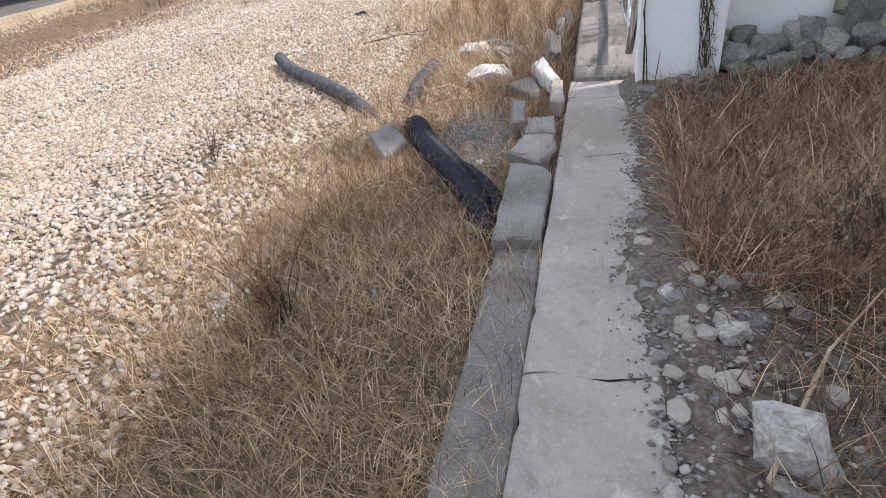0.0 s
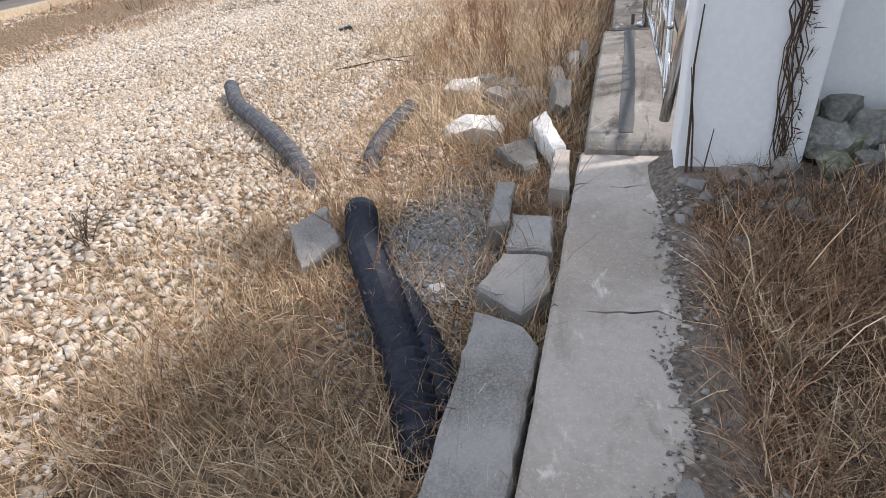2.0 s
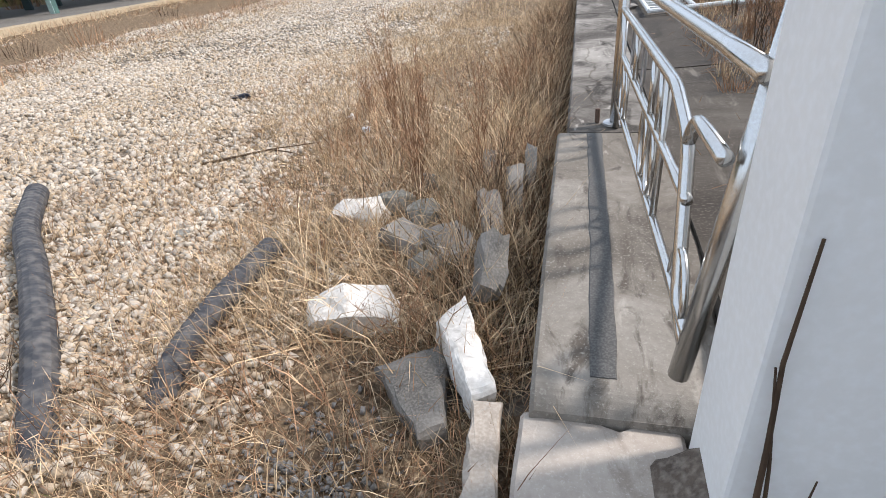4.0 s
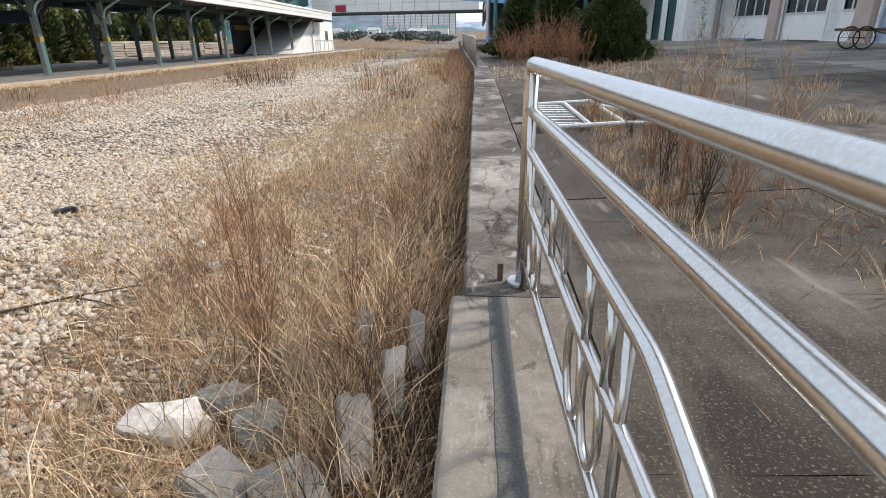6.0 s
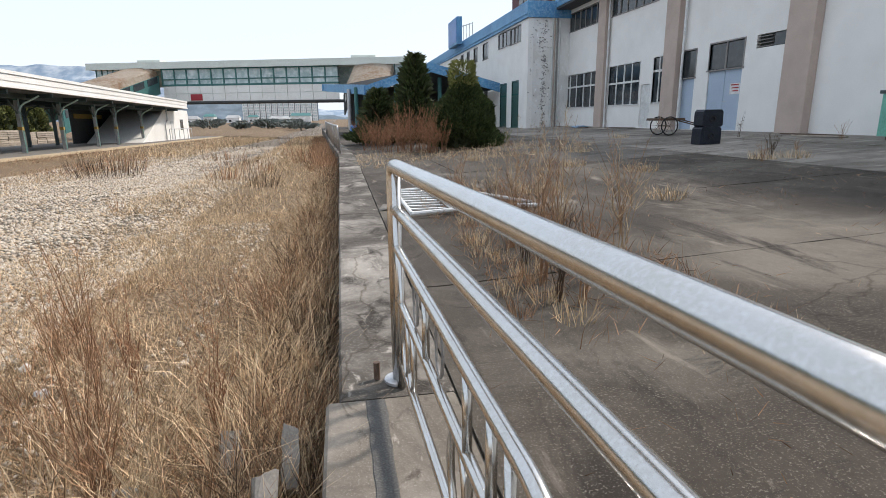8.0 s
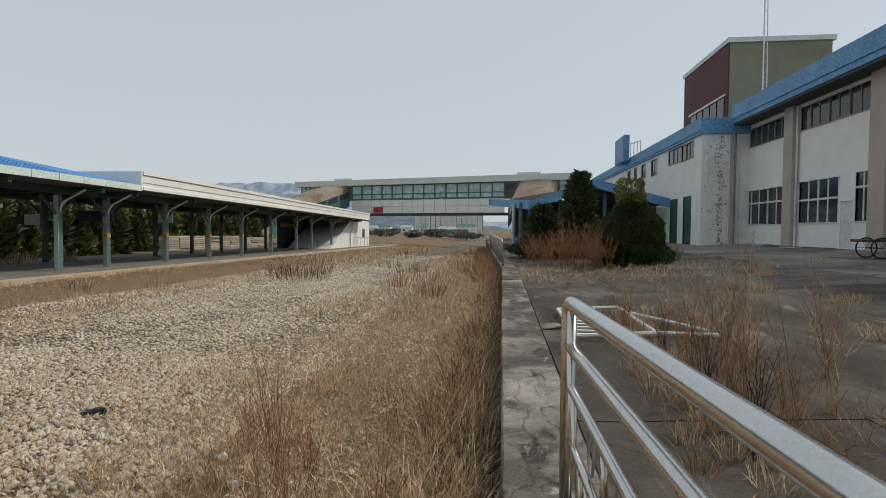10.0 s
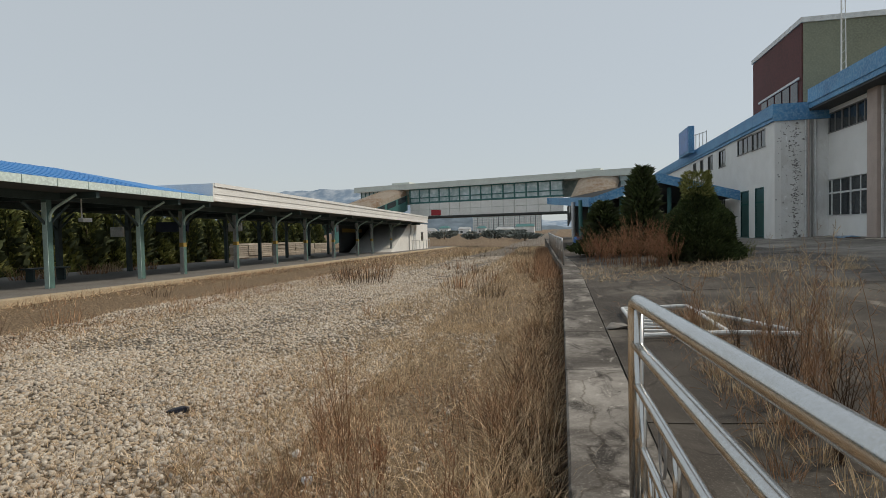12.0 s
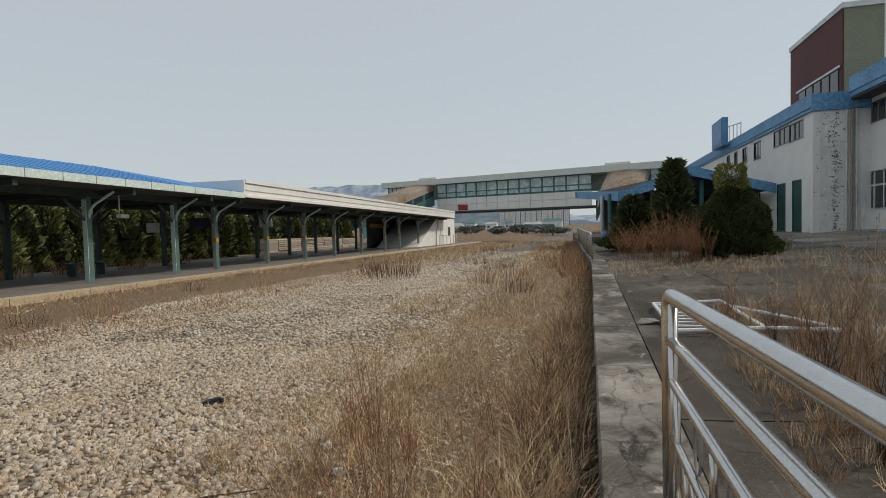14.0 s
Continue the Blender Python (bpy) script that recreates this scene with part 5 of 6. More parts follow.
for k, (x, y, w, l, top, rot, tl) in enumerate(((-0.32, 7.45, 0.13, 0.36, 0.17, 18, (24, 8)), (-0.22, 7.75, 0.10, 0.34, 0.2, 8, (32, 6)), (-0.16, 8.1, 0.07, 0.3, 0.2, 3, (40, 4)), (-0.5, 7.2, 0.24, 0.3, 0.14, 40, (10, 5)), (-0.45, 8.3, 0.1, 0.22, 0.13, 10, (30, 10)), (-0.75, 7.25, 0.2, 0.26, 0.14, 70, (12, 8)))):
    broken_slab(x, y, w, l, 0.09, G0 + top, rot, tl, 20 + k, "jagged grey concrete shard standing in rubble")
foot = rough_slab("wall_footing", -0.29, -0.035, -2.0, 3.66, -0.9, G0 + 0.07, "concrete_old", step=0.1, amp=0.014)
tagged(foot, "dark broken concrete footing along the low wall", "footing", kind="structure")
for k, (x, y, sx, sy, sz, rot) in enumerate(((-0.84, 6.60, 0.23, 0.13, 0.11, 0.05), (-1.18, 7.60, 0.20, 0.09, 0.09, 0.1), (-0.60, 4.79, 0.05, 0.04, 0.03, 0.3), (-2.05, 9.75, 0.03, 0.03, 0.04, 0.0))):
    boulder("white_stone", (x, y, gz(x, y) - 0.02), (sx, sy, sz), "white_rock", ("large white quarried stone in dry grass", "flat white quarried block in dry grass", "small white foam scrap on grey ground", "small pale stone among reeds")[k], "stone", 40 + k, rot=rot)
for k, (x, y, s) in enumerate(((-1.0, 7.75, 0.13), (-0.75, 7.6, 0.12), (-0.62, 7.05, 0.11), (-0.85, 8.15, 0.1), (-2.25, 7.3, 0.05), (-1.2, 9.2, 0.06))):
    boulder("field_stone", (x, y, gz(x, y) - 0.02), (s, s * 0.8, s * 0.7), "rock", "grey field stone in dry grass", "stone", 60 + k, "field stones", k)
# bank side
boulder("rubble_stone", (0.79, 2.50, gz(0.79, 2.5) - 0.03), (0.115, 0.14, 0.09), "pale_rock", "large pale broken stone on the soil bank", "stone", 71, "bank stones", 0.5)
boulder("rubble_stone", (0.72, 2.98, gz(0.7, 2.98) - 0.01), (0.06, 0.05, 0.04), "pale_rock", "pale broken stone on the soil bank", "stone", 72, "bank stones", 0.2)
for k, (x, y, s) in enumerate(((0.60, 5.02, 0.075), (0.76, 5.04, 0.085), (0.82, 3.1, 0.05), (0.95, 3.25, 0.045), (1.05, 2.9, 0.05), (0.62, 3.45, 0.04), (0.56, 5.5, 0.05), (1.3, 3.4, 0.06), (0.98, 2.2, 0.05), (1.15, 2.35, 0.06))):
    boulder("rubble_stone", (x, y, gz(x, y) - 0.02), (s, s * 1.2, s * 0.6), "concrete_old", "grey rubble stone on the soil bank", "stone", 80 + k, "bank stones", k * 0.7)
rr = random.Random(5)
for k in range(46):
    row = k // 16
    x = 1.02 + 0.13 * (k % 16) + rr.uniform(-0.05, 0.05)
    y = 5.86 - 0.13 * row + rr.uniform(-0.05, 0.05)
    s = rr.uniform(0.07, 0.135) * (1.0 if row < 2 else 0.75)
    lift = (0.16 + 0.13 * (x - 1.0)) * (1 - row / 2.4) * rr.uniform(0.5, 1.1)
    boulder("wall_stone", (x, y, gz(x, y) + lift - 0.03), (s, s * 0.8, s * 0.75), "rock_moss" if k % 3 == 0 else "rock", "dark mossy stone piled against a white wall", "stone", 100 + k, "stones at the wall foot", rr.uniform(0, 6))
for k in range(34):
    x, y = rr.uniform(0.5, 1.3), rr.uniform(5.2, 5.6)
    s = rr.uniform(0.02, 0.05)
    boulder("rubble_stone", (x, y, gz(x, y) - 0.01), (s, s * 1.1, s * 0.7), "concrete_old", "grey rubble stone on the soil bank", "stone", 150 + k, "bank stones", k * 0.7)
for k in range(130):
    x, y = 0.42 + abs(rr.gauss(0, 0.33)), rr.uniform(1.7, 3.9)
    s = rr.uniform(0.014, 0.042)
    boulder("rubble_stone", (x, y, max(gz(x, y), -0.205 if x < 0.48 else -9) - 0.008), (s, s * 1.2, s * 0.75), "pale_rock" if k % 6 == 0 else ("concrete" if k % 2 else "concrete_old"), "pale broken stone on the soil bank" if k % 6 == 0 or k % 2 else "grey rubble stone on the soil bank", "stone", 190 + k, "bank stones", k * 0.7)
# loose soil washed over the wall's edge in a ragged line
sy, sx = lines((0.2, 5.66, 0.035)), lines((0.28, 0.80, 0.02))
spill_edge = lambda y: 0.475 - 0.13 * math.exp(-((y - 3.4) / 0.55) ** 2) - 0.05 * math.exp(-((y - 5.3) / 0.3) ** 2) + 0.07 * noise.noise(Vector((y * 3.1, 0, 8))) + 0.05 * noise.noise(Vector((y * 11, 0, 9)))
sv = []
for y in sy:
    for x in sx:
        d = x - spill_edge(y)
        z = -0.2 + max(-0.05, min(0.02, d * 0.16)) + 0.016 * noise.noise(Vector((x * 17, y * 17, 3))) + 0.008 * noise.noise(Vector((x * 45, y * 45, 3)))
        if x > 0.6:
            z = z * (1 - smooth01(0.6, 0.74, x)) + (gz(x, y) - 0.03) * smooth01(0.6, 0.74, x)
        sv.append((x, y, z))
nsx = len(sx)
sf = np.array([[j * nsx + i, j * nsx + i + 1, (j + 1) * nsx + i + 1, (j + 1) * nsx + i] for j in range(len(sy) - 1) for i in range(nsx - 1)])
tagged(raw("soil_spill", np.array(sv), sf, 4, "soil"), "loose soil spilled over the low wall edge", "soil", kind="structure")
n = 2400
cx, cy = rng.uniform(0.40, 0.95, n), rng.uniform(1.2, 5.5, n)
keep = rng.uniform(0, 1, n) < np.exp(-((cx - 0.55) / 0.22) ** 2) + 0.12
tagged(chips("bank_rubble", np.stack([cx[keep], cy[keep], [max(gz(a, b), -0.2) + 0.006 for a, b in zip(cx[keep], cy[keep])]], 1), rng.uniform(0.004, 0.022, keep.sum()), "bank_chip"), "loose pale rubble chips beside the low wall", "rubble", kind="stuff")
n = 420
cy = rng.uniform(1.5, 5.4, n)
cx = np.clip(np.array([spill_edge(y) for y in cy]) - np.abs(rng.normal(0, 0.045, n)), 0.0, 0.5)
tagged(chips("wall_rubble", np.stack([cx, cy, np.full(n, -0.193)], 1), rng.uniform(0.003, 0.012, n), "concrete_old"), "small chips scattered on the low wall top", "rubble", kind="stuff")


def stick(pts, r, label, material="stem_dark", name="dead_branch"):
    ob = part(name, tube(bmesh.new(), pts, [r * (1 - 0.6 * k / (len(pts) - 1)) for k in range(len(pts))], 7), material)
    return tagged(ob, label, "branch", "dead branches")


stick([(0.53, 5.60, -0.18), (0.515, 5.62, 0.20), (0.50, 5.63, 0.43), (0.51, 5.645, 0.69)], 0.008, "thin dark stick leaning on a white wall")
stick([(0.56, 5.60, -0.18), (0.53, 5.62, 0.15), (0.49, 5.63, 0.42)], 0.006, "thin twig leaning on a white wall")
stick([(0.60, 5.60, -0.18), (0.63, 5.63, 0.12)], 0.005, "short twig leaning on a white wall")
stick([gp(-2.9, 8.45, 0.02), gp(-2.4, 8.75, 0.04), gp(-2.1, 9.0, 0.03)], 0.011, "bare forked branch on dry grass")
stick([gp(-2.4, 8.75, 0.04), gp(-2.2, 8.72, 0.03), gp(-1.95, 8.65, 0.0)], 0.007, "side twig of a bare branch on dry grass")
stick([gp(0.7, 2.35, 0.05), gp(1.0, 2.9, 0.07), gp(1.25, 3.2, 0.12)], 0.009, "bleached stick lying on the bank", "straw")
# vine on the wall corner
vine = thing("dead_vine", "dark leafless vine climbing the white wall corner", "vine")
for k in range(11):
    r = random.Random(200 + k)
    x, pts = 0.96 + r.uniform(-0.04, 0.04), []
    for j in range(30):
        z = -0.15 + j * 0.08
        pts.append((x - 0.006 * j + 0.016 * math.sin(j * r.uniform(0.5, 0.9) + k * 1.7) + r.uniform(-0.014, 0.014), 5.648 - 0.009 * (k % 4), z))
    part("stem", tube(bmesh.new(), pts, 0.0024 + 0.0014 * (k % 2), 5), "stem_dark", vine)
vb = rng.uniform(0, 1, (260, 3)) * (0.06, 0.02, 1.9) + (0.91, 5.625, -0.1)
vb[:, 0] -= 0.075 * (vb[:, 2] - 0.5)
tendrils = blades("tendril", vb, 0.045, 0.003, "stem_dark", 1.2, 0.8, parent=vine)
tagged(tendrils, kind="stuff")
# litter
litter = boulder("dark_litter", (-3.72, 10.5, gz(-3.72, 10.5) - 0.01), (0.11, 0.05, 0.04), "black_pipe", "crumpled black rag on pale ballast", "litter", 301, rot=0.6)
boulder("bag_scrap", (-1.74, 9.3, gz(-1.74, 9.3) + 0.02), (0.045, 0.03, 0.03), "paper", "crumpled white plastic scrap in dry grass", "litter", 302, rot=0.3)
boulder("blue_scrap", (-0.87, 3.3, gz(-0.87, 3.3) + 0.02), (0.012, 0.035, 0.012), "plastic_blue", "faded blue plastic scrap in dry grass", "litter", 303, rot=0.2)
boulder("platform_stone", (0.75, 13.6, 0.0), (0.17, 0.08, 0.05), "concrete_old", "flat broken stone lying on the platform edge", "stone", 304, rot=0.3)

# ---- things on the platform ----
gate = thing("fallen_barrier", "white steel barrier panel lying flat on the platform", "barrier")
fx0, fx1, fy0, fy1, fz = 0.98, 1.95, 12.75, 15.0, 0.075
for a, b in (((fx0, fy0), (fx1, fy0)), ((fx1, fy0), (fx1, fy1)), ((fx1, fy1), (fx0, fy1)), ((fx0, fy1), (fx0, fy0)), ((fx0 + 0.55, fy0), (fx0 + 0.55, fy1))):
    part("frame_bar", tube(bmesh.new(), [(*a, fz + plat(a[0])), (*b, fz + plat(b[0]))], 0.028, 8), "frame_white", gate)
for k in range(9):
    y = fy0 + 0.25 * (k + 0.6)
    part("slat", boxed(fx0 + 0.02, fx0 + 0.53, y - 0.03, y + 0.03, fz - 0.012, fz + 0.012, 0.003), "frame_white", gate)
part("leg", tube(bmesh.new(), [(fx1, fy0 + 0.1, fz + 0.05), (fx1 + 0.75, fy0 - 0.05, fz + 0.07)], 0.026, 8), "frame_white", gate)
part("leg", tube(bmesh.new(), [(fx1, fy1 - 0.5, fz + 0.07), (fx1 + 0.7, fy0 + 0.2, fz + 0.07)], 0.024, 8), "frame_white", gate)
barrier = thing("plastic_barrier", "black plastic traffic barrier block standing on the platform", "barrier")
zb = plat(9.8)
bm = hull([(x * w + 9.78, y * 0.2 + 19.3, zb + z) for z, w in ((0, 0.30), (0.40, 0.29), (0.42, 0.24), (0.46, 0.24)) for x in (-1, 1) for y in (-1, 1)])
part("lower_block", bm, "black_pipe", barrier)
bm = hull([(x * w + 9.80, y * 0.19 + 19.3, zb + z) for z, w in ((0.462, 0.25), (0.5, 0.3), (0.84, 0.29), (0.9, 0.24)) for x in (-1, 1) for y in (-1, 1)])
part("upper_block", bm, "black_pipe", barrier)
for z in (0.22, 0.66):
    part("hole_rim", tube(bmesh.new(), [(9.78 + 0.07 * math.cos(a), 19.095, zb + z + 0.07 * math.sin(a)) for a in [k * math.tau / 14 for k in range(14)]], 0.016, 6, closed=True), "tyre", barrier)
cart = thing("hand_cart", "rusty two-wheeled hand cart parked by the station wall", "cart")
zc = plat(11.3)
part("bed", boxed(10.7, 11.8, 23.3, 23.9, zc + 0.50, zc + 0.58, 0.01), "wrack", cart)
for y in (23.25, 23.95):
    wh = part("wheel", tube(bmesh.new(), [(11.2 + 0.3 * math.cos(a), y, zc + 0.32 + 0.3 * math.sin(a)) for a in [k * math.tau / 24 for k in range(24)]], 0.022, 8, closed=True), "tyre", cart)
    for k in range(6):
        a = k * math.tau / 6
        part("spoke", tube(bmesh.new(), [(11.2, y, zc + 0.32), (11.2 + 0.29 * math.cos(a), y, zc + 0.32 + 0.29 * math.sin(a))], 0.006, 5), "wrack", wh)
part("axle", tube(bmesh.new(), [(11.2, 23.25, zc + 0.32), (11.2, 23.95, zc + 0.32)], 0.02, 8), "wrack", cart)
for y in (23.4, 23.8):
    part("handle", tube(bmesh.new(), [(11.7, y, zc + 0.53), (12.4, y - 0.4, zc + 0.3), (12.7, y - 0.6, zc + 0.04)], 0.02, 6), "wrack", cart)
crate = thing("green_container", "mint green steel container by the station wall", "container")
part("body", boxed(12.5, 13.3, 14.9, 16.9, plat(13) + 0.06, plat(13) + 1.02, 0.01), "green_bin", crate)
part("lid", boxed(12.45, 13.34, 14.85, 16.95, plat(13) + 1.022, plat(13) + 1.1, 0.01), "post_dark", crate)
for y in (15.1, 16.7):
    part("foot", boxed(12.6, 13.2, y - 0.06, y + 0.06, plat(13) - 0.04, plat(13) + 0.058), "wrack", crate)
tarp = boulder("blue_tarp", (12.9, 34.3, plat(12.9) - 0.02), (0.5, 0.35, 0.06), "plastic_blue", "crumpled pale blue tarpaulin by the station wall", "tarpaulin", 310)
plank_y = [(12.6, 33.2, 1.5), (12.4, 31.0, 1.2), (13.0, 29.9, 1.6), (12.7, 35.6, 1.0), (12.9, 19.2, 1.9), (12.6, 18.6, 1.4)]
for k, (x, y, l) in enumerate(plank_y):
    ob = part("plank", boxed(-0.07, 0.07, -l / 2, l / 2, 0, 0.035, 0.004), "timber" if k % 2 else "wrack")
    ob.location, ob.rotation_euler = (x, y, plat(x) + 0.02), (0, 0.05, 0.2 * (k % 3) - 0.15)
    tagged(ob, "weathered plank lying by the station wall", "plank", "planks")
# far steel fence on the platform edge
fence = thing("edge_fence", "dull steel hoop fence along the platform edge", "fence")
for k in range(12):
    y = 27.0 + 2.3 * k
    b_, c_ = bend(y), bend(y + 1.7)
    hoop = arc([(0.16 + b_, y, -0.02), (0.10 + b_, y, 1.0), (0.10 + c_, y + 1.7, 1.0), (0.2 + c_, y + 1.7, -0.02)], 0.12)
    part("hoop", tube(bmesh.new(), hoop, 0.035, 8), "steel_dull", fence, smooth=True)
    part("bar", tube(bmesh.new(), [(0.13 + b_, y, 0.5), (0.15 + c_, y + 1.7, 0.5)], 0.02, 6), "steel_dull", fence)

# ---- dry grass, weeds and ballast ----
def patch(n, x0, x1, y0, y1, clump=0.5, scale=1.2, seed=0.0, stretch=1.0):
    """Random points in a strip, thinned by patchy noise, which may be drawn out along the track, and over the bare grit."""
    x, y = rng.uniform(x0, x1, int(n * 1.9)), rng.uniform(y0, y1, int(n * 1.9))
    k = np.array([noise.noise(Vector((a * scale, b * scale * stretch, seed))) for a, b in zip(x, y)])
    keep = rng.uniform(-1, 1, len(x)) * clump < k + 0.1
    bare = np.exp(-((x + 0.68) / 0.24) ** 2 - ((y - 5.1) / 0.42) ** 2)
    keep &= rng.uniform(0, 1, len(x)) > 0.85 * bare
    rubbly = np.exp(-((x - 0.72) / 0.38) ** 2 - ((y - 2.6) / 0.85) ** 2) * (x > 0.4)
    keep &= rng.uniform(0, 1, len(x)) > 0.8 * rubbly
    return x[keep][:n], y[keep][:n]


def stuff(ob, label, category):
    return tagged(ob, label, category, kind="stuff")


def grass(n, x0, x1, y0, y1, length, width, material, lean, droop, label, clump=0.5, scale=1.2, seed=0.0, name="dry_grass", stretch=1.0):
    x, y = patch(n, x0, x1, y0, y1, clump, scale, seed, stretch)
    x = x + np.array([bend(b) for b in y]) * (x > -3.5)
    return stuff(blades(name, on_ground(x, y, -0.01), length, width, material, lean, droop), label, "grass")


# matted straw beside the wall and platform, thinner over the ballast
grass(36000, -1.9, -0.02, 0.4, 9.0, 0.17, 0.0022, "straw", 1.1, 0.6, "matted bleached dry grass beside the low wall", 0.55, 1.7)
grass(5000, -1.7, -0.02, 0.6, 4.2, 0.24, 0.0022, "straw", 0.75, 0.8, "taller dry grass beside the low wall", 0.35, 1.5, 5)
grass(1500, -1.6, -0.05, 0.6, 4.4, 0.2, 0.002, "stem_dark", 0.9, 0.7, "dark dead stems in dry grass", 0.3, 1.4, 6)
grass(7000, -2.7, -1.1, 2.6, 5.2, 0.14, 0.0022, "straw", 1.15, 0.6, "flattened dry grass at the edge of the ballast", 0.35, 1.3, 9)
grass(9000, -1.9, -0.02, 0.4, 9.0, 0.22, 0.002, "straw_red", 0.95, 0.5, "russet dry grass stems beside the low wall", 0.45, 1.6, 4)
grass(22000, -2.9, -0.02, 9.0, 16.0, 0.13, 0.0028, "straw", 1.1, 0.6, "matted bleached dry grass beside the platform", 0.9)
grass(16000, -4.0, -0.02, 16.0, 34.0, 0.17, 0.005, "straw", 1.0, 0.5, "bleached dry grass along the platform", 0.8, 0.7)
grass(24000, -5.6, -1.8, 1.0, 13.0, 0.13, 0.0022, "straw", 1.15, 0.6, "sparse dry grass on ballast", 0.22, 0.9, 7, stretch=0.18)
grass(15000, -9.5, -3.0, 4.0, 20.0, 0.11, 0.0026, "straw", 1.2, 0.6, "thin dry grass in the furrows of the ballast", 0.16, 1.0, 8, stretch=0.14)
grass(9000, -3.7, -1.7, 5.5, 15.0, 0.15, 0.0024, "straw", 1.1, 0.6, "patchy dry grass spreading over the ballast", 0.28, 1.3, 10)
grass(5000, -3.6, -1.6, 1.0, 12.0, 0.16, 0.002, "straw_red", 1.0, 0.5, "sparse russet grass on ballast", 0.2, 1.1, 17)
grass(15000, -12.4, -7.2, 6.0, 34.0, 0.17, 0.005, "straw", 1.0, 0.6, "dry grass strip below the far platform", 0.5, 0.8, 11)
grass(7000, -12.6, -8.4, 8.0, 40.0, 0.2, 0.006, "straw_red", 0.9, 0.5, "russet grass strip below the far platform", 0.35, 0.5, 12)
grass(7000, -3.2, -0.2, 34.0, 80.0, 0.35, 0.014, "straw", 0.8, 0.5, "distant bleached grass beside the platform", 0.6, 0.3, 13)
grass(7000, -12.0, -7.4, 34.0, 80.0, 0.35, 0.014, "straw", 0.8, 0.5, "distant bleached grass over the trackbed", 0.6, 0.3, 14)
# a dense brown fringe growing in the gap along the platform face
grass(9500, -0.55, 0.0, 6.3, 24.0, 0.34, 0.0028, "straw", 0.6, 0.7, "tall dry grass fringe along the platform face", 0.5, 1.3, 21)
grass(4500, -0.55, 0.02, 6.3, 24.0, 0.38, 0.0026, "straw_red", 0.5, 0.5, "tall russet stems along the platform face", 0.35, 1.1, 22)
grass(9000, -0.45, 0.02, 6.3, 24.0, 0.35, 0.003, "stem_dark", 0.7, 0.6, "dark dead stems along the platform face", 0.4, 1.5, 23)
grass(5000, -0.9, 0.02, 24.0, 60.0, 0.6, 0.008, "straw_red", 0.5, 0.4, "russet stems along the distant platform face", 0.4, 0.6, 24)
grass(1500, -1.3, -0.05, 6.2, 9.6, 0.6, 0.0024, "straw", 0.7, 1.1, "long arching dry stalks over rubble", 0.8, 1.0, 25)
grass(700, -1.6, -0.1, 3.9, 6.2, 0.4, 0.0022, "straw_red", 0.7, 1.0, "long arching russet stalks over pipes", 0.5, 1.0, 26)
grass(500, 0.7, 2.6, 1.0, 5.0, 0.5, 0.0026, "straw", 1.1, 0.8, "long pale stalks lying on the bank", 0.6, 1.0, 27)
grass(2600, -0.6, -0.02, 6.3, 20.0, 0.5, 0.0028, "straw", 0.9, 0.9, "long pale stalks arching out from the platform face", 0.5, 1.2, 28)
grass(700, -2.0, -0.3, 7.6, 11.5, 0.5, 0.0022, "straw_red", 0.45, 0.4, "upright russet stalks in dry grass", 0.3, 0.9, 29)
# bank on the other side of the low wall
grass(9000, 0.60, 1.9, 3.3, 5.5, 0.24, 0.002, "straw_red", 1.1, 0.9, "dense brown dead weeds on the soil bank", 0.35, 1.6, 36)
grass(6000, 0.62, 2.0, 3.2, 5.4, 0.24, 0.002, "straw", 1.15, 0.9, "dense pale dry grass on the soil bank", 0.3, 1.4, 37)
grass(5000, 0.58, 2.0, 2.4, 5.4, 0.2, 0.002, "stem_dark", 1.1, 0.9, "dark tangled stems on the soil bank", 0.35, 1.8, 39)
grass(2200, 0.52, 0.8, 3.7, 5.3, 0.14, 0.002, "straw_red", 1.1, 0.7, "dry grass hanging over the wall edge", 0.6, 1.4, 38)
grass(15000, 0.66, 3.4, 0.6, 5.5, 0.24, 0.002, "straw_red", 1.0, 0.7, "brown dead weeds on the soil bank", 0.5, 1.5, 31)
grass(15000, 0.75, 3.4, 0.6, 5.6, 0.2, 0.002, "straw", 1.05, 0.7, "pale dry grass on the soil bank", 0.45, 1.2, 32)
grass(5000, 0.8, 3.4, 0.6, 5.7, 0.24, 0.0022, "stem_dark", 0.9, 0.7, "dark dead stems on the soil bank", 0.4, 1.2, 33)
grass(900, 0.6, 1.6, 3.2, 5.2, 0.07, 0.002, "green_grass", 0.8, 0.6, "small patches of new green grass", 0.12, 1.4, 34, "green_grass")
grass(500, -2.2, -1.2, 4.2, 5.6, 0.07, 0.002, "green_grass", 0.8, 0.6, "small tuft of new green grass", 0.1, 1.4, 35, "green_grass")


def tuft(name, x, y, z, n, spread, length, width, material, label, lean=0.35, category="weed", group="dry tufts"):
    a, r = rng.uniform(0, math.tau, n), spread * np.sqrt(rng.uniform(0, 1, n))
    base = np.stack([x + r * np.cos(a), y + r * np.sin(a), np.full(n, z)], 1)
    out = np.stack([np.cos(a) * r / spread, np.sin(a) * r / spread, np.zeros(n)], 1) * 0.45
    ob = blades(name, base, length, width, material, lean, 0.35, way=out + np.array([0, 0, 0.8]))
    return tagged(ob, label, category, kind="stuff")


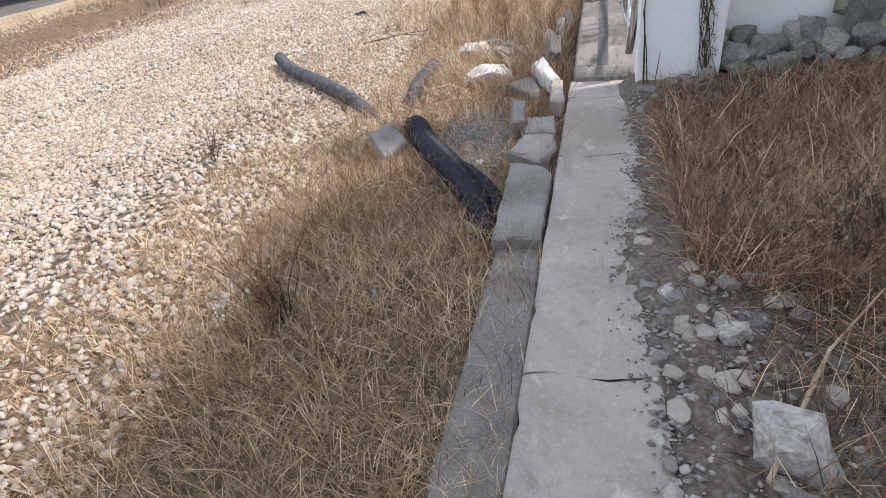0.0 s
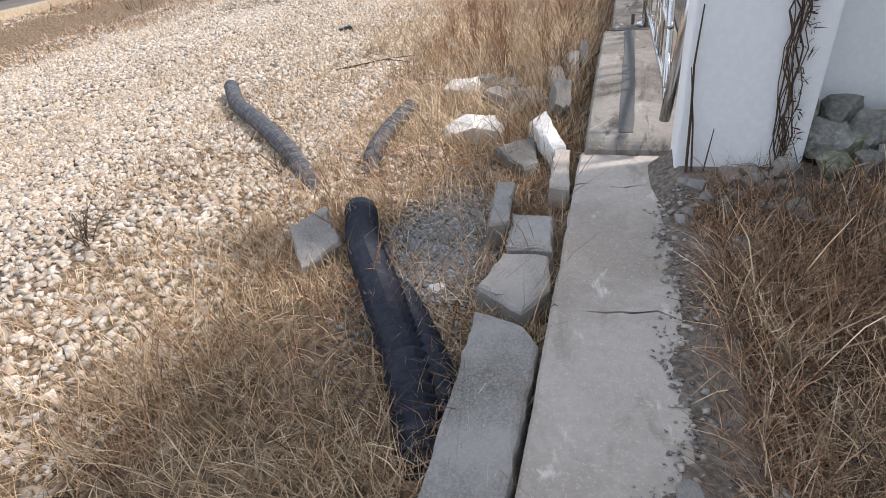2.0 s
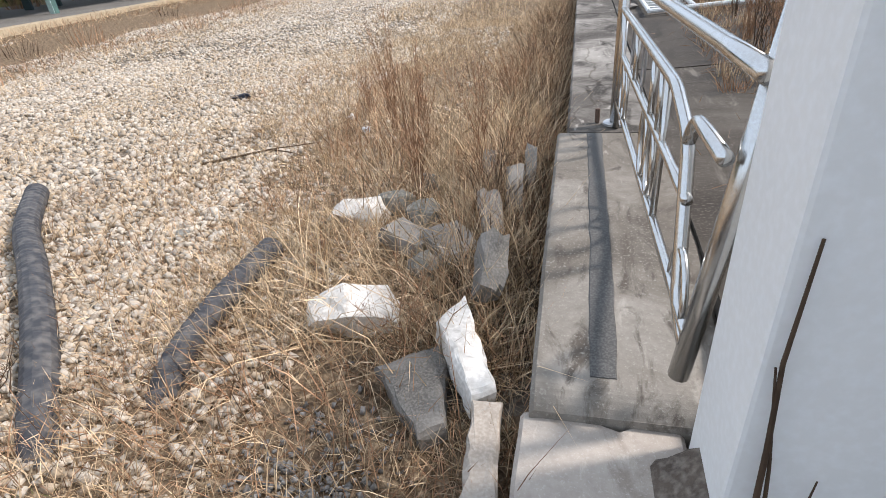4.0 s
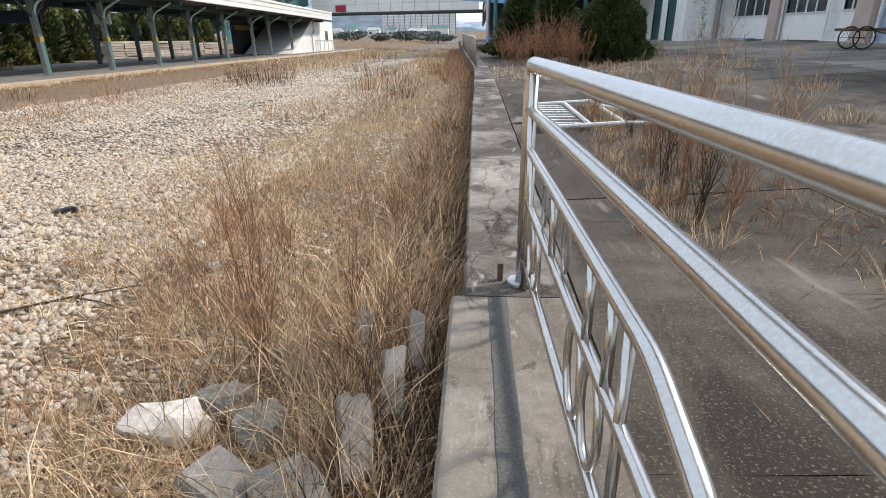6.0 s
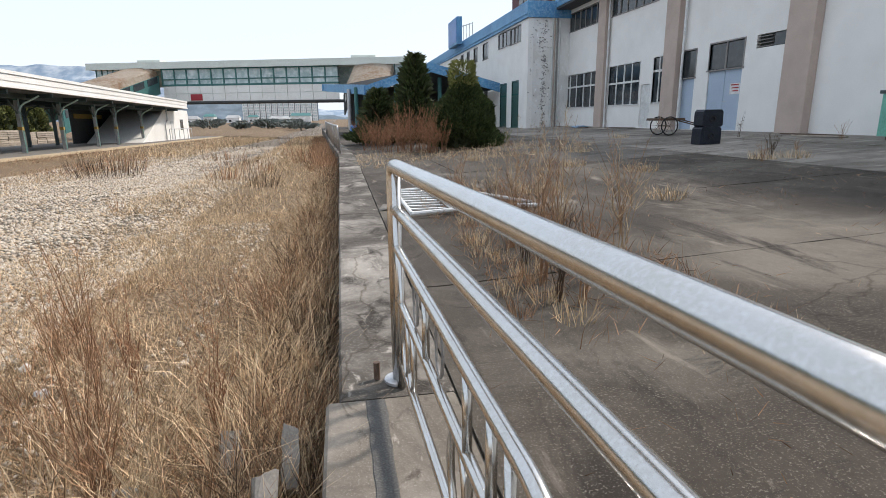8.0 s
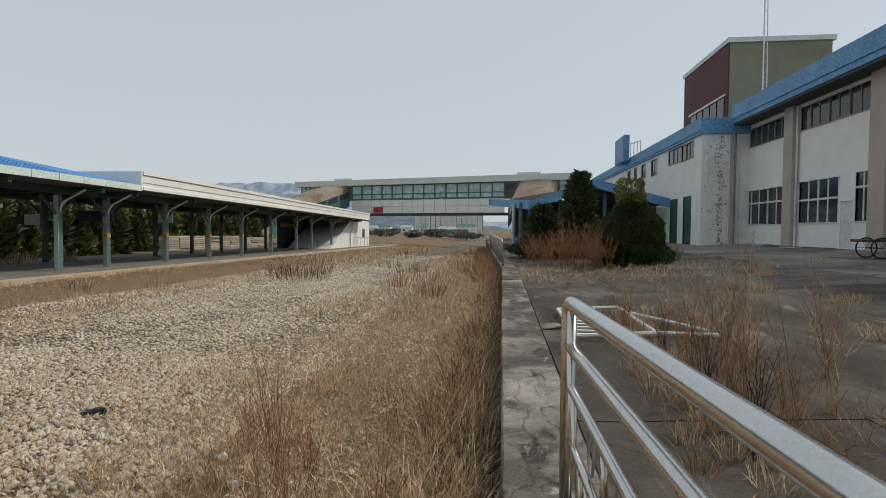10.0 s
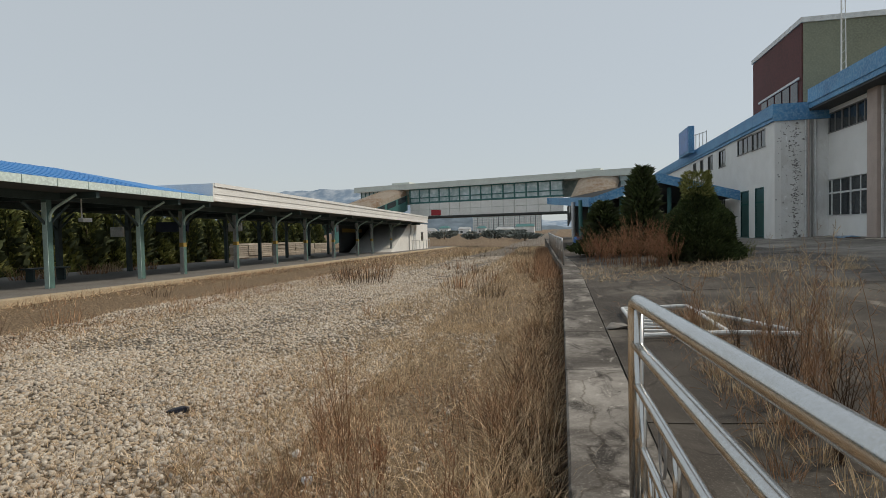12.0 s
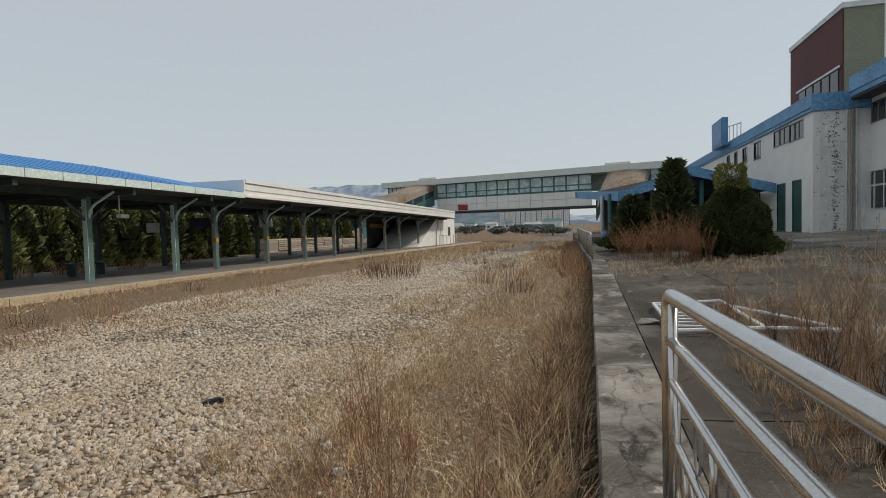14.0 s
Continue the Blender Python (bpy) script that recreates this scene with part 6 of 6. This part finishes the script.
def weed(x, y, z, h, stems, label, material="straw_red", spread=0.25, twigs=7, seed=0, thick=0.004, group="dead weeds", name="dead_weed", category="weed", root=0.03):
    """A dead branching weed: thin curved stems, each with side twigs."""
    r = random.Random(seed)
    t = thing(name, label, category, group, (x, y, z))
    for s in range(stems):
        a = r.uniform(0, math.tau)
        lean = r.uniform(0.1, 1.0) * spread
        hh = h * r.uniform(0.55, 1.1)
        bm = bmesh.new()
        rx, ry = r.uniform(-root, root), r.uniform(-root, root)
        pts = [Vector((rx, ry, -0.02))]
        for k in range(1, 6):
            f = k / 5
            pts.append(Vector((rx + math.cos(a) * lean * f ** 1.4 + r.uniform(-1, 1) * 0.015, ry + math.sin(a) * lean * f ** 1.4 + r.uniform(-1, 1) * 0.015, hh * f)))
        tube(bm, pts, [thick * (1.15 - 0.85 * k / 5) for k in range(6)], 4)
        for k in range(twigs):
            f = r.uniform(0.25, 0.95)
            i = min(4, int(f * 5))
            p = pts[i].lerp(pts[i + 1], f * 5 - i)
            b = r.uniform(0, math.tau)
            l = h * r.uniform(0.1, 0.3) * (1.2 - f)
            q = p + Vector((math.cos(b) * 0.55, math.sin(b) * 0.55, 0.75)) * l
            tube(bm, [p, p.lerp(q, 0.5) + Vector((0, 0, -0.1 * l)), q], [thick * 0.55, thick * 0.4, thick * 0.2], 3)
            for _ in range(2):
                g = r.uniform(0, math.tau)
                e = p.lerp(q, r.uniform(0.4, 0.9))
                tube(bm, [e, e + Vector((math.cos(g), math.sin(g), 0.9)) * l * 0.35], [thick * 0.35, thick * 0.15], 3)
        part("stem", bm, material, t)
    return t


# tangled weeds on the bank
for k in range(26):
    r = random.Random(1200 + k)
    x, y = r.uniform(0.75, 2.0), r.uniform(2.6, 5.3)
    weed(x, y, gz(x, y), r.uniform(0.22, 0.4), 9, "tangled dead brown weed on the soil bank", ("straw_red", "stem_dark", "straw")[k % 3], 0.3, 8, 1240 + k, 0.0026, "bank weeds")
# reddish bushes in the trackbed
for k, (x, y, h, n, m) in enumerate(((-1.5, 9.45, 0.95, 22, "straw_red"), (-1.15, 9.1, 0.7, 12, "shrub_red"), (-1.9, 9.9, 0.6, 16, "straw_red"), (-0.90, 8.0, 1.0, 26, "straw_red"), (-0.6, 8.7, 0.75, 10, "shrub_red"), (-1.1, 8.55, 0.65, 16, "straw"), (-2.6, 9.2, 0.4, 12, "straw"), (-1.30, 3.02, 0.55, 30, "straw_red"), (-1.25, 3.06, 0.42, 12, "stem_dark"), (-0.55, 10.3, 0.55, 18, "straw_red"), (-0.45, 11.4, 0.5, 16, "stem_dark"), (-2.9, 4.9, 0.3, 8, "stem_dark"), (-0.85, 4.62, 0.35, 8, "straw_red"), (-1.2, 5.15, 0.4, 8, "straw_red"), (-2.1, 5.9, 0.25, 8, "stem_dark"), (-0.7, 7.9, 0.7, 14, "straw"))):
    weed(x, y, gz(x, y), h, n, "dead reddish-brown branching weed in the trackbed" if m.endswith("red") else "dead branching weed in the trackbed", m, 0.28, 8, 400 + k, 0.0032)
for k in range(26):
    r = random.Random(600 + k)
    x, y = -0.12 - r.uniform(0, 0.45), 6.5 + 0.62 * k + r.uniform(-0.3, 0.3)
    weed(x, y, gz(x, y), r.uniform(0.4, 0.7), 9, "dry brown weed growing against the platform face", ("straw_red", "straw", "stem_dark")[k % 3], 0.3, 7, 640 + k, 0.003, "weeds along the platform face")
# weeds in the platform joints
for k, (x, y, h, n) in enumerate(((1.55, 9.25, 0.75, 12), (1.68, 9.15, 0.65, 9), (1.6, 9.7, 0.85, 12), (1.62, 10.2, 0.8, 10), (1.7, 10.8, 0.9, 12), (1.78, 11.3, 0.7, 8), (1.85, 12.1, 0.55, 8), (1.95, 10.3, 0.7, 8), (1.7, 13.3, 0.45, 7), (8.45, 15.4, 0.55, 10), (8.0, 15.1, 0.4, 8), (9.2, 15.6, 0.4, 6), (11.8, 20.6, 0.7, 5), (12.3, 17.6, 0.5, 6))):
    weed(x, y, plat(x), h, n, "tall dead branching weed in a platform joint", "straw_red" if k % 3 else "stem_dark", 0.2, 8, 700 + k, 0.0034, "weeds in the platform joints")
for k in range(30):
    r = random.Random(800 + k)
    x, y = 1.35 + r.uniform(-0.2, 0.35) + 0.02 * k, 8.9 + 0.19 * k
    tuft("dry_tuft", x, y, plat(x) - 0.005, 60, 0.12, r.uniform(0.1, 0.22), 0.0025, ("straw", "straw_red", "straw")[k % 3], "dry grass tuft in a platform joint", 0.7)
for k, (x, y) in enumerate(((8.3, 15.4), (8.8, 15.2), (2.2, 8.2), (3.0, 14.0), (5.0, 17.0), (6.5, 20.0), (7.5, 22.0), (3.6, 20.0), (9.8, 24.0), (4.4, 12.5), (5.6, 15.2))):
    tuft("dry_tuft", x, y, plat(x) - 0.005, 110, 0.28, 0.2, 0.004, "straw", "low dry grass tuft on the platform", 0.9)
for k, (x, y, h, n) in enumerate(((2.1, 11.1, 1.25, 9), (2.25, 12.5, 1.2, 9), (2.1, 10.6, 1.3, 8), (1.75, 10.3, 1.0, 8), (2.5, 11.6, 1.3, 7), (2.4, 10.0, 1.2, 7), (2.7, 12.8, 1.0, 7), (1.95, 9.6, 1.05, 7), (1.7, 13.4, 0.75, 14), (1.85, 13.0, 0.6, 10), (2.35, 13.6, 0.8, 8), (2.9, 10.9, 1.15, 6))):
    weed(x, y, plat(x), h, n, "tall pale dead stalks growing from a platform joint", ("straw_red", "straw", "straw", "straw_red")[k % 4], 0.4, 9, 760 + k, 0.0036, "tall stalks on the platform")
# dry stalks blown over the platform, thickest by the joints
lx, ly = patch(2600, 0.7, 9.0, 7.0, 30.0, 0.35, 0.6, 61)
stuff(blades("straw_litter", np.stack([lx, ly, [plat(a) + 0.012 for a in lx]], 1), 0.09, 0.002, "straw_red", 0.1, 0.0, way=np.stack([rng.normal(0, 1, len(lx)), rng.normal(0, 1, len(lx)), np.full(len(lx), 0.08)], 1)), "dry stalks scattered over the platform", "straw")
lx, ly = patch(2200, 1.2, 2.8, 8.5, 15.0, 0.5, 1.2, 62)
stuff(blades("dry_grass", np.stack([lx, ly, [plat(a) for a in lx]], 1), 0.16, 0.0025, "straw_red", 0.8, 0.5), "low russet grass along the platform joint", "grass")
lx, ly = patch(1800, 0.6, 7.0, 20.0, 25.5, 0.4, 0.8, 63)
stuff(blades("dry_grass", np.stack([lx, ly, [plat(a) for a in lx]], 1), 0.2, 0.005, "straw", 0.9, 0.5), "low dry grass in front of the shrubs", "grass")
# stubble of dead reeds across the trackbed
for k, (x, y, n, s, h) in enumerate(((-6.9, 24.2, 260, 1.0, 0.55), (-7.6, 26.5, 260, 1.0, 0.55), (-3.1, 22.3, 160, 0.45, 0.6), (-1.9, 20.2, 160, 0.45, 0.6), (-2.6, 24.5, 120, 0.5, 0.5), (-10.2, 15.2, 150, 0.4, 0.45), (-10.5, 13.8, 120, 0.35, 0.4), (-8.7, 17.0, 90, 0.3, 0.35), (-9.8, 20.5, 120, 0.4, 0.45), (-11.0, 19.0, 110, 0.3, 0.4), (-1.2, 29.0, 150, 0.7, 0.7), (-1.6, 34.0, 150, 0.9, 0.7), (-3.8, 29.0, 140, 0.6, 0.5), (-5.2, 33.0, 160, 1.0, 0.6), (-3.9, 16.5, 40, 0.1, 0.35), (-9.0, 28.0, 150, 0.7, 0.5), (-9.6, 33.0, 150, 0.9, 0.6), (-11.6, 13.2, 120, 0.4, 0.5), (-6.0, 45.0, 150, 1.4, 0.8), (-9.0, 50.0, 150, 1.6, 0.8), (-3.0, 48.0, 150, 1.4, 0.9))):
    tuft("reed_clump", x, y, gz(x, y) - 0.02, int(n * 0.4), s, h * 1.15, 0.005 if y < 22 else 0.009, "straw_red" if k % 3 else "stem_dark", "clump of dead brown reeds in the trackbed", 0.18, "reeds", "reed clumps")
# ballast
def ballast(n, x0, x1, y0, y1, s0, s1, seed, build=stones, clump=0.75):
    x, y = patch(n, x0, x1, y0, y1, clump, 0.8, seed, 0.16)
    return stuff(build("ballast", on_ground(x, y, 0.008), rng.uniform(s0, s1, len(x)), "gravel"), "loose pale crushed ballast stones", "ballast")


ballast(40000, -8.6, -2.2, 3.0, 13.0, 0.022, 0.046, 51)
ballast(15000, -5.4, -1.6, 1.0, 8.0, 0.016, 0.038, 52)
ballast(5000, -2.5, -1.0, 5.6, 15.0, 0.016, 0.04, 57, chips, 0.4)
ballast(36000, -11.6, -2.4, 13.0, 26.0, 0.028, 0.052, 53, chips)
ballast(9000, -12.4, -8.0, 6.0, 14.0, 0.022, 0.046, 56, chips)
ballast(14000, -11.0, -2.6, 26.0, 48.0, 0.04, 0.07, 55, chips)
n = 5200
px_, py_ = -0.68 + rng.normal(0, 0.17, n), 5.12 + rng.normal(0, 0.34, n)
in_ = (px_ < -0.36) & (px_ > -1.15)
stuff(stones("grit", on_ground(px_[in_], py_[in_], 0.012), rng.uniform(0.008, 0.022, in_.sum()), "grit"), "dark grey grit between pipe and slabs", "grit")

# ---- trees and shrubs ----
def crown_blades(name, centre, size, n, length, width, material, parent, shape, seed=0, ragged=0.42):
    """Sprays of small leaves set over and inside an uneven crown; shape gives the radius for a height of 0 to 1."""
    h, a = rng.uniform(0, 1, n), rng.uniform(0, math.tau, n)
    rad = np.array([shape(k) for k in h])
    lump = np.array([noise.noise(Vector((math.cos(b) * 1.6, math.sin(b) * 1.6, k * 4.5 + seed))) for b, k in zip(a, h)])
    depth = rng.uniform(0.55, 1.0, n) ** 0.5
    rr_ = rad * depth * (1 + ragged * lump)
    base = np.stack([centre[0] + size[0] * rr_ * np.cos(a), centre[1] + size[0] * rr_ * np.sin(a), centre[2] + size[1] * h], 1)
    out = np.stack([np.cos(a), np.sin(a), 0.55 * np.ones(n)], 1) * 0.9
    return blades(name, base, length, width, material, 1.2, 0.4, way=out, parent=parent)


def conifer(x, y, z, w, h, n, label, lean=0.0, size=0.14, material="conifer", ragged=0.42):
    t = thing("conifer", label, "tree", "", (0, 0, 0))
    part("trunk", tube(bmesh.new(), [(x, y, z - 0.1), (x + 0.03, y, z + h * 0.5), (x + lean, y, z + h * 0.9)], [0.09, 0.06, 0.015], 8), "bark", t)
    for k in range(14):
        a, f = k * 2.4, 0.08 + 0.06 * k
        part("limb", tube(bmesh.new(), [(x, y, z + h * f), (x + math.cos(a) * w * 0.8 * (1 - f), y + math.sin(a) * w * 0.8 * (1 - f), z + h * (f + 0.05))], [0.025, 0.008], 5), "bark", t)
    crown_blades("crown", (x, y, z + 0.05), (w, h), n, size, size * 0.16, material, t, lambda k: (1.0 - 0.22 * (1 - k) ** 8) * (1 - k ** 1.15) ** 0.72 + 0.04, x, ragged)
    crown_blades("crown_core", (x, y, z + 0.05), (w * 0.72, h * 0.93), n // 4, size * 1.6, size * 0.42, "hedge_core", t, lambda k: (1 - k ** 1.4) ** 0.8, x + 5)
    return t


conifer(4.5, 25.5, plat(4.4), 1.5, 2.35, 34000, "broad dark green conifer bush on the platform")
tip = thing("shrub_top", "yellow-green leafy shoot rising from a conifer", "shrub")
crown_blades("crown", (4.45, 25.4, 2.0), (0.5, 1.15), 2400, 0.13, 0.02, "hedge", tip, lambda k: 0.55 + 0.45 * math.sin(k * 3.0), 3)
part("trunk", tube(bmesh.new(), [(4.55, 25.45, 0.2), (4.6, 25.4, 2.9)], [0.04, 0.012], 6), "bark", tip)
conifer(3.5, 31.0, plat(3.3), 1.0, 3.7, 3600, "tall ragged dark conifer behind a bush", 0.15, 0.34, ragged=0.95)
conifer(2.0, 33.0, plat(2), 1.2, 2.4, 4500, "low dark conifer near the passage roof", 0.0, 0.32, ragged=0.95)


for k, (x, y, w, h) in enumerate(((2.6, 24.2, 0.75, 1.6), (3.2, 24.0, 0.5, 1.2), (2.9, 24.7, 0.7, 1.5), (1.9, 25.2, 0.7, 1.4), (2.4, 26.5, 0.9, 1.75), (1.4, 28.0, 0.6, 1.2), (1.8, 30.5, 0.8, 1.4), (5.9, 25.6, 0.4, 0.6), (1.3, 33.5, 0.6, 1.3))):
    weed(x, y, plat(x), h, 28, "tangled red-brown leafless shrub on the platform" if k != 7 else "small half-green shrub beside a conifer", "shrub_red" if k != 7 else "hedge", w, 14, 860 + k, 0.0075, "dry shrubs", "dry_shrub", "shrub", w * 0.7)


def cypress(seed, h, w):
    t = thing("cypress", "dense yellow-green cypress in a boundary row behind the platform", "tree", "boundary trees", (0, 0, 0))
    part("trunk", tube(bmesh.new(), [(0, 0, -0.1), (0, 0, h * 0.5), (0.05, 0, h * 0.92)], [0.1, 0.07, 0.02], 7), "bark", t)
    crown_blades("crown", (0, 0, 0.15), (w, h), 2500, 0.27, 0.062, "hedge", t, lambda k: (0.75 + 0.25 * math.sin(k * 5 + seed)) * (1 - k ** 2.2) ** 0.7 + 0.05, seed)
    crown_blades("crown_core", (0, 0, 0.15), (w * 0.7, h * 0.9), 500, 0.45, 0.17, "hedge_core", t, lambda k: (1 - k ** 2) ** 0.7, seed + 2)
    return t


kinds = [cypress(1, 3.3, 1.0), cypress(2, 2.9, 0.95), cypress(3, 3.6, 1.1)]
slot = 0
for row, (off, gap) in enumerate(((-9.6, 1.35), (-11.2, 1.7))):
    s = -16.0
    while s < 46:
        p = cp(s, off - (2.2 if s > 20 else 0) + random.uniform(-0.3, 0.3), -0.35)
        m = Matrix.LocRotScale(p, Euler((0, 0, random.uniform(0, 6.28))), None)
        if slot < 3:
            kinds[slot].matrix_basis = m
        else:
            copy_thing(kinds[slot % 3], m)
        slot += 1
        s += gap * random.uniform(0.85, 1.15)
tuft("purple_flowers", *cp(-1.4, -6.0, 0.0), 160, 0.25, 0.14, 0.02, "purple", "small patch of purple flowers beside the far platform", 0.7, "flowers", "flowers")
for k in range(10):
    s = -4 + 1.5 * k
    tuft("reed_clump", *cp(s, -5.2 + 0.5 * (k % 2), -0.02), 130, 0.5, 0.5, 0.01, "straw_red" if k % 2 else "straw", "dead reeds growing on the far platform", 0.3, "reeds", "reed clumps")

# ---- distance ----
apt = thing("apartment_block", "long white apartment block on the skyline", "apartment building", kind="structure")
for k in range(13):
    x = -95 + 5.7 * k
    part("wall", boxed(x, x + 5.0, 600, 612, -3, 26.0 + (0.8 if k % 3 else 0)), "apt", apt)
    part("stair_strip", boxed(x + 5.0, x + 5.7, 601.5, 612, -3, 25.5), "hill_near", apt)
    for j in range(9):
        part("window", boxed(x + 0.7, x + 2.0, 599.85, 599.99, 0.2 + 2.8 * j, 1.6 + 2.8 * j), "glass_sky", apt)
        part("window", boxed(x + 2.9, x + 4.3, 599.85, 599.99, 0.2 + 2.8 * j, 1.6 + 2.8 * j), "glass_sky", apt)


def ridge(name, x0, x1, y, heights, material, label, amp):
    bm = bmesh.new()
    n, rows_ = 90, []
    for j in range(7):
        row = []
        for i in range(n + 1):
            f = i / n * (len(heights) - 1)
            a = min(int(f), len(heights) - 2)
            h = heights[a] + (heights[a + 1] - heights[a]) * smooth01(0, 1, f - a)
            x = x0 + (x1 - x0) * i / n
            k = j / 6
            row.append(bm.verts.new((x, y + (y * 0.12) * k, (h + amp * noise.fractal(Vector((x / (amp * 8), j * 0.7, y * 0.01)), 1.0, 2.0, 4)) * k ** 0.8 - 5)))
        rows_.append(row)
    for a, b in zip(rows_, rows_[1:]):
        for i in range(n):
            bm.faces.new((a[i], a[i + 1], b[i + 1], b[i]))
    return tagged(part(name, bm, material), label, "hill", kind="structure")


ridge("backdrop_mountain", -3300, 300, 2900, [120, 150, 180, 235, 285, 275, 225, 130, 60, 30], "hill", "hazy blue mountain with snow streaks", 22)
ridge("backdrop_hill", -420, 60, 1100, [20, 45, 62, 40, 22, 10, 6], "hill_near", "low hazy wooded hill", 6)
# foliage colour paled and greyed to carry the haze of distance
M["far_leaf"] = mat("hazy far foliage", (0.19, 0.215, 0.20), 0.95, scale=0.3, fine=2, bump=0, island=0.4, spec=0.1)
for k in range(26):
    r = random.Random(900 + k)
    y = r.uniform(130, 420)
    f = r.uniform(-0.34, -0.06)
    x, w, h = f * y, r.uniform(1.2, 4.0), r.uniform(0.7, 1.9)
    t = thing("far_tree", "dark leafy tree in the distance", "tree", "distant trees")
    part("trunk", tube(bmesh.new(), [(x, y, -1.6), (x, y, h * 0.5)], [0.25, 0.1], 6), "bark", t)
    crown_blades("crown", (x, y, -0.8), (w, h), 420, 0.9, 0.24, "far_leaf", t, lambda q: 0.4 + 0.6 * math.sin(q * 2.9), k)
for k in range(9):
    r = random.Random(950 + k)
    y = r.uniform(300, 440)
    x = (-0.36 + 0.035 * k) * y
    w, h = r.uniform(5, 12), r.uniform(2.5, 4.6)
    hse = thing("far_house", "pale low house in the distance", "house", "distant houses", kind="structure")
    part("wall", boxed(x, x + w, y, y + 8, -1.6, h - 1.6), "apt", hse)
    part("roof", hull([(x - 0.4, y - 0.4, h - 1.6), (x + w + 0.4, y - 0.4, h - 1.6), (x - 0.4, y + 8.4, h - 1.6), (x + w + 0.4, y + 8.4, h - 1.6), (x + 0.5, y + 4, h), (x + w - 0.5, y + 4, h)]), "far_roof" if k % 2 else "teal", hse)
    part("window", boxed(x + w * 0.2, x + w * 0.4, y - 0.06, y - 0.01, -0.4, 0.9), "glass", hse)
